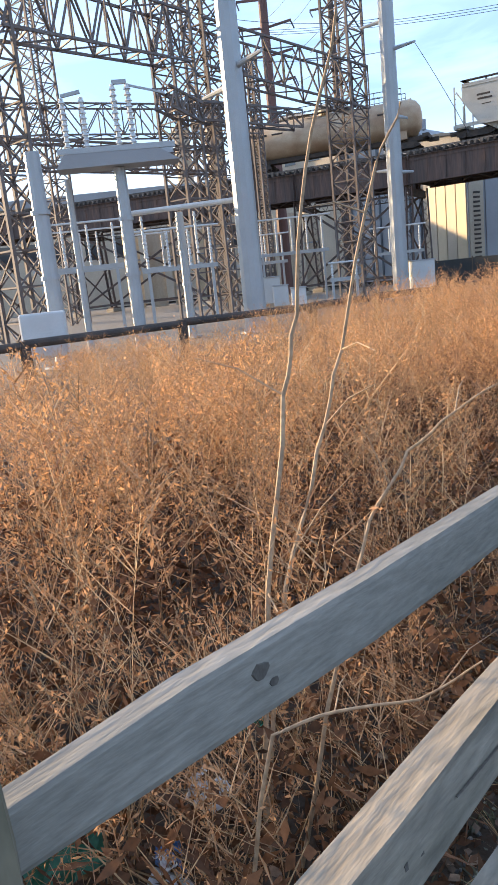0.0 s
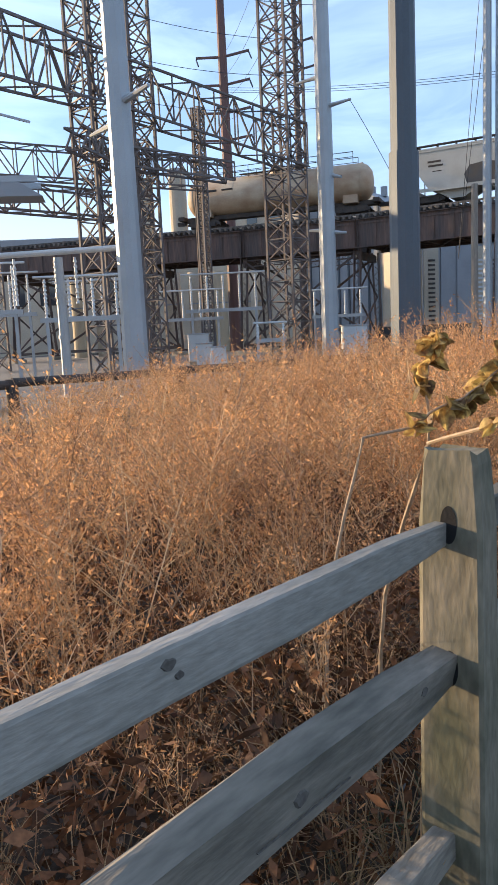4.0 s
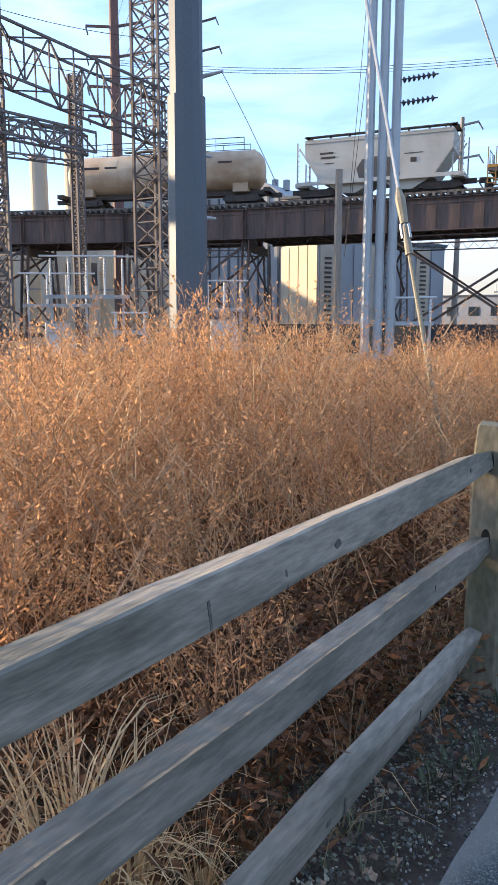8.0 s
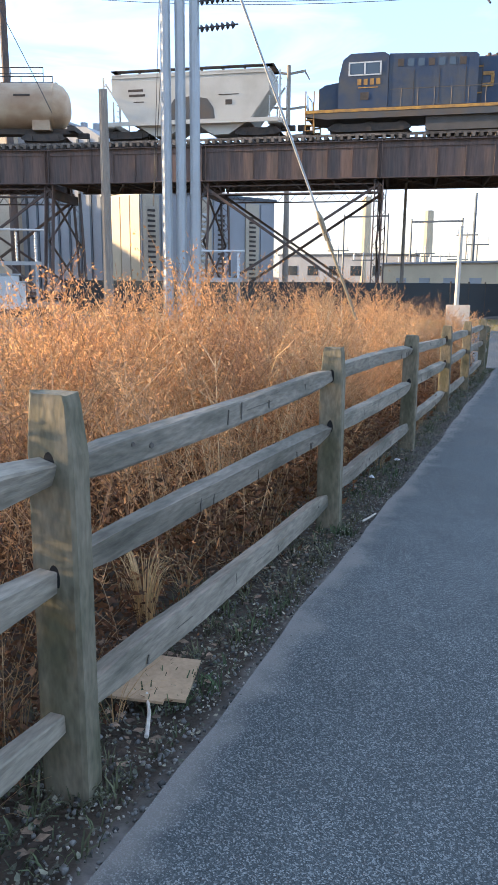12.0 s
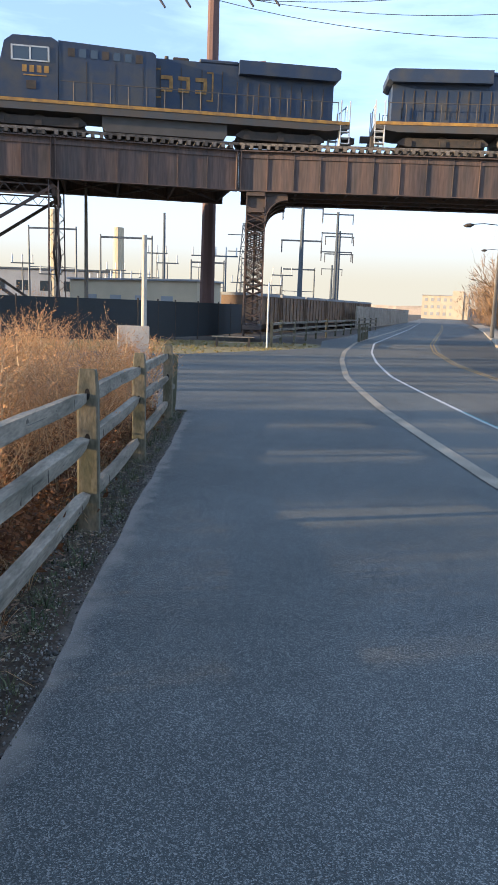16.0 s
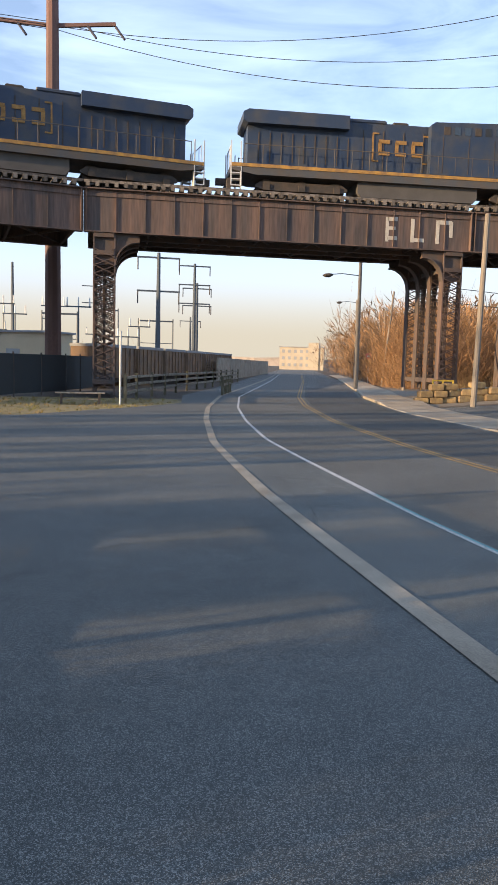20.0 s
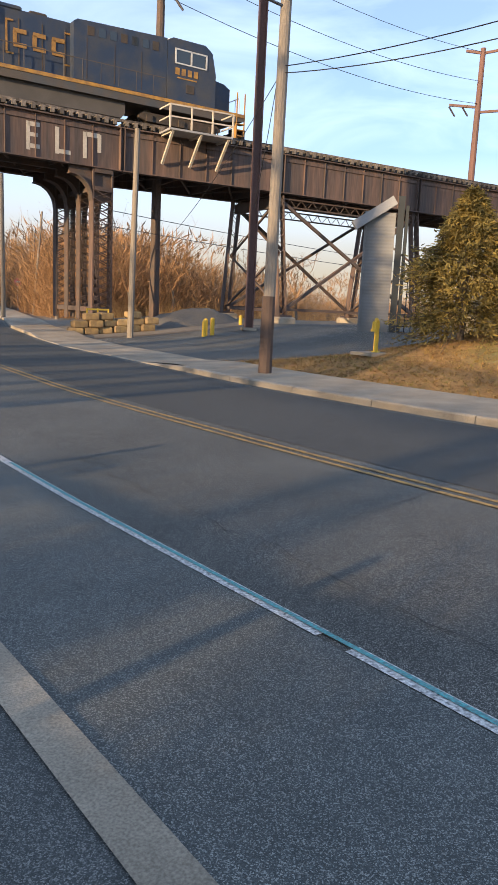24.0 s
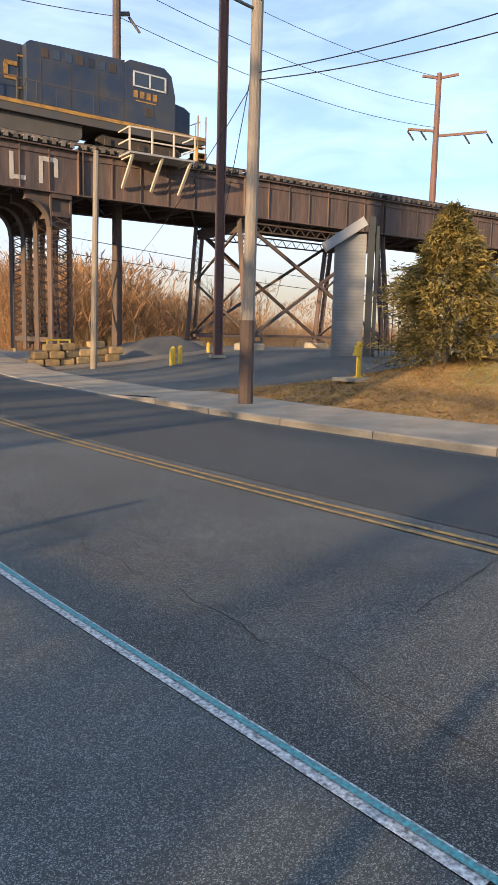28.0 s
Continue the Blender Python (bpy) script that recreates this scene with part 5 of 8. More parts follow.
def field(seed, x0, x1, y0, y1, count, jitter=0.2):
    r = np.random.RandomState(seed)
    c = count // 6
    cx, cy = r.uniform(x0, x1, c), r.uniform(y0, y1, c)
    tall = 1 + np.clip(r.normal(0, jitter, c), -0.45, 0.2)
    x = (cx[:, None] + r.normal(0, 0.13, (c, 6))).ravel()
    y = (cy[:, None] + r.normal(0, 0.13, (c, 6))).ravel()
    tall = np.repeat(tall, 6) * (1 + r.uniform(-0.22, 0.06, c * 6))
    gaps = np.sin(y * 2.3 + 0.8 * np.sin(x * 1.7)) + 0.5 * np.sin(y * 5.1 + x) > -0.35
    keep = (x > yard_edge(y)) & (x < -0.66) & (gaps | (y < 13.5))
    x, y, tall = x[keep], y[keep], tall[keep]
    return np.stack([x, y, land(x, y) - 0.03, tallness(x, y) * tall], -1)


pr = random.Random(11)
RICH = [plant_proto(pr, pr.uniform(0.9, 1.35), 8) for _ in range(14)]
MID = [plant_proto(pr, pr.uniform(0.75, 1.1), 7) for _ in range(10)]
THIN = [plant_proto(pr, pr.uniform(0.45, 0.7), 6) for _ in range(10)]
near = np.concatenate([field(1, -3.4, -0.62, -6.5, 25.8, 4300), field(8, -1.6, -0.62, 12, 25.8, 600)])
sow("dense field of tall dry reddish-brown weeds", RICH, near, 3)
sow("feathery dry weeds in the open field", MID, field(2, -7.0, -3.2, -6, 26.5, 3600), 6)
far = np.concatenate([field(4, -15.5, -6.8, -4, 27.0, 5600), field(6, -10.5, -0.8, 26.2, 30.0, 900)])
sow("dry brown weeds spreading towards the yard", THIN, far, 5)
GRASS = [grass_proto(pr, 0.5, 14, 3) for _ in range(8)]
r0 = np.random.RandomState(9)
gxs, gys = r0.uniform(-1.7, -0.45, 800), r0.uniform(-8, 25.5, 800)
rows = np.stack([gxs, gys, land(gxs, gys) - 0.02, r0.uniform(0.4, 0.95, 800)], -1)
v, q = scatter(GRASS, rows, 7)
solo("dry_grass", quads_mesh("dry_grass", v, q, STRAW), STRAW, "bleached straw grass tangled below the fence rails", "grass", kind="stuff")


def tangle_proto(r):
    """A low heap of dead stems and curled leaves."""
    v, q = [], []
    for _ in range(34):
        p = np.array([r.gauss(0, 0.14), r.gauss(0, 0.14), r.uniform(0, 0.42) ** 1.2])
        d = np.array([r.gauss(0, 1), r.gauss(0, 1), r.gauss(-0.2, 0.7)])
        d = d / np.linalg.norm(d) * r.uniform(0.03, 0.085)
        s = np.cross(d, np.array([r.gauss(0, 1), r.gauss(0, 1), r.gauss(0, 1)]))
        s = s / np.linalg.norm(s) * r.uniform(0.004, 0.017)
        k = len(v)
        v += [p, p + d * 0.5 + s, p + d, p + d * 0.5 - s]
        q.append((k, k + 1, k + 2, k + 3))
    return np.array(v), np.array(q)


TANGLE = [tangle_proto(pr) for _ in range(8)]
gxs, gys = -0.66 - 4.2 * r0.uniform(0, 1, 6400) ** 1.5, r0.uniform(-8, 25.5, 6400)
rows = np.stack([gxs, gys, land(gxs, gys) - 0.02, r0.uniform(0.7, 1.3, 6400) * np.where(gxs > -0.75, 0.6, 1.0)], -1)
gxs, gys = r0.uniform(-0.56, -0.40, 70), np.concatenate([r0.uniform(1.4, 3.4, 45), r0.uniform(5.9, 7.6, 25)])
rows = np.concatenate([rows, np.stack([gxs, gys, land(gxs, gys) - 0.02, r0.uniform(0.6, 1.0, 70)], -1)])
v, q = scatter(TANGLE, rows, 17)
solo("undergrowth", quads_mesh("undergrowth", v, q, DEADLEAF), DEADLEAF, "tangle of dead brown leaves and stems under the weeds", "undergrowth", kind="stuff")


def straw_proto(r, blades):
    """Long grass blades that rise, arch over and droop to curled tips."""
    v, q = [], []
    for _ in range(blades):
        a, L = r.uniform(0, math.tau), r.uniform(0.55, 1.0)
        out = np.array([math.cos(a), math.sin(a) * 1.3, 0])
        side = np.array([-out[1], out[0], 0]) * r.uniform(0.003, 0.0055)
        pos, ang, k = out * r.uniform(0, 0.05), r.uniform(1.2, 1.5), len(v)
        bend = r.uniform(1.9, 3.2) / 36
        for i in range(9):
            v += [pos - side * (1 - i / 9.5), pos + side * (1 - i / 9.5)]
            pos = pos + (out * math.cos(ang) * 0.62 + np.array([0, 0, 1.0]) * math.sin(ang)) * L / 9
            ang -= bend * i
        q += [(k + 2 * i, k + 2 * i + 1, k + 2 * i + 3, k + 2 * i + 2) for i in range(8)]
    return np.array(v), np.array(q)


STRAWS = [straw_proto(pr, 80) for _ in range(4)]
# Brighter than STRAW: sunlight the weeds block is put into this colour.
TUFT = mat("sun_brightened_straw", (0.72, 0.53, 0.28), 0.7, 0, 0.2, 0.8, col2=(0.58, 0.40, 0.19), island=0.35, bump=0, trans=0.35)
for i, (x, y, k) in enumerate(((-0.66, 4.50, 1.0), (-0.68, 4.72, 1.1), (-0.66, 4.95, 0.85), (-0.74, 4.85, 1.0), (-0.68, 4.3, 0.9), (-0.72, 3.55, 0.8), (-0.62, 5.15, 0.45), (-0.75, 10.9, 0.7), (-0.7, 14.2, 0.6))):
    v, q = scatter(STRAWS, np.array([[x, y, lz(x, y) - 0.02, k]]), 30 + i)
    solo("grass_tuft", quads_mesh("grass_tuft", v, q, TUFT), TUFT, "arching tuft of bleached straw grass, coloured as sunlit, behind the rails", "grass", group="straw tufts")


# ---- steel poles and yard ----
def monopole(name, label, x, y, top, r0, r1, material, sleeve=None, arms=(), lean=0.0):
    z = lz(x, y)
    t = thing(name, label, "pole", Matrix.Translation((x, y, z)))
    part("shaft", Mesh().cone((0, 0, -0.2), (lean, 0, top - z), r0, r1, n=12), material, t)
    part("base_flange", Mesh().cone((0, 0, 0), (0, 0, 0.06), r0 * 1.5, n=12), material, t)
    if sleeve:
        part("sleeve", Mesh().cone((0, 0, 0), (0, 0, sleeve - z), r0 * 1.22, r0 * 1.12, n=12), material, t)
    for h, ang, length, rise in arms:
        d = Vector((math.cos(ang), math.sin(ang), 0))
        part("arm", Mesh().cone((0, 0, h - z), d * length + Vector((0, 0, h - z + rise)), 0.13, 0.06, n=8), material, t)
    return t


monopole("steel_pole", "tall pale galvanised steel pole in the weeds", -17.73, 15.9, 24, 0.42, 0.30, STEEL_GREY, arms=((8.5, -0.1, 1.5, 0.18), (8.0, math.pi - 0.1, 1.6, -0.1)))
monopole("steel_pole", "tall pale galvanised steel pole with short arms", -21.26, 32.89, 26, 0.44, 0.36, STEEL_GREY,
         arms=((12.4, 0.0, 1.6, 0.05), (6.3, 0.35, 1.0, -0.1), (6.4, math.pi, 1.1, 0.1), (13.9, math.pi, 1.6, 0.0), (9.2, 0.1, 0.9, -0.3)))
monopole("steel_pole", "massive dark grey steel monopole with a thicker sleeve", -6.81, 13.27, 26, 0.258, 0.228, STEEL_DARK, sleeve=4.73)
for k in range(3):
    monopole("steel_pole", "slim grey steel pole, one of three close together", -15.3 + k * 0.55, 39.2 + k * 0.3, 30, 0.24, 0.20, STEEL_GREY)
ins = thing("insulator_string", "dark ribbed insulator strings reaching off the triple poles", "insulator")
for zz in (12.95, 11.9):
    s = Mesh()
    for k in range(7):
        s.cone((-13.9 + k * 0.24, 39.9, zz), (-13.9 + k * 0.24 + 0.1, 39.9, zz), 0.16, 0.06, n=10)
    s.cone((-14.3, 39.8, zz), (-12.2, 39.9, zz), 0.035, n=6)
    part("insulator", s, INSULATOR, ins)
monopole("wooden_pole", "slender brown wooden pole standing in the weeds", -11.2, 27.5, 6.5, 0.15, 0.12, WOOD_POLE)


def lattice_mast(name, label, x, y, w, top, n, base=None):
    """A square box mast of angle iron."""
    z = lz(x, y) if base is None else base
    t = thing(name, label, "lattice tower", Matrix.Translation((x, y, z)))
    h = top - z
    c = [(-w / 2, -w / 2), (w / 2, -w / 2), (w / 2, w / 2), (-w / 2, w / 2)]
    for a, b in c:
        part("corner_leg", Mesh().beam((a, b, 0), (a, b, h), 0.13), LATTICE, t)
    for k in range(4):
        (ax, ay), (bx, by) = c[k], c[(k + 1) % 4]
        m = Mesh()
        for i in range(n):
            z0, z1 = h * i / n, h * (i + 1) / n
            m.beam((ax, ay, z0), (bx, by, z1), 0.06)
            m.beam((bx, by, z0), (ax, ay, z1), 0.06)
            m.beam((ax, ay, z1), (bx, by, z1), 0.06)
        tagged(part("lacing", m, LATTICE, t), kind="stuff")
    return t


def lattice_beam(name, label, p, q, w, hgt, n):
    p, q = Vector(p), Vector(q)
    t = thing(name, label, "gantry")
    d = (q - p)
    s = d.normalized().cross(Vector((0, 0, 1))).normalized() * (w / 2)
    up = Vector((0, 0, hgt / 2))
    for a in (-1, 1):
        for b in (-1, 1):
            part("chord", Mesh().beam(p + a * s + b * up, q + a * s + b * up, 0.11), LATTICE, t)
    for a in (-1, 1):
        m = Mesh()
        for i in range(n):
            u0, u1 = p + d * (i / n), p + d * ((i + 1) / n)
            e = 1 if i % 2 else -1
            m.beam(u0 + a * s + e * up, u1 + a * s - e * up, 0.075)
            m.beam(u1 + a * s + up, u1 + a * s - up, 0.06)
        tagged(part("web_bars", m, LATTICE, t), kind="stuff")
    m = Mesh()
    for i in range(n):
        u0, u1 = p + d * (i / n), p + d * ((i + 1) / n)
        for b in (-1, 1):
            e = 1 if i % 2 else -1
            m.beam(u0 + e * s + b * up, u1 - e * s + b * up, 0.06)
    tagged(part("flat_bars", m, LATTICE, t), kind="stuff")
    return t


lattice_mast("lattice_mast", "dull grey four-legged lattice mast of the switchyard", -28.5, 24.1, 1.5, 27, 22)
lattice_mast("lattice_mast", "dull grey lattice mast beside its twin", -28.8, 26.9, 1.5, 27, 22)
lattice_mast("lattice_mast", "tall brownish lattice mast carrying the gantry end", -25.65, 35.5, 1.7, 30, 26)
lattice_mast("lattice_mast", "dull grey lattice mast at the near end of the gantry", -23.4, 10.2, 1.3, 24, 20)
lattice_mast("lattice_mast", "distant lattice mast behind the yard", -44.5, 27.5, 1.6, 24, 20)
lattice_mast("lattice_mast", "slim distant lattice mast behind the yard", -37.5, 41.5, 0.55, 17.5, 30)
lattice_beam("gantry_beam", "heavy lattice gantry beam spanning the switchyard", (-23.4, 10.2, 11.5), (-28.6, 24.6, 13.6), 1.6, 2.3, 11)
lattice_beam("gantry_beam", "heavy lattice gantry beam spanning the switchyard", (-28.7, 26.2, 13.6), (-25.25, 36.4, 11.7), 1.6, 2.3, 9)
lattice_beam("gantry_beam", "far lattice gantry beam of the next bay", (-44.5, 27.5, 13.2), (-37.5, 41.5, 12.9), 1.5, 2.0, 12)
lattice_beam("gantry_beam", "far lattice gantry beam of the next bay", (-52.0, 18.0, 13.4), (-44.5, 27.5, 13.2), 1.5, 2.0, 9)
lattice_beam("gantry_beam", "low lattice bus beam behind the switch platform", (-34.0, 14.0, 8.6), (-31.0, 29.5, 8.4), 1.1, 1.3, 12)
lattice_mast("lattice_mast", "slim lattice post under the bus beam", -33.8, 14.6, 0.8, 12, 12)
lattice_mast("lattice_mast", "slim lattice post under the bus beam", -31.0, 29.2, 0.8, 12, 12)
for a, b, z in (((-28.4, 25.4), (-26.4, 31.5), 10.2), ((-26.9, 21.5), (-27.8, 24.6), 10.2)):
    lattice_beam("brace_beam", "short lattice strut between two masts", (*a, z), (*b, z - 0.3), 0.9, 0.9, 6)


def insulator_post(parent, x, y, z0, h, r=0.09):
    n = max(4, int(h / 0.16))
    rows = []
    for k in range(n):
        zz = z0 + h * k / n
        rows += [(r, zz), (r * 0.55, zz + h / n * 0.5), (r * 0.55, zz + h / n * 0.9)]
    m = Mesh().lathe(x, y, rows)
    part("insulator", m, PALE, parent)


def steel_stub(label, x, y, top, r, arms=()):
    z = lz(x, y)
    t = thing("steel_column", label, "column", Matrix.Translation((x, y, z)))
    part("shaft", Mesh().cone((0, 0, -0.2), (0, 0, top - z), r, r * 0.86, n=12), STEEL_GREY, t)
    for zz in (0.42, 0.72):
        part("collar", Mesh().cone((0, 0, (top - z) * zz), (0, 0, (top - z) * zz + 0.12), r * 1.12, n=12), STEEL_GREY, t)
    part("base_plate", Mesh().box((0, 0, 0.02), (r * 3.4, r * 3.4, 0.06)), STEEL_GREY, t)
    return t


steel_stub("pale steel column carrying the switch platform", -18.88, 11.34, 5.3, 0.22)
steel_stub("pale steel column standing alone in the yard", -18.0, 7.55, 5.4, 0.24)
steel_stub("pale steel column under a pipe bus", -20.15, 15.0, 4.1, 0.17)
steel_stub("slim steel column with a round lamp box", -20.65, 10.6, 5.2, 0.12)
sw = thing("switch_platform", "flat pale switch platform with insulator columns", "switchgear", Matrix.Translation((-18.88, 11.34, 5.3)) @ Matrix.Rotation(0.86, 4, "Z"))
part("deck", Mesh().prism([(-1.9, 0.0), (-1.6, 0.42), (1.3, 0.42), (1.9, 0.05)], -0.55, 0.55), GREY_CLAD, sw)
part("deck_beam", Mesh().box((0, -0.5, 0.5), (3.6, 0.12, 0.16)).box((0, 0.5, 0.5), (3.6, 0.12, 0.16)), STEEL_GREY, sw)
for x in (-1.5, -0.9, 0.1, 0.55):
    insulator_post(sw, x, 0, 0.55, 1.9 if x > 0 else 1.6, 0.12)
pieces("switch_blade", Mesh().beam((-1.5, 0, 2.2), (-0.9, 0, 2.3), 0.1).beam((0.1, 0, 2.5), (0.55, 0, 2.5), 0.12).beam((0.55, 0, 2.4), (1.7, 0, 2.1), 0.06), STEEL_GREY, sw)
bus = thing("pipe_bus", "pale horizontal pipe bus on a column", "bus bar")
part("pipe", Mesh().cone((-21.55, 13.5, 4.2), (-18.55, 16.6, 4.35), 0.1, n=10), PALE, bus)
for u in (0.15, 0.45, 0.6):
    insulator_post(bus, -21.55 + 3.0 * u, 13.5 + 3.1 * u, 2.6, 1.5, 0.07)
cabn = thing("control_cabinet", "pale grey control cabinet on a stand", "cabinet", Matrix.Translation((-16.7, 6.2, -0.35)) @ Matrix.Rotation(0.9, 4, "Z"))
part("body", Mesh().bevelled((0, 0, 0.95), (1.15, 0.7, 1.15), 0.04), PALE, cabn)
part("door", Mesh().box((0, -0.36, 0.95), (1.0, 0.03, 1.0)), PALE, cabn)
for x in (-0.45, 0.45):
    part("leg", Mesh().box((x, 0, 0.2), (0.1, 0.5, 0.5)), STEEL_GREY, cabn)
for x, y, s in ((-30.6, 32.8, 1.25), (-20.9, 34.7, 1.3), (-27.6, 30.0, 0.9), (-22.4, 37.2, 1.1), (-24.5, 27.6, 0.8)):
    c = thing("control_cabinet", "pale enamel switchyard cabinet on the gravel", "cabinet", Matrix.Translation((x, y, lz(x, y))) @ Matrix.Rotation(0.7, 4, "Z"))
    part("body", Mesh().bevelled((0, 0, 0.85 * s), (s, 0.7 * s, 1.3 * s), 0.04), PALE, c)
    part("roof", Mesh().box((0, 0, 1.52 * s), (1.1 * s, 0.8 * s, 0.05)), STEEL_GREY, c)
    part("plinth", Mesh().box((0, 0, 0.1 * s), (0.95 * s, 0.65 * s, 0.22 * s)), CONCRETE, c)


def bus_stand(x, y, ang, w, h, n, label):
    t = thing("bus_stand", label, "switchgear", Matrix.Translation((x, y, lz(x, y))) @ Matrix.Rotation(ang, 4, "Z"))
    for s in (-1, 1):
        part("post", Mesh().box((s * w * 0.42, 0, h * 0.3), (0.14, 0.14, h * 0.6)), STEEL_GREY, t)
    part("cross_beam", Mesh().box((0, 0, h * 0.6), (w, 0.22, 0.2)), STEEL_GREY, t)
    for k in range(n):
        insulator_post(t, -w * 0.42 + w * 0.84 * k / max(n - 1, 1), 0, h * 0.62, h * 0.36, 0.09)
    part("bus_tube", Mesh().cone((-w * 0.55, 0, h), (w * 0.55, 0, h), 0.05, n=8), PALE, t)


bus_stand(-29.4, 33.9, 0.66, 4.6, 5.4, 5, "steel stand with upright insulators and a bus tube")
bus_stand(-23.6, 30.8, 0.7, 1.6, 2.3, 2, "low stand with two insulators")
bus_stand(-33.5, 28.0, 0.7, 5.0, 5.2, 5, "steel stand with upright insulators and a bus tube")
bus_stand(-26.0, 20.5, 0.8, 3.6, 4.6, 4, "steel stand with upright insulators and a bus tube")
bus_stand(-30.5, 18.0, 0.8, 4.4, 5.4, 4, "steel stand with upright insulators and a bus tube")
bus_stand(-36.0, 22.5, 0.8, 4.6, 5.6, 5, "steel stand with upright insulators and a bus tube")
bus_stand(-26.5, 42.0, 0.5, 3.6, 4.4, 4, "steel stand with upright insulators and a bus tube")
bus_stand(-34.5, 36.5, 0.6, 4.2, 4.8, 4, "steel stand with upright insulators and a bus tube")
bus_stand(-13.2, 40.1, 0.2, 2.2, 3.2, 2, "pale concrete stand with stacked cross arms")

# dark pipe barrier between yard and weeds
bar = thing("pipe_barrier", "dark pipe barrier rail on stout posts at the yard edge", "barrier")
pts = [(-16.6, 0.5), (-15.7, 4.9), (-14.9, 9.4), (-13.5, 13.6), (-12.9, 16.4), (-11.9, 20.5), (-11.2, 24.5)]
for (x0, y0), (x1, y1) in zip(pts, pts[1:]):
    part("pipe", Mesh().cone((x0, y0, 0.5), (x1, y1, 0.46), 0.11, n=10), UNDER, bar)
for x, y in pts:
    part("post", Mesh().cone((x, y, lz(x, y) - 0.2), (x, y, 0.58), 0.15, 0.14, n=10), UNDER, bar)

# rust-red transmission masts behind the line
def line_mast(x, y, top, r, material, arms, label, base=None):
    z = lz(x, y) if base is None else base
    t = thing("transmission_mast", label, "pylon", Matrix.Translation((x, y, z)))
    part("shaft", Mesh().cone((0, 0, -0.3), (0, 0, top - z), r, r * 0.6, n=10), material, t)
    for h, ang, length, strings in arms:
        d = Vector((math.cos(ang), math.sin(ang), 0))
        arm = part("cross_arm", Mesh().beam((0, 0, h - z), d * length + Vector((0, 0, h - z + 0.25)), 0.16, 0.2), material, t)
        for s in range(strings):
            p = d * length * (1 - 0.45 * s) + Vector((0, 0, h - z + 0.1))
            part("insulator_string", Mesh().cone(p, p + Vector((0.5, -0.3, -0.75)), 0.08, 0.07, n=7), INSULATOR, arm)
    return t


line_mast(-47.5, 56.5, 34, 0.62, RUST_RED, [(h, a, 2.6, 1) for h in (19.5, 22, 24.5, 27) for a in (0.4, 0.4 + math.pi)], "rust-brown transmission mast with short insulator arms")
line_mast(-25.1, 84.8, 22.6, 0.34, WOOD_POLE, [(21.8, 0.2, 1.7, 1), (21.8, 0.2 + math.pi, 1.7, 1), (18.5, 0.3, 1.9, 1), (18.5, 0.3 + math.pi, 2.2, 1), (15.9, 0.3, 2.0, 1), (15.9, 0.3 + math.pi, 2.4, 1)], "slim mast with paired cross arms")
line_mast(-52, 75, 40, 0.5, RUST_DARK, [(31, 0.2, 2.6, 1), (31, 0.2 + math.pi, 2.6, 1), (34, 0.2, 2.2, 1)], "dark transmission mast with cross arms")
line_mast(-1.15, 64, 27, 0.52, RUST_RED, [(20.1, math.pi - 0.15, 3.6, 2), (20.1, -0.15, 3.6, 2), (16.0, math.pi - 0.15, 3.2, 1), (16.0, -0.15, 3.4, 1)], "thick rust-red transmission mast behind the viaduct")
line_mast(24.9, 58.2, 27, 0.30, RUST_DARK, [(17.5, 0.1, 0.8, 1), (19.0, 2.9, 0.9, 1)], "dark rust transmission mast behind the viaduct")
line_mast(58.7, 62.2, 23.3, 0.36, RUST_RED, [(22.9, -0.9, 1.6, 0), (22.9, 2.2, 1.4, 0), (18.2, -0.9, 4.2, 2), (18.6, 2.2, 2.4, 2)], "rust-red mast with a long bracket arm and insulators")
line_mast(-40.4, 44.0, 18.6, 0.16, RUST_DARK, [], "thin dark mast standing at the viaduct")
line_mast(-8.5, 60.6, 8.5, 0.14, WOOD_POLE, [], "grey wooden pole behind the trestle")
red = thing("steel_column", "rust-red H-section steel column beside the viaduct", "column", Matrix.Translation((25.3, 49.6, lz(25.3, 49.6))) @ Matrix.Rotation(-0.5, 4, "Z"))
part("shaft", Mesh().box((-0.17, 0, 13), (0.05, 0.42, 26.4)).box((0.17, 0, 13), (0.05, 0.42, 26.4)).box((0, 0, 13), (0.34, 0.05, 26.4)), RUST_RED, red)
part("base_plate", Mesh().box((0, 0, 0.1), (0.7, 0.7, 0.14)), CONCRETE, red)

# ---- buildings behind the line ----
shed = thing("storage_building", "tall silo house, end coloured sunlit buff, louvred side coloured shaded grey", "building", Matrix.Translation((-34.2, 70.4, -0.6)) @ Matrix.Rotation(-0.52, 4, "Z"))
part("wall", Mesh().box((-3.6, 8.0, 5.0), (7.2, 16, 10.0)), GREY_CLAD, shed)
part("roof", Mesh().prism([(-7.4, 10.0), (-7.4, 10.3), (0.2, 10.3), (0.2, 10.0)], -0.2, 16.2), STEEL_DARK, shed)
# Buff end and mostly grey side put sun and shade into the cladding colours.
for k in range(4):
    part("end_panel", Mesh().box((-0.95 - k * 1.8, -0.06, 4.9), (1.62, 0.12, 9.6)), BEIGE if k % 2 else BUFF, shed)
for k in range(8):
    w = part("side_panel", Mesh().box((0.06, 1.0 + k * 2.0, 4.9), (0.12, 1.72, 9.6)), GREY_CLAD if k % 3 else BEIGE, shed)
    if k in (0, 3, 4, 6):
        lm = Mesh()
        for j in range(16):
            lm.box((0.16, 1.0 + k * 2.0, 1.4 + j * 0.46), (0.06, 0.8, 0.2))
        part("louvre", lm, PALE if k % 2 else UNDER, w)
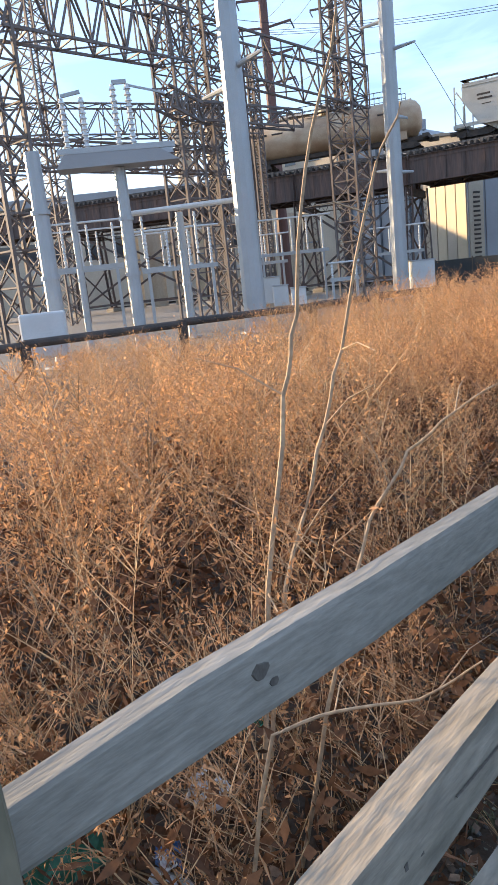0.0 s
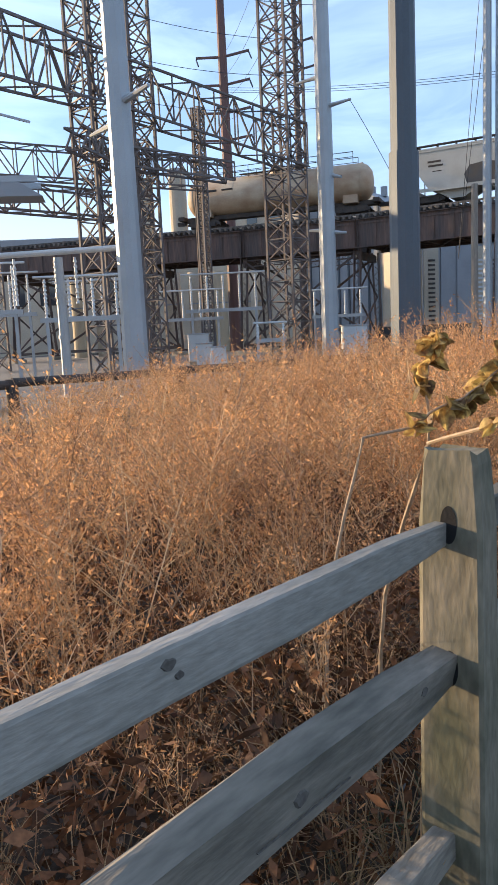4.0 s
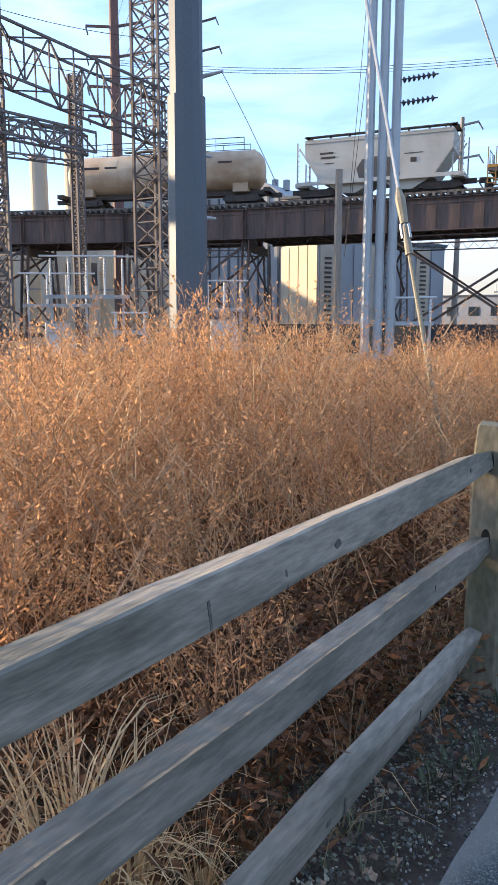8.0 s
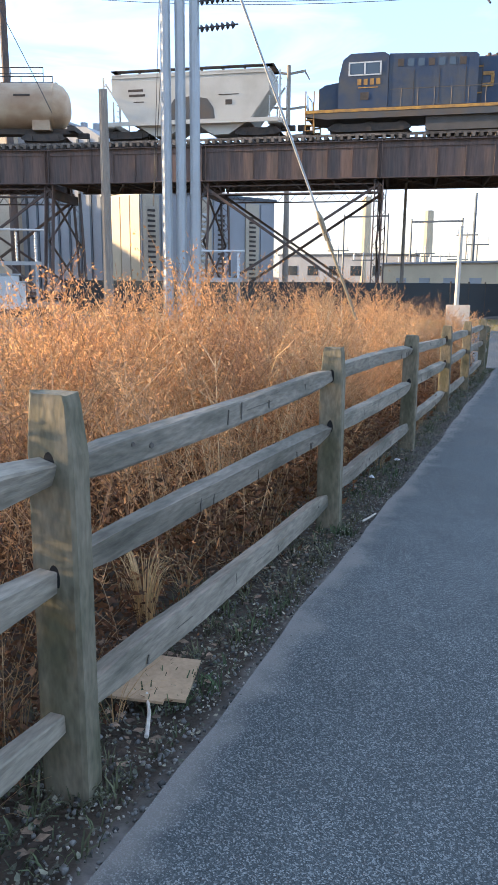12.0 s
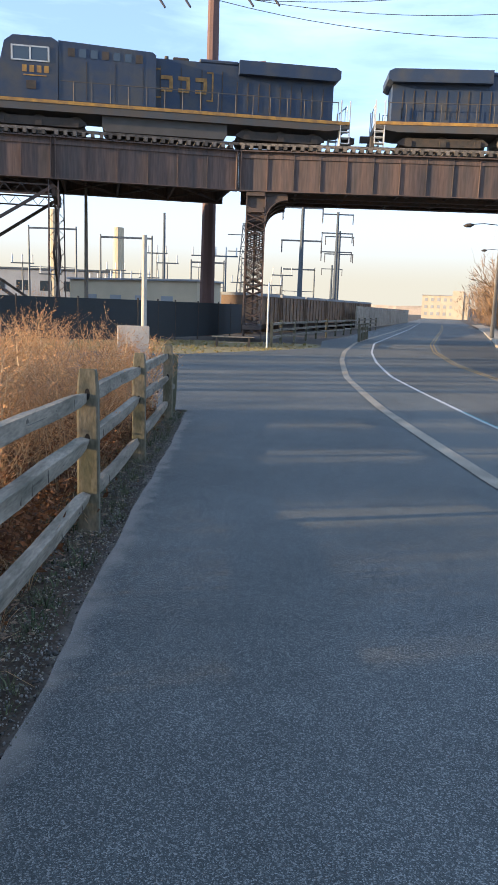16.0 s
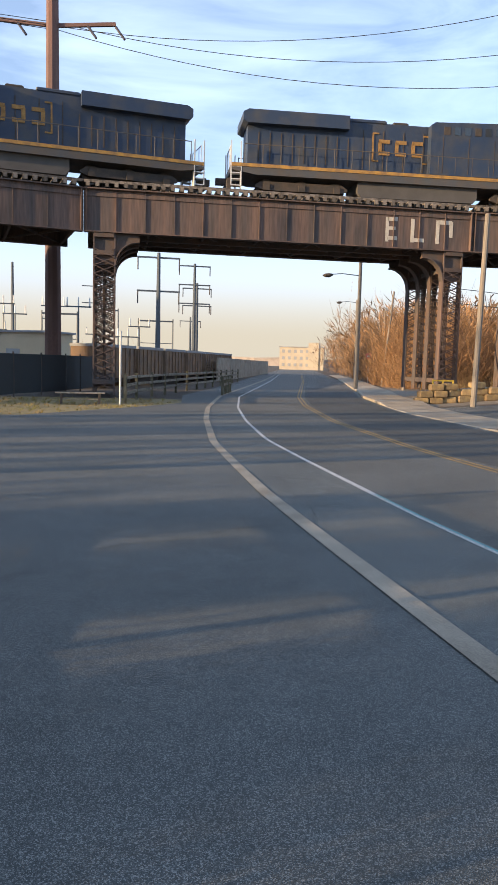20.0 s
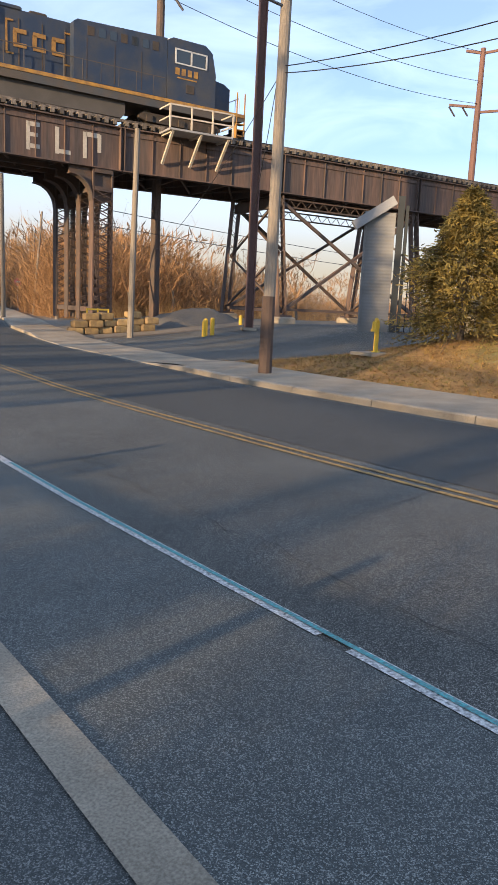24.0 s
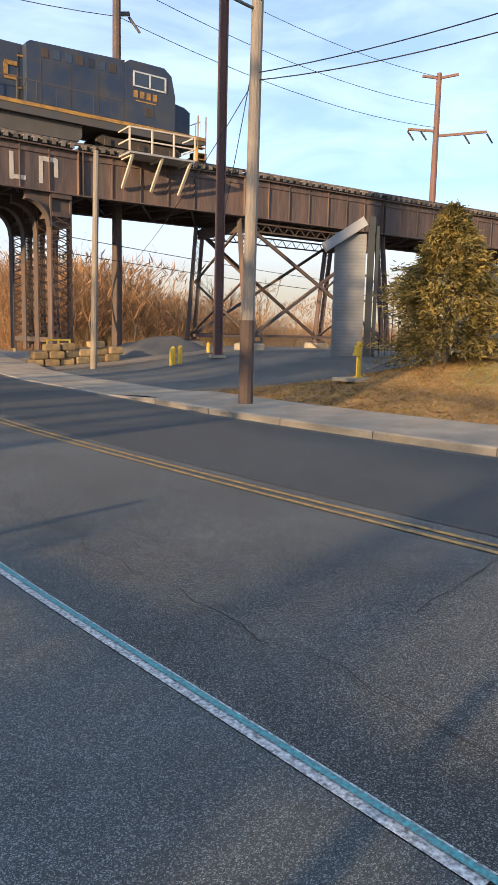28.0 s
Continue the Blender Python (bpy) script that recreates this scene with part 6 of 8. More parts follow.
part("plinth", Mesh().box((-3.6, -0.2, 0.6), (7.2, 0.3, 1.2)).box((0.2, 8, 0.6), (0.3, 16, 1.2)), CONCRETE, shed)
works = thing("plant_works", "stepped dusty plant works rising behind the viaduct", "building", Matrix.Translation((0, 80, -0.6)))
part("main_wall", Mesh().prism([(-73, 0), (-73, 20.2), (-70.5, 21.9), (-62, 22.3), (-56, 20.8), (-56, 0)], 0, 14), BEIGE, works)
part("main_roof", Mesh().prism([(-73.3, 20.2), (-70.6, 22.2), (-62, 22.6), (-55.7, 21.1), (-55.7, 20.8), (-62, 22.3), (-70.5, 21.9), (-73, 20.0)], -0.3, 14.3), GREY_CLAD, works)
part("roof_house", Mesh().box((-58.6, 4, 22.3), (2.4, 5, 1.6)), GREY_CLAD, works)
part("sloping_gallery", Mesh().prism([(-56, 0), (-56, 20.4), (-52.6, 18.6), (-47.0, 18.2), (-44.4, 16.6), (-44.4, 0)], 1.5, 12), GREY_CLAD, works)
part("low_shed", Mesh().prism([(-44.4, 0), (-44.4, 16.0), (-41.5, 15.9), (-37.0, 15.2), (-37.0, 0)], 0.6, 11), BEIGE, works)
part("low_shed_roof", Mesh().prism([(-44.4, 16.0), (-44.4, 16.3), (-41.5, 16.2), (-36.7, 15.5), (-36.7, 15.2), (-41.5, 15.9)], 0.3, 11.3), STEEL_DARK, works)
for k in range(4):
    for j in range(2):
        part("window", Mesh().box((-71.2 + k * 3.9, -0.03, 17.2 - j * 3.4), (1.7, 0.12, 1.9)), GLASS, works)
for k in range(8):
    part("wall_rib", Mesh().box((-55.2 + k * 1.42, 1.42, 8.5), (0.22, 0.16, 17.0)), STEEL_DARK, works)
for k in range(3):
    part("roof_vent", Mesh().cone((-49.5 + k * 1.6, 5, 17.8), (-49.5 + k * 1.6, 5, 19.4 - k * 0.2), 0.42, n=10), GREY_CLAD, works)
for k in range(9):
    x, y = -64.0 + k * 1.75, 50.6 + k * 1.78
    s = thing("silo", "sunlit buff cylindrical silo behind the viaduct", "silo", Matrix.Translation((x, y, -0.6)), group="row of silos")
    part("drum", Mesh().cone((0, 0, 0), (0, 0, 8.6), 0.85, n=18), BEIGE if k % 3 else BUFF, s, smooth=False)
    part("ring", Mesh().cone((0, 0, 5.2), (0, 0, 5.35), 0.89, n=18), GREY_CLAD, s)
for x, y, top, r in ((-79.5, 76.2, 24.0, 1.2), (-76.3, 79.5, 25.3, 1.3)):
    c = thing("chimney", "short pale chimney of the plant", "chimney", Matrix.Translation((x, y, -0.6)))
    part("flue", Mesh().cone((0, 0, 0), (0, 0, top), r, r * 0.94, n=16), BEIGE, c)
    part("rim", Mesh().cone((0, 0, top - 0.5), (0, 0, top), r * 1.05, n=16), GREY_CLAD, c)
plant = thing("plant_building", "long low plant hall far behind the yard", "building", Matrix.Translation((-92, 72, -0.6)) @ Matrix.Rotation(0.75, 4, "Z"))
part("wall", Mesh().box((0, 0, 7.5), (56, 14, 15)), BEIGE, plant)
part("roof", Mesh().prism([(-28.4, 15), (-28, 16.2), (28, 16.2), (28.4, 15)], -7.3, 7.3), GREY_CLAD, plant)
for k in range(12):
    part("window", Mesh().box((-24 + k * 4.3, -7.03, 8.5), (2.2, 0.1, 3.0)), GLASS, plant)
yard_hall = thing("yard_hall", "low buff yard building with pale roof line", "building", Matrix.Translation((-9.5, 99, -0.7)) @ Matrix.Rotation(-0.5, 4, "Z"))
part("wall", Mesh().box((0, 0, 2.1), (17, 5, 4.4)), BUFF, yard_hall)
part("roof", Mesh().box((0, 0, 4.4), (17.5, 5.5, 0.2)), GREY_CLAD, yard_hall)
for k in range(4):
    part("door", Mesh().box((-5.4 + k * 3.4, -2.52, 1.5), (1.5, 0.06, 2.4)), GREY_CLAD, yard_hall)
for x, y, w, h, label in ((-40, 175, 30, 8, "distant grey shed"), (-4, 260, 40, 6, "distant pale warehouse"), (-120, 240, 60, 14, "distant plant block")):
    b = thing("far_building", label + " on the horizon", "building", Matrix.Translation((x, y, -0.8)))
    part("wall", Mesh().box((0, 0, h / 2), (w, w * 0.4, h)), BEIGE if "buff" in label else GREY_CLAD, b)
    part("roof", Mesh().box((0, 0, h + 0.15), (w + 0.6, w * 0.4 + 0.6, 0.3)), STEEL_DARK, b)
    for k in range(6):
        part("window", Mesh().box((-w * 0.4 + k * w * 0.16, -w * 0.2 - 0.03, h * 0.6), (w * 0.08, 0.1, h * 0.25)), GLASS, b)
far_block = thing("far_building", "sunlit buff block of flats beyond the road bend", "building", Matrix.Translation((81.5, 300, -0.8)) @ Matrix.Rotation(-0.35, 4, "Z"))
part("wall", Mesh().box((0, 0, 4.3), (17, 9, 8.6)), BEIGE, far_block)
part("stair_tower", Mesh().box((4.6, -0.4, 5.2), (4.0, 9, 10.4)), BEIGE, far_block)
part("roof", Mesh().box((0, 0, 8.75), (17.5, 9.5, 0.3)), GREY_CLAD, far_block)
for k in range(5):
    for j in range(3):
        part("window", Mesh().box((-7.0 + k * 2.3, -4.53, 1.9 + j * 2.6), (1.1, 0.1, 1.2)), GREY_CLAD, far_block)
steel_rng = random.Random(31)
for k in range(16):
    x, y = -26 + k * 2.25 + steel_rng.uniform(-0.8, 0.8), steel_rng.uniform(108, 150)
    h = steel_rng.uniform(5.5, 10.0)
    p = thing("bus_support", "thin galvanised bus support of the far switchyard", "switchgear", Matrix.Translation((x, y, -0.9)), group="far bus supports")
    part("post", Mesh().cone((0, 0, 0), (0, 0, h), 0.13, 0.09, n=6), STEEL_DARK, p)
    part("cross_arm", Mesh().beam((-1.5, 0, h - 0.6), (1.5, 0, h - 0.6), 0.16), STEEL_DARK, p)
    for a in (-1.3, 0.0, 1.3):
        part("insulator", Mesh().cone((a, 0, h - 0.5), (a, 0, h + 0.5), 0.11, 0.07, n=6), PALE, p)
for x, y, top in ((-22.3, 165, 16.4), (-36, 170, 20)):
    c = thing("smoke_stack", "slender buff smoke stack on the horizon", "chimney", Matrix.Translation((x, y, -0.8)))
    part("flue", Mesh().cone((0, 0, 0), (0, 0, top), 1.2, 1.0, n=12), BUFF, c)
for x0, x1, y, h in ((-18.0, -10.9, 120, 10.4), (-30, -23, 128, 12), (-6, -1, 130, 8), (9, 15, 150, 8.5), (2, 6, 165, 11)):
    p = thing("portal_frame", "thin steel portal frame of the far switchyard", "gantry")
    for x in (x0, x1):
        part("post", Mesh().cone((x, y, -0.9), (x, y, h), 0.18, 0.12, n=6), STEEL_DARK, p)
    part("beam", Mesh().beam((x0, y, h - 0.4), (x1, y, h - 0.4), 0.25), STEEL_DARK, p)
    part("lower_beam", Mesh().beam((x0, y, h * 0.5), (x1, y, h * 0.5), 0.12), STEEL_DARK, p)
for x, y, top, arms in ((9.0, 110, 14.2, (13.6, 9.6)), (17.4, 140, 17.0, (16.6, 13.6, 10.6)), (19.2, 150, 15, (14, 11)), (21.6, 170, 12, ()), (-4, 135, 13, ()), (24.5, 200, 12, (11,)), (-12, 150, 17, ())):
    p = thing("steel_pylon", "slender dark pylon pole with crossbars", "pylon", Matrix.Translation((x, y, -0.8)))
    part("shaft", Mesh().cone((0, 0, 0), (0, 0, top + 0.8), 0.36, 0.2, n=8), STEEL_DARK, p)
    for a in arms:
        part("cross_arm", Mesh().beam((-2.6, 0, a + 0.8), (2.6, 0, a + 0.8), 0.16, 0.2), STEEL_DARK, p)
        for s in (-2.5, 2.5):
            part("insulator_string", Mesh().cone((s, 0, a + 0.7), (s, 0, a - 0.7), 0.09, n=6), INSULATOR, p)
pyl = thing("lattice_pylon", "far tapering lattice transmission pylon", "pylon", Matrix.Translation((2.5, 190, -0.8)))
lm = Mesh()
for i in range(8):
    w0, w1, z0, z1 = 3.4 * (1 - i / 9), 3.4 * (1 - (i + 1) / 9), i * 2.6, i * 2.6 + 2.6
    for s in (-1, 1):
        lm.beam((s * w0 / 2, 0, z0), (s * w1 / 2, 0, z1), 0.22)
        lm.beam((s * w0 / 2, 0, z0), (-s * w1 / 2, 0, z1), 0.12)
    lm.beam((-w1 / 2, 0, z1), (w1 / 2, 0, z1), 0.12)
part("lattice_body", lm, STEEL_DARK, pyl)
for z in (14.5, 18.2):
    part("cross_arm", Mesh().beam((-3.6, 0, z), (3.6, 0, z), 0.2), STEEL_DARK, pyl)

# ---- beyond the underpass ----
scr = thing("screen_fence", "black mesh screen fence with posts along the rail yard", "fence")
sp = [(-26, 46.5), (-15, 47.5), (-4.0, 50.2), (-2.6, 55.5), (-0.3, 60.5), (1.2, 66)]
for (x0, y0), (x1, y1) in zip(sp, sp[1:]):
    n = max(1, round(math.hypot(x1 - x0, y1 - y0) / 2.8))
    for k in range(n):
        a, b = (x0 + (x1 - x0) * k / n, y0 + (y1 - y0) * k / n), (x0 + (x1 - x0) * (k + 1) / n, y0 + (y1 - y0) * (k + 1) / n)
        part("screen", Mesh().beam((*a, 0.35), (*b, 0.35), 0.04, 1.95), DARK_FENCE, scr)
        part("post", Mesh().cone((*a, -0.8), (*a, 1.42), 0.045, n=8), UNDER, scr)
bench = thing("bench", "grey wooden backless bench on the grass verge", "bench", Matrix.Translation((0.65, 50.6, lz(0.65, 50.6))) @ Matrix.Rotation(0.05, 4, "Z"))
for k in range(3):
    part("seat_plank", Mesh().bevelled((0, -0.16 + k * 0.16, 0.47), (2.1, 0.14, 0.05), 0.012), WOOD_GREY, bench)
for s in (-0.8, 0.8):
    part("leg", Mesh().box((s, 0, 0.23), (0.1, 0.42, 0.46)), UNDER, bench)
part("low_plank", Mesh().box((0, -0.1, 0.2), (1.7, 0.12, 0.04)), WOOD_GREY, bench)
for x, y, h in ((2.35, 50.6, 3.2),):
    solo("sign_post", Mesh().cone((x, y, -0.8), (x, y, h - 0.8), 0.045, n=8), PALE, "pale metal post beside the bench", "post")
f2 = thing("post_and_rail_fence", "weathered post-and-rail fence curving along the path", "fence")
line = [(2.6, 51.5), (3.3, 55), (4.3, 58), (5.3, 61.2), (6.3, 64.4), (7.4, 67.6), (8.5, 70.8), (9.6, 74), (10.7, 77.3), (11.9, 80.6), (13.0, 84), (14.2, 87.5), (15.4, 91)]
for x, y in line:
    part("post", Mesh().box((x, y, -0.15), (0.14, 0.14, 1.35)), WOOD_POST, f2)
for (x0, y0), (x1, y1) in zip(line, line[1:]):
    for z in (0.35, 0.0, -0.35):
        part("rail", Mesh().beam((x0, y0, z), (x1, y1, z), 0.09, 0.13), WOOD_GREY, f2)
f3 = thing("road_barrier", "short post-and-rail barrier at the road edge", "fence")
for k in range(4):
    part("post", Mesh().box((8.6 + k * 0.45, 60.6 + k * 1.6, -0.25), (0.14, 0.14, 1.2)), WOOD_POST, f3)
for z in (0.2, -0.15):
    part("rail", Mesh().beam((8.6, 60.6, z), (9.95, 65.4, z), 0.08, 0.13), WOOD_GREY, f3)
for k in range(6):
    x, y = 2.0 + k * 2.6, 71.5 + k * 6.2
    c = thing("boxcar", "brown weathered boxcar standing in the yard", "railway wagon", Matrix.Translation((x, y, -0.75)) @ Matrix.Rotation(1.17, 4, "Z"), group="parked boxcars")
    part("body", Mesh().box((0, 0, 1.7), (6.0, 2.4, 2.1)), TRAILER, c)
    part("roof", Mesh().prism([(-3.05, 2.75), (-3.05, 2.95), (3.05, 2.95), (3.05, 2.75)], -1.25, 1.25), GREY_CLAD, c)
    for s in range(7):
        part("rib", Mesh().box((-2.8 + s * 0.93, -1.23, 1.7), (0.1, 0.08, 2.0)), TRAILER, c)
    part("frame", Mesh().box((0, 0, 0.5), (5.6, 1.8, 0.35)), UNDER, c)
    for s in (-1.9, 1.9):
        part("wheel", Mesh().cone((s, -0.9, 0.38), (s, 0.9, 0.38), 0.38, n=12), UNDER, c)
wall = thing("boundary_wall", "pale concrete boundary wall beside the far road", "wall")
for k in range(14):
    x, y = 13.5 + k * 1.55, 92 + k * 5.0
    part("wall_panel", Mesh().beam((x, y, 0.45), (x + 1.5, y + 4.9, 0.45), 0.2, 2.4), CONCRETE, wall)


# ---- right-hand side of the road ----
def lamp_post(x, y, top, r, arm_to, label, wrap=None, lean=(0, 0)):
    z = lz(x, y)
    t = thing("street_lamp", label, "street lamp", Matrix.Translation((x, y, z)))
    part("pole", Mesh().cone((0, 0, -0.3), (lean[0], lean[1], top - z), r, r * 0.78, n=12), WOOD_POLE, t)
    if wrap:
        part("pole_wrap", Mesh().cone((0, 0, 0), (0, 0, wrap - z), r * 1.12, r * 1.08, n=12), POLE_BAND, t)
    ax, ay, az = (arm_to[0] - x, arm_to[1] - y, arm_to[2] - z)
    part("arm", Mesh().tube([(lean[0] * 0.8, 0, az + 0.1), (ax * 0.5, ay * 0.5, az + 0.2), (ax * 0.9, ay, az + 0.08)], 0.035, n=7), STEEL_DARK, t)
    d = 1 if ax > 0 else -1
    hd = part("lamp_head", Mesh().cone((ax * 0.78, ay, az + 0.08), (ax * 0.87, ay, az + 0.03), 0.07, 0.17, n=12).cone((ax * 0.87, ay, az + 0.03), (ax * 0.98, ay, az), 0.17, 0.15, n=12).cone((ax * 0.98, ay, az), (ax * 1.06, ay, az - 0.01), 0.15, 0.04, n=12), UNDER, t)
    part("lens", Mesh().cone((ax * 0.95, ay, az - 0.02), (ax * 0.95, ay, az - 0.14), 0.12, 0.05, n=10), PALE, hd)
    return t


lamp_post(14.3, 34.6, 12.5, 0.155, (11.45, 34.6, 7.84), "grey wooden street lamp pole with brown wrapped foot", wrap=1.3, lean=(0.12, 0))
lamp_post(21.7, 74, 9.3, 0.17, (18.8, 74, 8.1), "dark wooden street lamp pole past the underpass")
lamp_post(37.4, 118, 10.4, 0.16, (34.6, 118, 9.9), "distant street lamp pole")


def plain_pole(x, y, top, r, label, lean=0.0, material=WOOD_POLE, bars=()):
    z = lz(x, y)
    t = thing("utility_pole", label, "utility pole", Matrix.Translation((x, y, z)))
    part("pole", Mesh().cone((0, 0, -0.3), (lean, 0, top - z), r, r * 0.8, n=10), material, t)
    for b in bars:
        part("cross_arm", Mesh().box((lean * b / top, 0, b - z), (1.6, 0.1, 0.12)), material, t)
    return t


plain_pole(19.2, 50.6, 8.45, 0.15, "pale bare pole leaning beside the portal foot", lean=0.2)
plain_pole(27.5, 78, 9.3, 0.15, "dark utility pole beside the brush")
plain_pole(29.5, 88, 8.6, 0.12, "thin leaning utility pole in the brush", lean=0.9)
plain_pole(36, 104, 8.0, 0.12, "thin utility pole in the brush")
plain_pole(45, 128, 9.5, 0.14, "distant wooden utility pole past the bend", bars=(9.0,))
plain_pole(-3.0, 44.2, 3.85, 0.12, "pale sawn timber post by the apron", material=SIGN_WHITE)
sg = thing("sign_board", "blank weathered plywood board on the fence end", "board", Matrix.Translation((-1.0, 25.75, lz(-1.0, 25.75))) @ Matrix.Rotation(0.1, 4, "Z"))
part("board", Mesh().bevelled((0, 0, 1.17), (0.52, 0.05, 0.6), 0.01), SIGN_WHITE, sg)
part("stake", Mesh().box((0, 0.05, 0.4), (0.08, 0.05, 1.2)), WOOD_GREY, sg)
st = thing("stop_sign", "red octagonal road sign on a post", "road sign", Matrix.Translation((32.2, 98.9, -0.78)))
part("plate", Mesh().cone((0, 0, 3.1), (0, 0.03, 3.1), 0.42, n=8), PINK, st)
part("post", Mesh().cone((0, 0.05, 0), (0, 0.05, 3.4), 0.04, n=8), STEEL_GREY, st)
part("lettering_bar", Mesh().box((0, -0.01, 3.1), (0.5, 0.01, 0.16)), PALE, st)

for x, y, h in ((22.15, 48.9, 0.78), (22.5, 49.3, 0.82), (22.75, 49.1, 0.85), (27.5, 53.2, 0.5)):
    b = thing("bollard", "yellow painted steel bollard at the driveway", "bollard", Matrix.Translation((x, y, lz(x, y))), group="yellow bollards")
    part("tube", Mesh().cone((0, 0, -0.2), (0, 0, h - 0.06), 0.1, n=12), YELLOW, b)
    part("cap", Mesh().cone((0, 0, h - 0.06), (0, 0, h), 0.1, 0.05, n=12), YELLOW, b)
yr = thing("yellow_railing", "short yellow pipe railing by the blocks", "railing", Matrix.Translation((19.9, 55.3, lz(20, 55))))
for s in (-0.6, 0.0, 0.6):
    part("post", Mesh().cone((s, 0, 0), (s, 0, 1.2), 0.05, n=8), YELLOW, yr)
part("rail", Mesh().beam((-0.6, 0, 1.15), (0.6, 0, 1.15), 0.08).beam((-0.6, 0, 0.75), (0.6, 0, 0.75), 0.06), YELLOW, yr)
hy = thing("fire_hydrant", "yellow standpipe hydrant on a concrete pad", "hydrant", Matrix.Translation((20.0, 36.15, lz(20.0, 36.15))))
part("pad", Mesh().box((-0.1, 0, 0.0), (1.1, 0.9, 0.1)), CONCRETE, hy)
part("standpipe", Mesh().cone((0, 0, 0), (0, 0, 0.85), 0.075, n=12).cone((0, 0, 0.0), (0, 0, 0.08), 0.14, n=12), YELLOW, hy)
part("outlet", Mesh().tube([(0, 0, 0.8), (0, 0, 0.98), (-0.1, -0.05, 1.05), (-0.2, -0.08, 0.98), (-0.22, -0.08, 0.78)], 0.075, n=10), YELLOW, hy)
part("cap", Mesh().cone((-0.22, -0.08, 0.78), (-0.22, -0.08, 0.70), 0.1, n=10), YELLOW, hy)

gp = thing("corrugated_gate", "tall corrugated steel gate leaf with a tilted cap board", "gate", Matrix.Translation((29.1, 44.7, lz(29.1, 44.7))) @ Matrix.Rotation(-0.83, 4, "Z"))
cm = Mesh()
n = 72
for i in range(n + 1):
    z = 5.5 * i / n
    dy = 0.003 if i % 2 else -0.003
    cm.v += [(-0.72, dy, z), (0.6, dy, z), (-0.72, dy + 0.05, z), (0.6, dy + 0.05, z)]
for i in range(n):
    a, b = i * 4, i * 4 + 4
    cm.f += [(a, a + 1, b + 1, b), (a + 3, a + 2, b + 2, b + 3), (a + 2, a, b, b + 2), (a + 1, a + 3, b + 3, b + 1)]
part("corrugated_sheet", cm, CORRUGATED, gp)
part("edge_post", Mesh().box((-0.77, 0, 2.75), (0.1, 0.16, 5.6)), CORRUGATED, gp)
part("main_post", Mesh().box((0.82, 0.1, 3.1), (0.3, 0.34, 6.3)).box((1.1, 0.15, 2.9), (0.16, 0.2, 5.9)), DARK_FENCE, gp)
part("cap_board", Mesh().beam((-1.3, -0.2, 4.85), (0.5, 0.0, 6.05), 0.5, 0.42), GREY_CLAD, gp)
ig = thing("iron_railing", "black iron railing fence behind the cedar", "railing")
for k in range(14):
    part("bar", Mesh().cone((30.4 + k * 0.22, 44.4 - k * 0.2, 0.0), (30.4 + k * 0.22, 44.4 - k * 0.2, 3.1), 0.025, n=5), DARK_FENCE, ig)
for z in (0.4, 2.6, 3.05):
    part("rail", Mesh().beam((30.3, 44.5, z), (33.4, 41.7, z), 0.05), DARK_FENCE, ig)
sf = thing("stockade_fence", "tall pale wooden stockade fence on the bank", "fence")
for k in range(62):
    u = k / 61
    x, y = 27.6 + 1.4 * u, 38.6 - 9.0 * u
    h = 3.0 + 0.05 * math.sin(k * 2.7)
    bd = Mesh().add([(-0.07, 0, 0), (0.07, 0, 0), (0.07, 0, h - 0.06), (0, 0, h), (-0.07, 0, h - 0.06), (-0.07, 0.025, 0), (0.07, 0.025, 0), (0.07, 0.025, h - 0.06), (0, 0.025, h), (-0.07, 0.025, h - 0.06)],
                    [(0, 1, 2, 3, 4), (9, 8, 7, 6, 5), (0, 5, 6, 1), (1, 6, 7, 2), (2, 7, 8, 3), (3, 8, 9, 4), (4, 9, 5, 0)])
    part("board", bd, STOCKADE, sf, at=Matrix.Translation((x, y, lz(x, y) - 0.1)) @ Matrix.Rotation(-1.416, 4, "Z"))
for z in (0.6, 2.3):
    part("rail", Mesh().beam((27.7, 38.6, lz(27.7, 38.6) + z), (29.1, 29.6, lz(29, 29.6) + z), 0.06, 0.1), STOCKADE, sf)


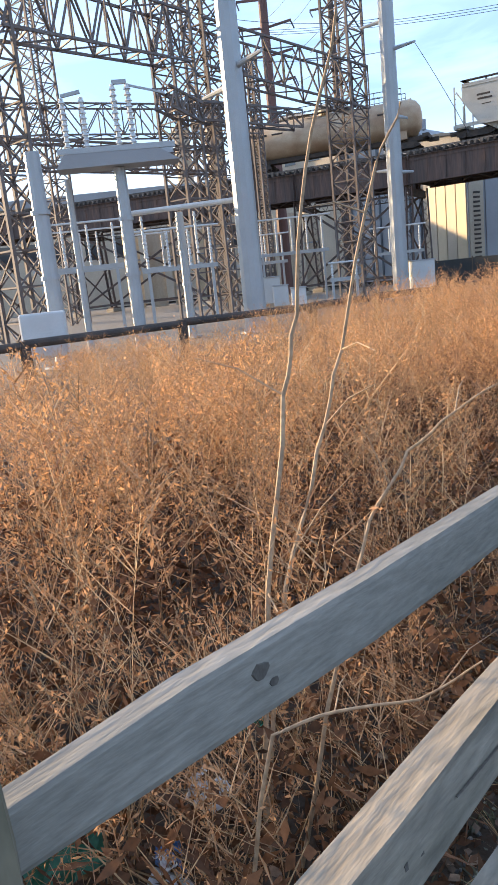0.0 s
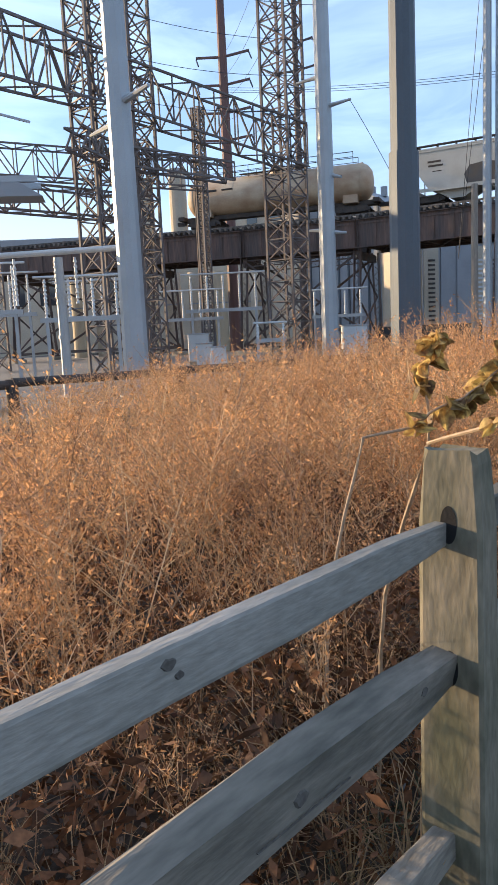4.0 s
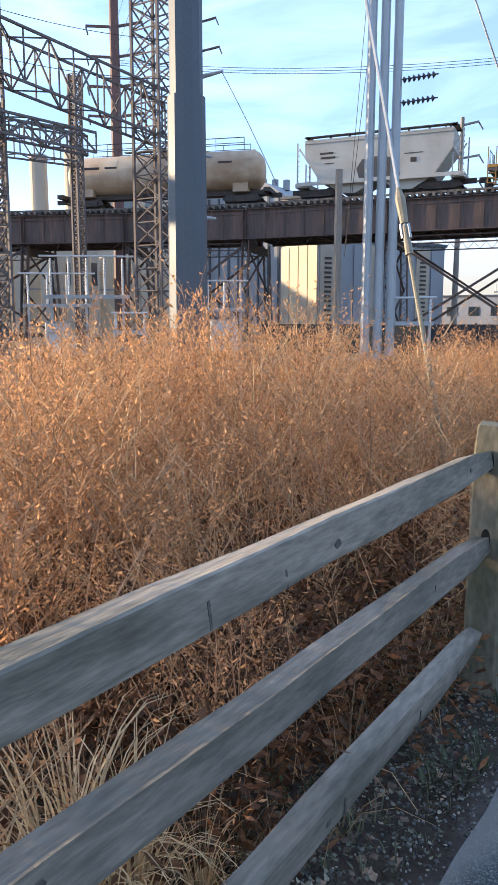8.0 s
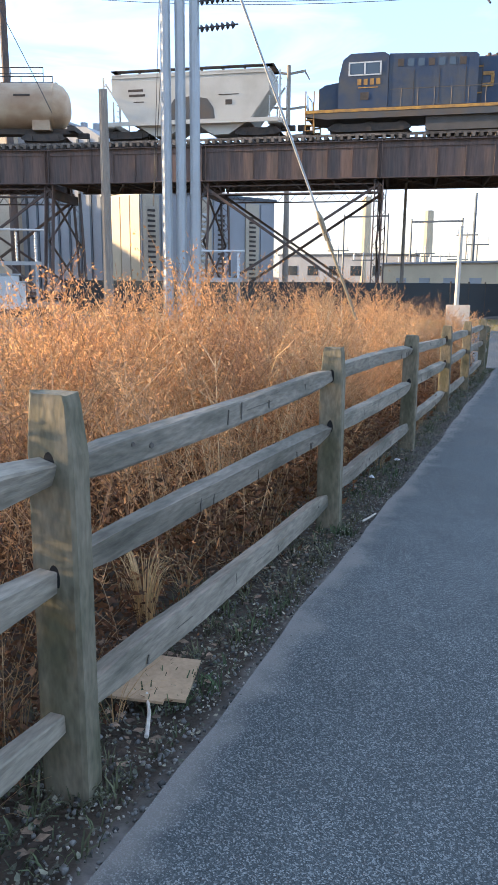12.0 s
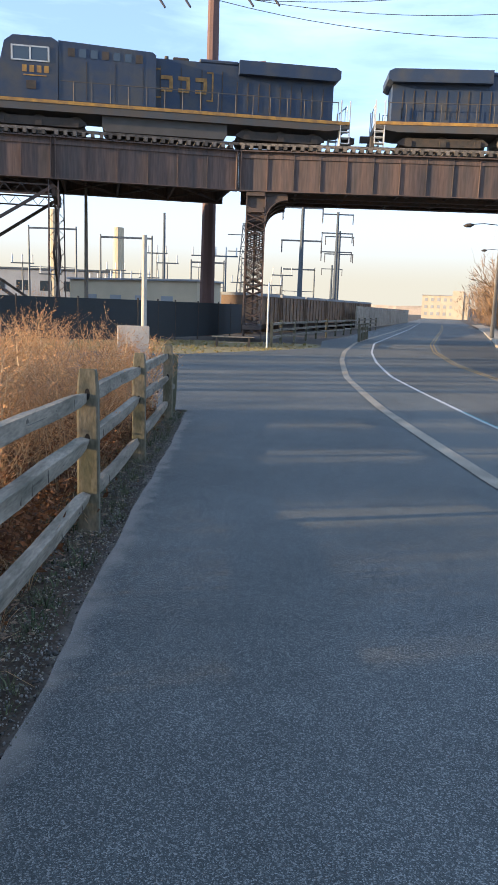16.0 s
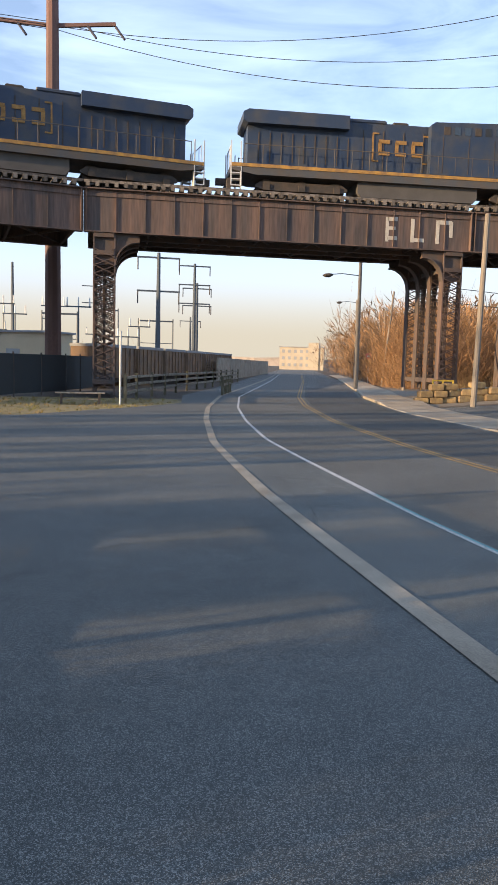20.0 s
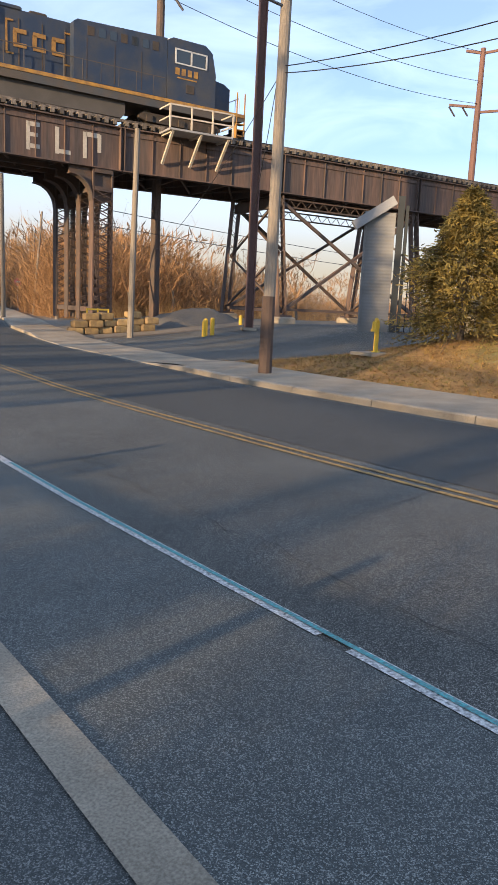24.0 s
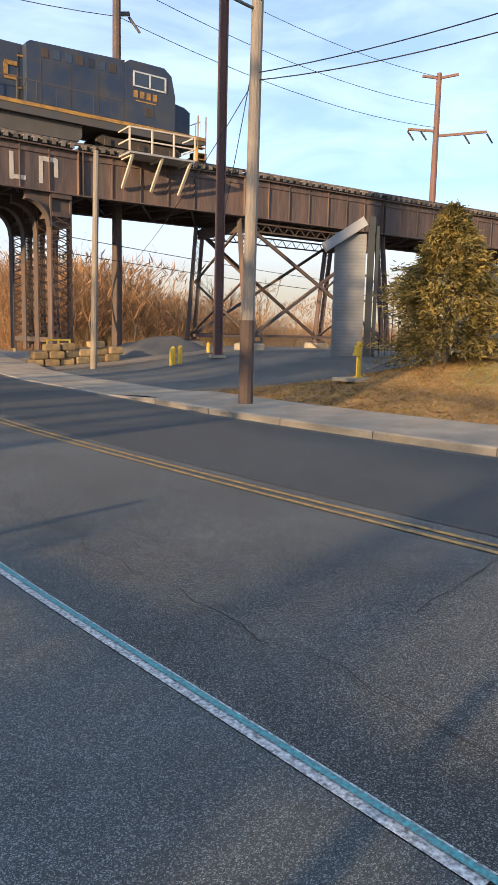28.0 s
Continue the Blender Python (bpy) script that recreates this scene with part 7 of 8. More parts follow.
def cedar(x, y, h, w, seed, label):
    """A dense conical evergreen: drooping fans of scale leaves on short boughs round a trunk."""
    r = random.Random(seed)
    z = lz(x, y) - 0.05
    t = thing("cedar_tree", label, "tree", Matrix.Translation((x, y, z)))
    part("trunk", Mesh().cone((0, 0, 0), (0, 0, h * 0.92), 0.13, 0.03, n=8), BARK, t)
    lv, lq, bm = [], [], Mesh()
    for _ in range(1350):
        u = r.random() ** 0.8
        zz = h * (0.04 + 0.9 * u)
        prof = (1 - u) ** 0.74 * (0.92 + 0.14 * math.sin(u * 9 + seed)) + 0.03
        a = r.uniform(0, math.tau)
        L = w * prof * r.uniform(0.6, 1.08) * (0.85 + 0.22 * math.sin(a * 3 + u * 7 + seed) * math.cos(a * 2 - u * 11))
        out = Vector((math.cos(a), math.sin(a), 0))
        p0 = Vector((0, 0, zz)) + out * L * 0.25
        tip = out * L + Vector((0, 0, zz + L * r.uniform(-0.30, 0.10)))
        if r.random() < 0.35:
            bm.tube([p0, tip], 0.012, n=3)
        for k in range(22):
            q = p0.lerp(tip, r.uniform(0.35, 1.05)) + Vector((r.gauss(0, 0.07), r.gauss(0, 0.07), r.gauss(0, 0.07)))
            d = (out + Vector((r.gauss(0, 0.6), r.gauss(0, 0.6), r.gauss(-0.25, 0.6)))).normalized() * r.uniform(0.09, 0.24)
            s = d.cross(Vector((r.gauss(0, 1), r.gauss(0, 1), r.gauss(0, 1)))).normalized() * r.uniform(0.018, 0.042)
            i = len(lv)
            lv += [q - s * 0.5, q + s * 0.5, q + d * 0.6 + s, q + d - s * 0.2]
            lq.append((i, i + 1, i + 2, i + 3))
    part("bough", bm, BARK, t)
    part("foliage", quads_mesh("foliage", np.array([tuple(p) for p in lv]), np.array(lq), CEDAR), CEDAR, t)
    return t


cedar(23.1, 35.3, 5.0, 3.1, 3, "dense olive-green cedar on the mown bank")
cedar(25.3, 32.2, 3.7, 1.9, 8, "second smaller cedar by the stockade fence")

# dirt heap and kerb debris under the viaduct
heap = Mesh()
hr = random.Random(4)
for i in range(13):
    for j in range(9):
        u, v = i / 12 * 2 - 1, j / 8 * 2 - 1
        k = max(0.0, 1 - u * u - v * v)
        x, y = 26.2 + u * 3.4, 56.3 + v * 1.6
        heap.v.append((x, y, lz(x, y) - 0.05 + 0.85 * k * (0.8 + 0.4 * hr.random())))
heap.f = [(i * 9 + j, i * 9 + 9 + j, i * 9 + 10 + j, i * 9 + j + 1) for i in range(12) for j in range(8)]
solo("gravel_heap", heap, STONE, "grey heap of gravel under the viaduct", "heap", kind="stuff", smooth=True)


# ---- reeds, brush and trees ----
def brush_proto(r, tall, n):
    v, q = [], []
    for _ in range(n):
        a, sp = r.uniform(0, math.tau), r.uniform(0.05, 0.9)
        d = np.array([math.cos(a) * sp, math.sin(a) * sp, 1.0])
        d = d / np.linalg.norm(d) * tall * r.uniform(0.18, 0.4)
        p = np.array([r.gauss(0, 0.3), r.gauss(0, 0.3), 0.0]) * tall * 0.6
        for _ in range(9):
            k = len(v)
            side = np.array([-d[1], d[0], 0.01])
            side = side / np.linalg.norm(side) * tall * 0.0022
            v += [p - side, p + side, p + d + side * 0.3, p + d - side * 0.3]
            q.append((k, k + 1, k + 2, k + 3))
            p = p + d * r.uniform(0.35, 0.8)
            d = d * 0.75 + np.array([r.gauss(0, 1), r.gauss(0, 1), r.gauss(0.35, 0.6)]) * tall * 0.075
    return np.array(v), np.array(q)


br = random.Random(21)
BRUSH = [brush_proto(br, 1.0, 30) for _ in range(8)]
rb = np.random.RandomState(3)


def spread(n, x0, x1, y0, y1, s0, s1, skip=None):
    x, y = rb.uniform(x0, x1, n), rb.uniform(y0, y1, n)
    if skip is not None:
        keep = x > skip(y)
        x, y = x[keep], y[keep]
    return np.stack([x, y, land(x, y) - 0.1, rb.uniform(s0, s1, len(x))], -1)


right_of = line_x([(60, 21.5), (72, 25.0), (100, 33.4), (140, 44.5), (200, 62), (260, 80)])
rows = np.concatenate([spread(320, 24, 70, 83, 120, 1.6, 3.6, right_of), spread(150, 26, 46, 83, 116, 4.0, 7.5, right_of), spread(120, 25, 37, 82, 100, 2.5, 5.0, right_of), spread(240, 34, 110, 118, 220, 4, 8.0, right_of)])
v, q = scatter(BRUSH, rows, 8)
solo("brush", quads_mesh("brush", v, q, BRUSHWOOD), BRUSHWOOD, "tangled bare tawny brush beyond the underpass", "brush", kind="stuff")


def thicket_proto(r):
    """A dome of fine twig sprays on a few stems, a metre high."""
    v, q = [], []
    for _ in range(150):
        a, rad, h = r.uniform(0, math.tau), 0.46 * math.sqrt(r.random()), r.random() ** 0.7
        rad *= 0.55 + 0.75 * math.sin(math.pi * (0.12 + 0.8 * h))
        p = np.array([math.cos(a) * rad, math.sin(a) * rad, h * 0.92])
        d = np.array([math.cos(a) * 0.7 + r.gauss(0, 0.5), math.sin(a) * 0.7 + r.gauss(0, 0.5), r.uniform(0.3, 1.6)])
        d = d / np.linalg.norm(d) * r.uniform(0.07, 0.2)
        s = np.cross(d, np.array([r.gauss(0, 1), r.gauss(0, 1), r.gauss(0, 0.4)]))
        s = s / np.linalg.norm(s) * r.uniform(0.003, 0.010)
        k = len(v)
        v += [p - s * 0.5, p + d * 0.45 - s, p + d, p + d * 0.5 + s]
        q.append((k, k + 1, k + 2, k + 3))
    return np.array(v), np.array(q)


THICKET = [thicket_proto(br) for _ in range(10)]
rows = np.concatenate([spread(520, 22, 62, 82, 135, 3.0, 6.5, right_of), spread(150, 26, 48, 84, 112, 6.0, 9.5, plus(right_of, 2.5)), spread(60, 24.5, 30, 77, 84, 1.5, 3.5, right_of), spread(420, 27, 110, 84, 112, 2.0, 4.2, right_of), spread(260, 44, 130, 130, 260, 6.0, 11.0, right_of)])
v, q = scatter(THICKET, rows, 18)
solo("thicket", quads_mesh("thicket", v, q, BRUSHWOOD), BRUSHWOOD, "dense orange-brown leafless thicket lining the road bend", "thicket", kind="stuff")
v, q = scatter(THICKET, np.concatenate([spread(90, 37, 60, 104, 150, 8.0, 12.5, plus(right_of, 3.0)), spread(90, 50, 120, 150, 300, 7.0, 12.0, right_of)]), 19)
solo("far_wood", quads_mesh("far_wood", v, q, TWIG), TWIG, "grey-brown leafless wood behind the thicket", "wood", kind="stuff")
rows = spread(200, -60, 12, 110, 320, 1.5, 4.5)
v, q = scatter(BRUSH, rows, 9)
solo("brush", quads_mesh("brush", v, q, BRUSHWOOD), BRUSHWOOD, "low bare scrub on the far flats", "brush", kind="stuff")
RD = [grass_proto(br, 1.0, 14, 2) for _ in range(5)]
for p in RD:
    p[0][:, :2] *= 0.35
    p[0][:, 2] *= 1.5
rows = np.concatenate([spread(350, 27, 75, 63, 73, 0.5, 0.9), spread(1900, 29, 100, 73.5, 81, 1.1, 1.8, right_of), spread(300, 22, 90, 78, 110, 0.9, 1.6, right_of)])
v, q = scatter(RD, rows, 10)
solo("reed_bed", quads_mesh("reed_bed", v, q, REED), REED, "golden bed of tall reeds behind the trestles", "reeds", kind="stuff")


def bare_tree(x, y, h, seed, label):
    r = random.Random(seed)
    t = thing("bare_tree", label, "tree", Matrix.Translation((x, y, lz(x, y) - 0.1)))
    trunk, limbs = Mesh(), Mesh()

    def grow(p, d, L, rad, depth):
        pts, q = [p], p
        for _ in range(3):
            d = (d + Vector((r.gauss(0, 0.13), r.gauss(0, 0.13), r.gauss(0.05, 0.1)))).normalized()
            q = q + d * L / 3
            pts.append(q)
        (trunk if depth == 0 else limbs).tube(pts, rad, n=7 if depth == 0 else (4 if depth < 2 else 3), taper=rad * 0.6)
        if depth < 4:
            for _ in range(3 if depth < 3 else 6):
                nd = (d + Vector((r.gauss(0, 0.55), r.gauss(0, 0.55), r.gauss(0.2, 0.35)))).normalized()
                grow(pts[r.choice((2, 3, 3))], nd, L * r.uniform(0.55, 0.8), rad * 0.5, depth + 1)

    grow(Vector((0, 0, 0)), Vector((0, 0, 1)), h * 0.36, h * 0.022, 0)
    part("trunk", trunk, BARK, t)
    part("crown", limbs, BRUSHWOOD, t, "bare grey-brown twigs")


for x, y, h, s in ((38, 118, 13.5, 1), (43.5, 124, 12.5, 2), (45, 112, 12, 3), (37, 92, 9.5, 4), (33.5, 76, 7.5, 5), (42, 84, 8.5, 6), (38, 66, 6.5, 7), (50, 74, 8, 8), (58, 130, 13, 9), (56, 170, 14, 10), (72, 66, 8, 11), (-20, 210, 9, 12), (64, 205, 12, 13), (31, 84, 7.5, 14), (35, 100, 9.5, 15), (33, 92, 8, 16), (40, 106, 10, 17), (30.5, 79, 6, 18), (48, 140, 12, 19), (52, 152, 12, 20), (41, 125, 11.5, 21), (60, 185, 13, 22)):
    bare_tree(x, y, h, s, "leafless grey-brown tree beyond the underpass")

tl = Mesh()
tr = random.Random(6)
prev = None
for k in range(181):
    a = math.tau * k / 180
    rad = 900 + 60 * math.sin(k * 0.7)
    h = 4 + 4 * tr.random() + 2 * math.sin(k * 0.31)
    tl.v += [(rad * math.sin(a), rad * math.cos(a), -2), (rad * math.sin(a), rad * math.cos(a), h)]
tl.f = [(2 * k, 2 * k + 2, 2 * k + 3, 2 * k + 1) for k in range(180)]
solo("far_tree_line", tl, HILL, "tree line along the horizon, its brown paled with painted haze", "backdrop", kind="structure")


# ---- overhead wires and guys ----
def wire(label, p, q, sag, r=0.012, n=14, material=WIRE):
    p, q = Vector(p), Vector(q)
    pts = [p.lerp(q, i / n) - Vector((0, 0, sag * 4 * (i / n) * (1 - i / n))) for i in range(n + 1)]
    return solo("overhead_wire", Mesh().tube(pts, r, n=4), material, label, "wire")


for z0, z1, y1, sag in ((6.65, 6.3, 26.0, 0.15), (6.5, 6.0, 26.0, 0.2), (8.1, 8.6, 24, 0.2), (9.4, 9.6, 24, 0.1)):
    wire("black cable running from the street lamp pole", (14.35, 34.6, z0), (14.7, y1, z1), sag)
wire("black cable crossing the road towards the viaduct", (14.4, 34.6, 6.6), (24.8, 58, 3.9), 0.5)
wire("black cable dropping off the street lamp pole", (14.4, 34.6, 7.4), (25.2, 49.5, 5.6), 0.2)
for z, zz in ((19.9, 12.4), (20.3, 14.2), (20.1, 16.5)):
    wire("slack power line above the viaduct", (-0.8, 64, z), (25.0, 58.2, zz + 5), 1.2, 0.02)
    wire("slack power line above the viaduct", (25.0, 58.2, zz + 5), (58.7, 62.2, zz + 6.5), 0.9, 0.02)
    wire("slack power line above the viaduct", (-0.8, 64, z), (-47.5, 56.5, z + 4), 1.5, 0.02)
for z in (3.4, 2.6):
    wire("drooping cable beyond the portal", (20.2, 56.2, z + 2.2), (70, 66, z + 2.0), 0.4, 0.018)
for x, y, z in ((-15.0, 39.5, 27), (-14.6, 39.6, 24)):
    wire("steel guy wire of the triple poles", (x, y, z), (-20.5, 47.5, 5.5), 0.1, 0.018)
for k in range(5):
    wire("thin line over the switchyard", (-25.65, 35.5, 14 + k * 2.4), (-47.5, 56.5, 19.5 + k * 1.9), 0.8, 0.016)
    wire("thin line over the switchyard", (-21.26, 32.89, 12.4 + k * 1.6), (-28.5, 24.1, 13 + k * 2.0), 0.5, 0.014)
wire("dropper wire off the pole arm", (-19.7, 32.9, 12.4), (-17.2, 33.5, 7.5), -0.1, 0.014)

GUARD = mat("yellowed_plastic", (0.27, 0.235, 0.16), 0.6, 0, 0.2, 4)


def guy(label, top, foot, block, r=0.016):
    t = thing("guy_wire", label, "guy wire")
    top, foot = Vector(top), Vector(foot)
    part("strand", Mesh().cone(top, foot, r, n=6), STEEL_GREY, t)
    p = foot.lerp(top, block)
    d = (top - foot).normalized()
    part("guard", Mesh().cone(foot, p - d * 0.1, 0.021, 0.018, n=9), GUARD, t, "yellowed plastic guy guard")
    pieces("clamp", Mesh().cone(p - d * 0.08, p + d * 0.12, 0.032, 0.042, n=9).cone(p - d * 0.34, p - d * 0.2, 0.034, 0.026, n=9).cone(p + d * 0.12, p + d * 0.22, 0.042, 0.018, n=9), GUARD, t)
    part("turnbuckle", Mesh().beam(p - d * 0.2 + Vector((0.03, 0, 0)), p - d * 0.08 + Vector((0.03, 0, 0)), 0.02).beam(p - d * 0.2 - Vector((0.03, 0, 0)), p - d * 0.08 - Vector((0.03, 0, 0)), 0.02), STEEL_GREY, t)


guy("stout guy wire with pale clamp and guard", (-6.81, 13.0, 19.2), (-1.1, 9.0, -0.35), 0.132)
guy("guy wire with grey clamp in the weeds", (-6.81, 13.27, 16.5), (-1.2, 19.0, -0.55), 0.149)

# ---- verge: stones, leaves, litter ----
r1 = np.random.RandomState(17)


def pebbles(n, x0, x1, y0, y1, s0, s1, material, name, label, category, flatness=0.6):
    base = np.array([(-1, -1, -1), (1, -1, -1), (1, 1, -1), (-1, 1, -1), (-0.7, -0.7, 1), (0.8, -0.6, 1), (0.6, 0.8, 1), (-0.8, 0.6, 1)], float)
    faces = np.array([(3, 2, 1, 0), (4, 5, 6, 7), (0, 1, 5, 4), (1, 2, 6, 5), (2, 3, 7, 6), (3, 0, 4, 7)])
    x, y = r1.uniform(x0, x1, n), r1.uniform(y0, y1, n)
    s = r1.uniform(s0, s1, n) ** 1.0
    a = r1.uniform(0, math.tau, n)
    jit = 1 + r1.normal(0, 0.22, (n, 8, 3))
    b = base[None] * jit * s[:, None, None]
    b[..., 2] *= flatness
    c, d = np.cos(a)[:, None], np.sin(a)[:, None]
    v = np.stack([b[..., 0] * c - b[..., 1] * d + x[:, None], b[..., 0] * d + b[..., 1] * c + y[:, None], b[..., 2] + land(x, y)[:, None] + (s * 0.2)[:, None]], -1).reshape(-1, 3)
    q = (faces[None] + (np.arange(n) * 8)[:, None, None]).reshape(-1, 4)
    solo(name, quads_mesh(name, v, q, material), material, label, category, kind="stuff")


pebbles(13000, -0.66, -0.05, -8, 26.5, 0.002, 0.0075, STONE, "verge_gravel", "fine gravel and grit strip between fence and path", "gravel")
GRIT = mat("sandy_grit", (0.30, 0.275, 0.235), 0.95, 0, 0.3, 15, island=0.5, bump=0)
pebbles(9000, -0.30, -0.04, -7, 26.3, 0.0015, 0.0045, GRIT, "verge_grit", "pale sandy grit along the edge of the path", "grit", flatness=0.8)
pebbles(1500, -0.8, -0.08, -8, 26.5, 0.004, 0.011, STONE, "verge_stones", "loose stones along the verge", "stones")


def leaf_proto(r):
    v = [(-0.5, 0, 0), (0, -0.38, r.uniform(0.0, 0.25)), (0.55, 0, r.uniform(0.0, 0.15)), (0, 0.38, r.uniform(0.0, 0.25))]
    return np.array(v), np.array([(0, 1, 2, 3)])


LEAVES = [leaf_proto(pr) for _ in range(8)]
n = 8600
lx, ly = np.concatenate([r1.uniform(-1.6, -0.3, n - 3000), r1.uniform(-0.85, -0.25, 3000)]), r1.uniform(-8, 26.5, n)
rows = np.stack([lx, ly, land(lx, ly) + 0.004, r1.uniform(0.012, 0.05, n)], -1)
v, q = scatter(LEAVES, rows, 12)
solo("leaf_litter", quads_mesh("leaf_litter", v, q, LITTER), LITTER, "brown leaf litter lying under the fence", "leaves", kind="stuff")


def curl_proto(r):
    """A small curled leaf of three bent strips."""
    v, h = [], r.uniform(0.15, 0.6)
    for k, w in enumerate((0.05, 0.34, 0.3, 0.04)):
        x, z = k / 3 - 0.5, h * (k / 3) ** 2 * r.uniform(0.6, 1.2)
        v += [(x, -w, z + r.uniform(0, 0.25)), (x, w, z + r.uniform(0, 0.25))]
    return np.array(v), np.array([(2 * k, 2 * k + 1, 2 * k + 3, 2 * k + 2) for k in range(3)])


VERGELEAF = mat("grey_curled_leaf", (0.21, 0.19, 0.135), 0.85, 0, 0.3, 9, col2=(0.06, 0.066, 0.042), island=0.75, bump=0)
CURLS = [curl_proto(pr) for _ in range(8)]
n = 19000
lx = np.clip(-0.38 + r1.normal(0, 0.15, n), -0.8, 0.0)
ly = r1.uniform(-7, 26.2, n)
rows = np.stack([lx, ly, land(lx, ly) + 0.005, r1.uniform(0.007, 0.014, n) * r1.uniform(0.8, 1.9, n)], -1)
v, q = scatter(CURLS, rows, 21)
solo("leaf_litter", quads_mesh("leaf_litter", v, q, VERGELEAF), VERGELEAF, "grey-green curled dead leaves strewn along the verge", "leaves", kind="stuff")
GREEN = mat("verge_green", (0.05, 0.075, 0.03), 0.9, 0, 0.3, 2, col2=(0.10, 0.095, 0.05), island=0.5, bump=0)
MOSS = [grass_proto(pr, 0.07, 10, 2) for _ in range(5)]
n = 2000
lx, ly = r1.uniform(-0.75, -0.2, n), r1.uniform(-8, 26.5, n)
rows = np.stack([lx, ly, land(lx, ly) - 0.01, r1.uniform(0.5, 1.2, n)], -1)
v, q = scatter(MOSS, rows, 13)
solo("verge_grass", quads_mesh("verge_grass", v, q, GREEN), GREEN, "short dark green grass tufts along the fence foot", "grass", kind="stuff")
TURF = mat("bank_grass", (0.33, 0.215, 0.07), 0.9, 0, 0.3, 0.5, col2=(0.20, 0.185, 0.05), island=0.4, bump=0)
n = 9000
lx, ly = r1.uniform(15.6, 30, n), r1.uniform(18, 39.5, n)
rows = np.stack([lx, ly, land(lx, ly) - 0.03, r1.uniform(0.7, 1.6, n)], -1)
rows = rows[lx > KERB_X(ly) + 2.5]
v, q = scatter(MOSS, rows, 14)
solo("bank_grass", quads_mesh("bank_grass", v, q, TURF), TURF, "short yellowing grass on the roadside bank", "grass", kind="stuff")
n = 1500
lx, ly = r1.uniform(-12, 5.5, n), r1.uniform(43, 56, n)
rows = np.stack([lx, ly, land(lx, ly) - 0.03, r1.uniform(0.8, 2.2, n)], -1)
rows = rows[lx < np.interp(ly, [43, 48.7, 52, 60], [-1.8, 2.8, 5.0, 6.0])]
v, q = scatter(MOSS, rows, 15)
solo("apron_grass", quads_mesh("apron_grass", v, q, TURF), TURF, "thin yellow-green grass beside the apron", "grass", kind="stuff")

cb = thing("cardboard_sheet", "flattened brown cardboard lying by the fence post", "cardboard", Matrix.Translation((-0.45, 10.45, lz(-0.4, 10.5) + 0.03)) @ Matrix.Rotation(0.25, 4, "Z") @ Matrix.Rotation(0.05, 4, "Y"))
part("sheet", Mesh().box((0, 0, 0), (0.29, 0.30, 0.012)), CARD, cb)
part("fold", Mesh().box((-0.05, -0.17, 0.008), (0.24, 0.04, 0.01)), CARD, cb)
ck = Mesh()
cloth_rng = random.Random(8)
rings, around = 12, 10
for i in range(rings + 1):
    u = i / rings
    fat = 0.030 * (0.72 + 0.28 * math.sin(u * math.pi)) * (1 + 0.22 * math.sin(i * 2.2))
    for j in range(around):
        a = math.tau * j / around
        k = fat * cloth_rng.uniform(0.82, 1.15)
        ck.v.append((-0.085 + 0.17 * u, math.cos(a) * k * 1.3, 0.026 + math.sin(a) * k * 0.85))
ck.f = [(i * around + j, i * around + (j + 1) % around, (i + 1) * around + (j + 1) % around, (i + 1) * around + j) for i in range(rings) for j in range(around)]
ck.f += [tuple(range(around - 1, -1, -1)), tuple(range(rings * around, rings * around + around))]
solo("crushed_can", ck, PINK, "crumpled faded red can lying on the verge", "litter", Matrix.Translation((-0.42, 2.60, lz(-0.4, 2.6) + 0.004)) @ Matrix.Rotation(-0.55, 4, "Z"), smooth=True)


def scrap(name, label, x, y, up, long, wide, material, seed):
    """A crumpled sheet of thin packaging with raised folds."""
    r = random.Random(seed)
    m = Mesh()
    nu, nv = 7, 6
    for i in range(nu):
        for j in range(nv):
            u, w = i / (nu - 1) - 0.5, j / (nv - 1) - 0.5
            m.v.append((u * long * (1 - 0.5 * w * w) + r.uniform(-0.007, 0.007), w * wide + r.uniform(-0.007, 0.007), (0.25 - w * w) * wide * 0.9 + r.uniform(-0.009, 0.012)))
    m.f = [(i * nv + j, i * nv + nv + j, i * nv + nv + j + 1, i * nv + j + 1) for i in range(nu - 1) for j in range(nv - 1)]
    solo(name, m, material, label, "litter", Matrix.Translation((x, y, lz(x, y) + up)) @ Matrix.Rotation(r.uniform(0, 3), 4, "Z") @ Matrix.Rotation(0.4, 4, "X"))


PAPER = mat("dirty_white_paper", (0.62, 0.62, 0.62), 0.8, 0, 0.25, 30)
BLUE_WRAP = mat("blue_wrapper", (0.06, 0.16, 0.38), 0.4, 0, 0.3, 25)
GREEN_BAG = mat("green_plastic_bag", (0.03, 0.15, 0.08), 0.35, 0, 0.3, 20)
scrap("paper_cup", "crumpled white paper cup among dead leaves", -1.24, -3.92, 0.06, 0.13, 0.09, PAPER, 3)
scrap("wrapper", "torn blue and white wrapper in the weeds", -1.16, -4.15, 0.06, 0.10, 0.07, BLUE_WRAP, 4)
scrap("paper_scrap", "small scrap of white paper by the blue wrapper", -1.12, -4.19, 0.09, 0.06, 0.04, PAPER, 5)
scrap("plastic_bag", "crumpled green plastic bag under the fence", -1.38, -4.30, 0.06, 0.20, 0.14, GREEN_BAG, 6)
scrap("plastic_scrap", "shred of green plastic in the undergrowth", -1.38, -3.62, 0.06, 0.12, 0.06, GREEN_BAG, 7)
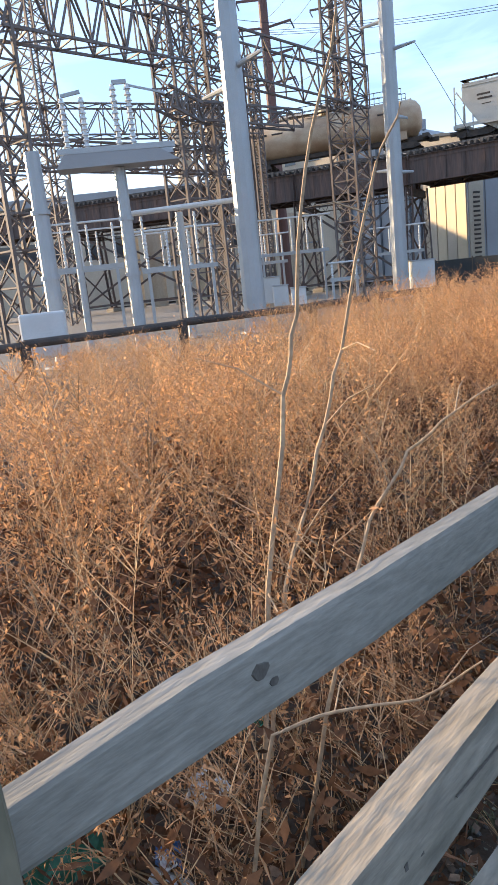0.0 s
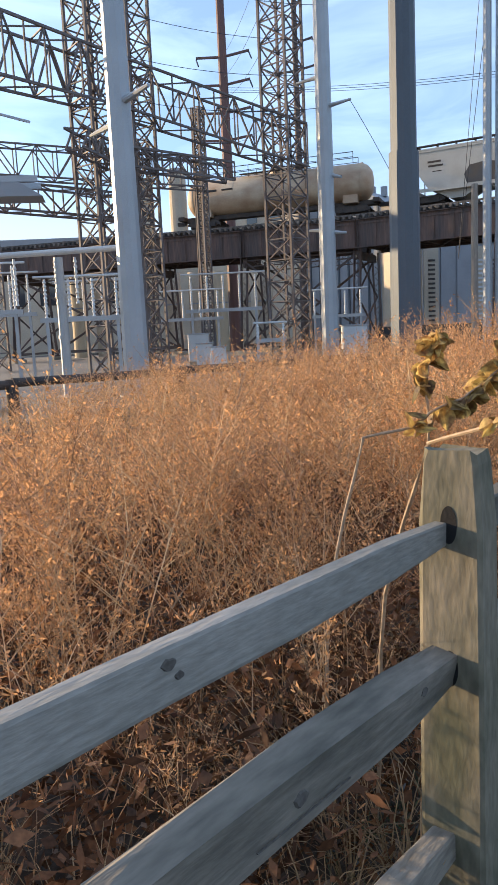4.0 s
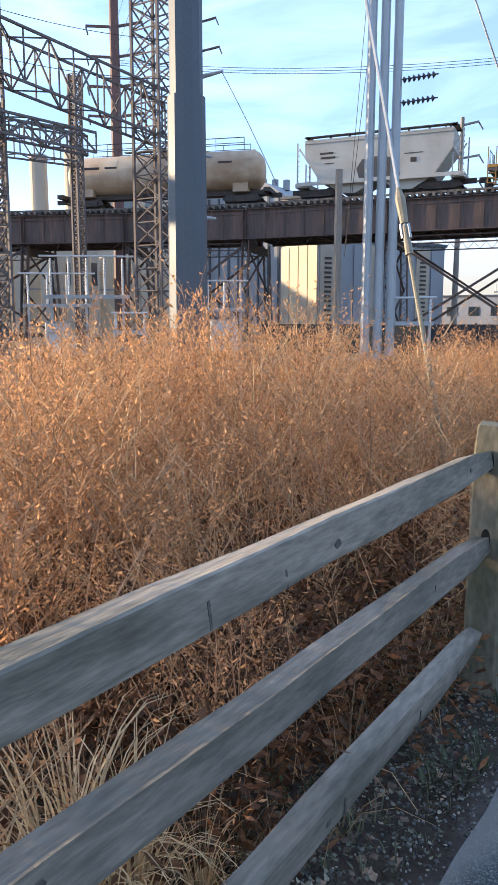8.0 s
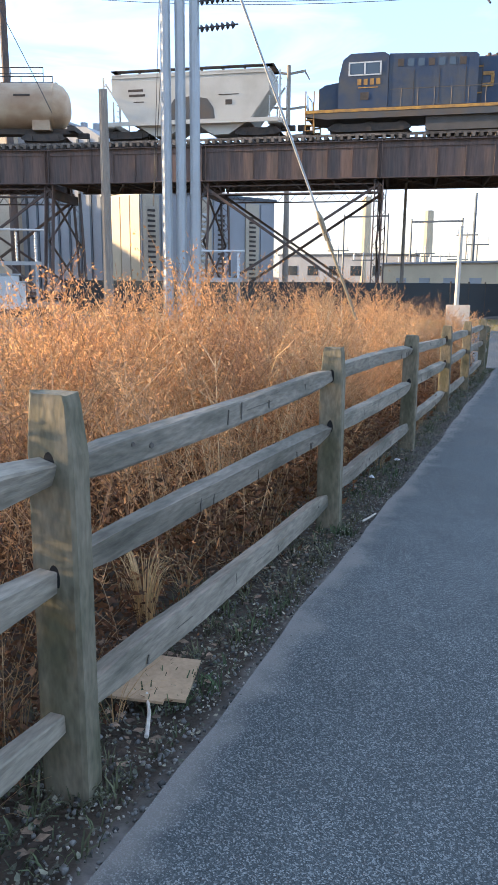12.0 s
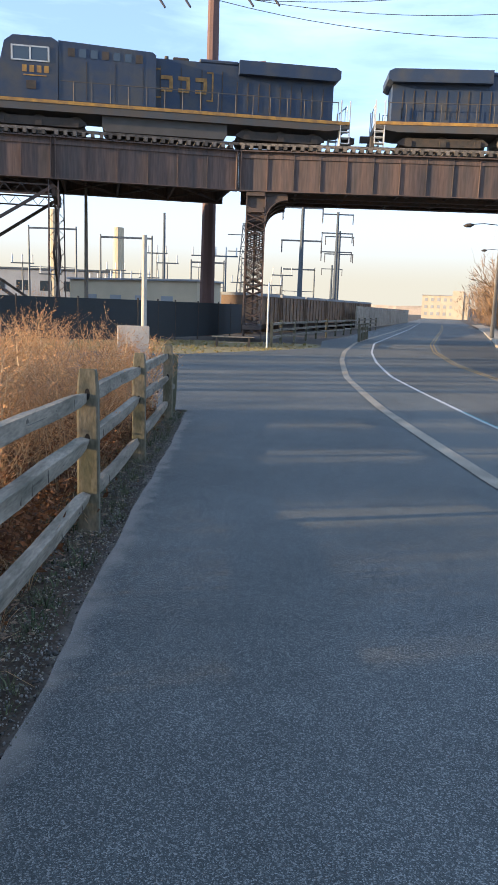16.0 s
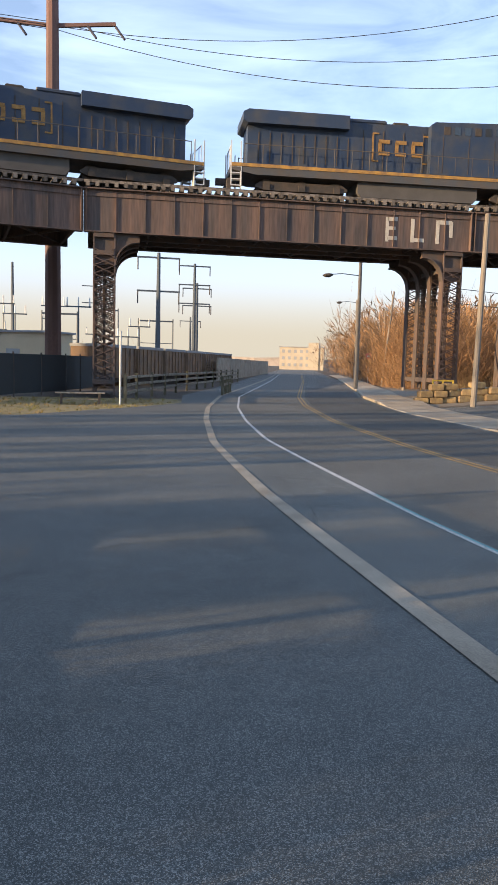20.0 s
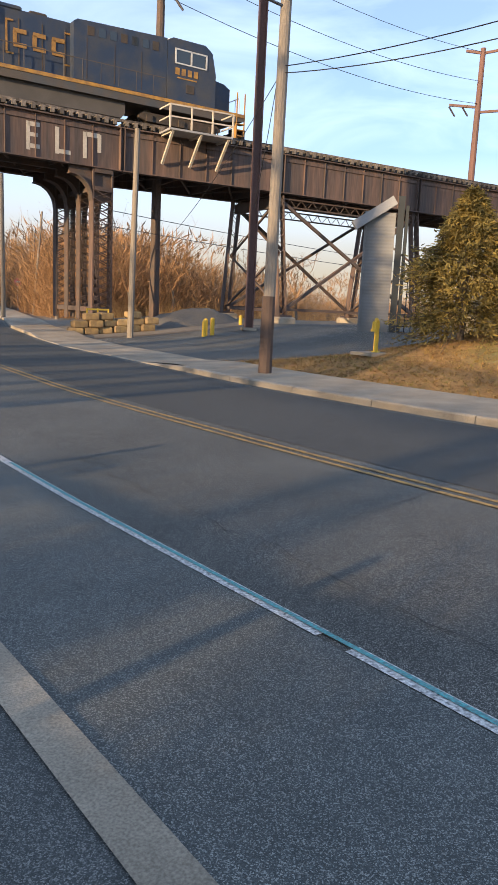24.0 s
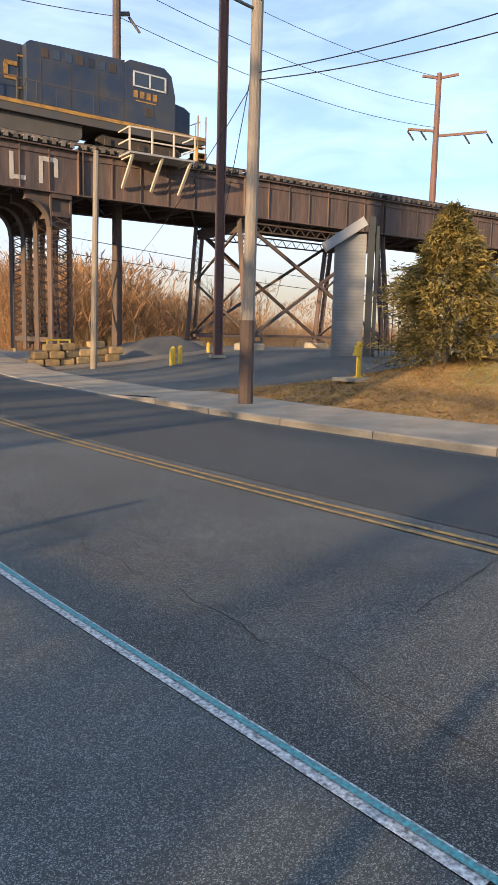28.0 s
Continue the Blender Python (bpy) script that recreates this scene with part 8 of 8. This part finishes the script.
for x, y, s in ((-1.1, -4.2, 0.08), (-0.75, -4.7, 0.05), (-0.55, 3.0, 0.04), (-0.9, 9.4, 0.07), (-0.62, 10.3, 0.05), (-0.8, 14.4, 0.06), (-0.42, 14.2, 0.03), (-0.35, 15.0, 0.03), (-0.6, 7.2, 0.04)):
    m = Mesh()
    rr = random.Random(int(x * 100 + y * 37))
    ring = [(math.cos(a) * rr.uniform(0.6, 1.2), math.sin(a) * rr.uniform(0.5, 1.0), rr.uniform(0, 0.5)) for a in np.linspace(0, math.tau, 8)[:-1]]
    m.add([(0, 0, 0.9)] + ring + [(0, 0, 0)], [(0, i + 1, (i + 1) % 7 + 1) for i in range(7)] + [(8, (i + 1) % 7 + 1, i + 1) for i in range(7)])
    solo("litter_scrap", m, RUBBISH, "crumpled scrap of pale plastic litter", "litter", Matrix.Translation((x, y, lz(x, y) + 0.01)) @ Matrix.Diagonal((s, s, s, 1)), group="litter")


# ---- saplings and leafy branches by the fence ----
def sapling(label, pts, r, twigs=0, seed=1, material=PALE_TWIG):
    t = thing("sapling", label, "sapling")
    fine = []
    for i in range(len(pts) - 1):
        a, b = Vector(pts[i]), Vector(pts[i + 1])
        for k in range(4):
            fine.append(a.lerp(b, k / 4) + Vector((math.sin(i * 2.1 + k) * 0.006, math.cos(i * 1.7 + k) * 0.006, 0)))
    fine.append(Vector(pts[-1]))
    part("stem", Mesh().tube(fine, r, n=6, taper=r * 0.35), material, t)
    rr = random.Random(seed)
    for _ in range(twigs):
        p = fine[rr.randrange(len(fine) // 3, len(fine))]
        d = Vector((rr.gauss(0, 1), rr.gauss(0, 1), rr.gauss(0.6, 0.6))).normalized() * rr.uniform(0.1, 0.3)
        part("twig", Mesh().tube([p, p + d * 0.5 + Vector((0, 0, 0.02)), p + d], r * 0.35, n=4, taper=r * 0.15), material, t)
    return t


def leafy(label, pts, n, seed, size=0.055):
    """A branch hung with curled autumn leaves."""
    t = sapling(label, pts, 0.006, 0, seed)
    rr = random.Random(seed)
    for _ in range(n):
        i = rr.randrange(min(3, len(pts) - 3), len(pts) - 1)
        p = Vector(pts[i]).lerp(Vector(pts[i + 1]), rr.random())
        d = Vector((rr.gauss(0, 0.7), rr.gauss(0, 0.7), rr.gauss(-0.5, 0.5))).normalized()
        s = d.cross(Vector((rr.gauss(0, 1), rr.gauss(0, 1), rr.gauss(0, 1)))).normalized()
        u = s.cross(d)
        L, W = size * rr.uniform(0.8, 1.3), size * rr.uniform(0.35, 0.55)
        m = Mesh()
        for k, (w, c) in enumerate(((0.05, 0), (0.8, 0.15), (1.0, 0.32), (0.7, 0.42), (0.05, 0.45))):
            q = p + d * (L * k / 4) - u * (L * c * 0.6)
            m.v += [q - s * W * w + u * W * w * 0.5, q, q + s * W * w + u * W * w * 0.5]
        m.f = [(k * 3 + j, k * 3 + j + 1, k * 3 + j + 4, k * 3 + j + 3) for k in range(4) for j in range(2)]
        part("leaf", m, LEAF, t)
    return t


sapling("two-metre pale bare sapling beside the fence", [(-1.02, -3.98, 0.02), (-1.006, -3.934, 0.429), (-1.074, -3.784, 0.715), (-1.104, -3.628, 1.187), (-1.08, -3.583, 1.381), (-1.021, -3.554, 1.724), (-0.917, -3.543, 2.05)], 0.009, 3, 1)
sapling("leaning pale bare sapling beside the fence", [(-1.03, -3.95, 0.02), (-1.051, -3.864, 0.372), (-1.102, -3.682, 0.684), (-1.087, -3.528, 1.016), (-1.046, -3.445, 1.276), (-0.932, -3.378, 1.729), (-0.87, -3.363, 1.86)], 0.008, 4, 2)
sapling("pale branch arching through the weeds", [(-0.95, -3.95, 0.02), (-0.861, -3.81, 0.629), (-0.844, -3.655, 0.899), (-0.791, -3.571, 1.048), (-0.704, -3.504, 1.134), (-0.60, -3.44, 1.20)], 0.006, 2, 3)
sapling("pale trailing stem low behind the rails", [(-0.86, -4.25, 0.1), (-0.77, -4.171, 0.65), (-0.68, -4.075, 0.675), (-0.561, -3.986, 0.689), (-0.49, -3.86, 0.728)], 0.005, 2, 4)
sapling("thin dry stalk behind the fence post", [(-0.52, 4.15, -0.1), (-0.536, 4.172, 0.935), (-0.556, 4.19, 1.061), (-0.574, 4.198, 1.188), (-0.58, 4.203, 1.334)], 0.005, 0, 5)
leafy("arching vine with curled yellow and brown leaves", [(-1.0, 1.30, -0.02), (-0.99, 1.36, 0.6), (-0.923, 1.491, 1.062), (-0.832, 1.622, 1.081), (-0.784, 1.693, 1.134), (-0.712, 1.775, 1.163), (-0.653, 1.84, 1.231), (-0.589, 1.901, 1.311), (-0.53, 1.959, 1.332), (-0.50, 1.994, 1.448), (-0.49, 1.999, 1.52)], 84, 5, 0.07)
leafy("leafy shoot arching over the fence towards the path", [(-0.75, 1.2, -0.02), (-0.68, 1.15, 0.7), (-0.5, 1.07, 1.13), (-0.30, 0.935, 1.20), (-0.25, 0.935, 1.265), (-0.17, 0.935, 1.315), (-0.115, 0.945, 1.385), (-0.06, 0.955, 1.465), (-0.02, 0.965, 1.535), (0.02, 0.965, 1.64)], 70, 9, 0.032)
leafy("upright shoot with curled yellow leaves", [(-0.85, 1.80, -0.02), (-0.83, 1.76, 0.9), (-0.819, 1.734, 1.149), (-0.839, 1.725, 1.212), (-0.824, 1.751, 1.296), (-0.806, 1.775, 1.38)], 34, 7, 0.06)

ret = thing("fence_end", "short leaning end post with two rail stubs", "fence")
zz = lz(-0.3, 26.2)
part("post", rough_bar((-0.42, 26.3, zz - 0.2), (-0.36, 26.2, zz + 1.02), 0.11, 0.11, 91, ends=0.9), WOOD_POST, ret)
for k, z in enumerate((0.92, 0.5)):
    part("rail", rough_bar((-0.66, 25.35, zz + z + 0.06), (-0.36, 26.25, zz + z - 0.05), 0.07, 0.10, 95 + k), WOOD_GREY, ret)
for x, y, a, L in ((-0.28, 7.35, 0.6, 0.2), (-0.35, 9.1, 1.1, 0.13), (-0.2, 12.9, 0.3, 0.18), (-0.3, 10.1, -0.5, 0.25), (-0.25, 5.2, 0.9, 0.15)):
    p = Vector((x, y, lz(x, y) + 0.012))
    d = Vector((math.sin(a), math.cos(a), 0.06)) * L
    solo("broken_stick", Mesh().tube([p, p + d * 0.5 + Vector((0.01, 0, 0.006)), p + d], 0.008, n=6, taper=0.005), SIGN_WHITE, "short broken pale stick lying on the verge", "stick", group="sticks")

n = 9000
lx, ly = r1.uniform(15.3, 28.5, n), r1.uniform(20, 39.3, n)
rows = np.stack([lx, ly, land(lx, ly) + 0.012, r1.uniform(0.03, 0.12, n)], -1)
rows = rows[(lx > KERB_X(ly) + 2.45) & (r1.uniform(0, 1, n) < 1.15 - 0.11 * (lx - 15.3))]
v, q = scatter(LEAVES, rows, 41)
BANKLEAF = mat("dry_bank_leaf", (0.34, 0.18, 0.065), 0.9, 0, 0.3, 1.0, col2=(0.20, 0.10, 0.04), island=0.6, bump=0)
solo("leaf_litter", quads_mesh("leaf_litter", v, q, BANKLEAF), BANKLEAF, "orange-brown fallen leaves scattered over the bank", "leaves", kind="stuff")
MULCH = [grass_proto(pr, 0.26, 9, 2) for _ in range(5)]
for p in MULCH:
    p[0][:, 2] *= 0.35
n = 3600
lx, ly = 15.2 + 6.5 * r1.uniform(0, 1, n) ** 1.3, r1.uniform(24, 39.4, n)
rows = np.stack([lx, ly, land(lx, ly) - 0.01, r1.uniform(0.6, 1.5, n)], -1)
rows = rows[lx > KERB_X(ly) + 2.5]
v, q = scatter(MULCH, rows, 43)
BANKSTRAW = mat("flattened_straw", (0.44, 0.28, 0.10), 0.9, 0, 0.3, 0.8, col2=(0.24, 0.135, 0.055), island=0.6, bump=0, trans=0.15)
solo("dry_grass", quads_mesh("dry_grass", v, q, BANKSTRAW), BANKSTRAW, "flattened straw and dead grass on the roadside bank", "grass", kind="stuff")
CRACK = mat("open_asphalt_crack", (0.03, 0.03, 0.03), 0.95, 0, 0.2)
cr = random.Random(77)
for x0, y0, x1, y1 in ((1.2, 24.5, 3.3, 25.6), (0.4, 29.5, 3.2, 28.8), (3.8, 26.0, 4.7, 33.5), (5.4, 21.0, 6.2, 31.0), (6.6, 24.0, 9.5, 24.6), (1.5, 33.0, 4.2, 35.2), (7.0, 30.0, 7.4, 39.0), (9.8, 22.0, 11.8, 24.0)):
    a, b = Vector((x0, y0, 0)), Vector((x1, y1, 0))
    k = max(6, int((b - a).length / 0.25))
    side = (b - a).cross(Vector((0, 0, 1))).normalized()
    pts = [a.lerp(b, i / k) + side * cr.gauss(0, 0.045) for i in range(k + 1)]
    m = Mesh()
    for p in pts:
        w = cr.uniform(0.002, 0.006)
        z = lz(p.x, p.y) + 0.019
        m.v += [(*(p - side * w).to_2d(), z), (*(p + side * w).to_2d(), z)]
    m.f = [(2 * i, 2 * i + 1, 2 * i + 3, 2 * i + 2) for i in range(k)]
    solo("pavement_crack", m, CRACK, "dark open crack wandering across the asphalt", "crack", kind="structure")
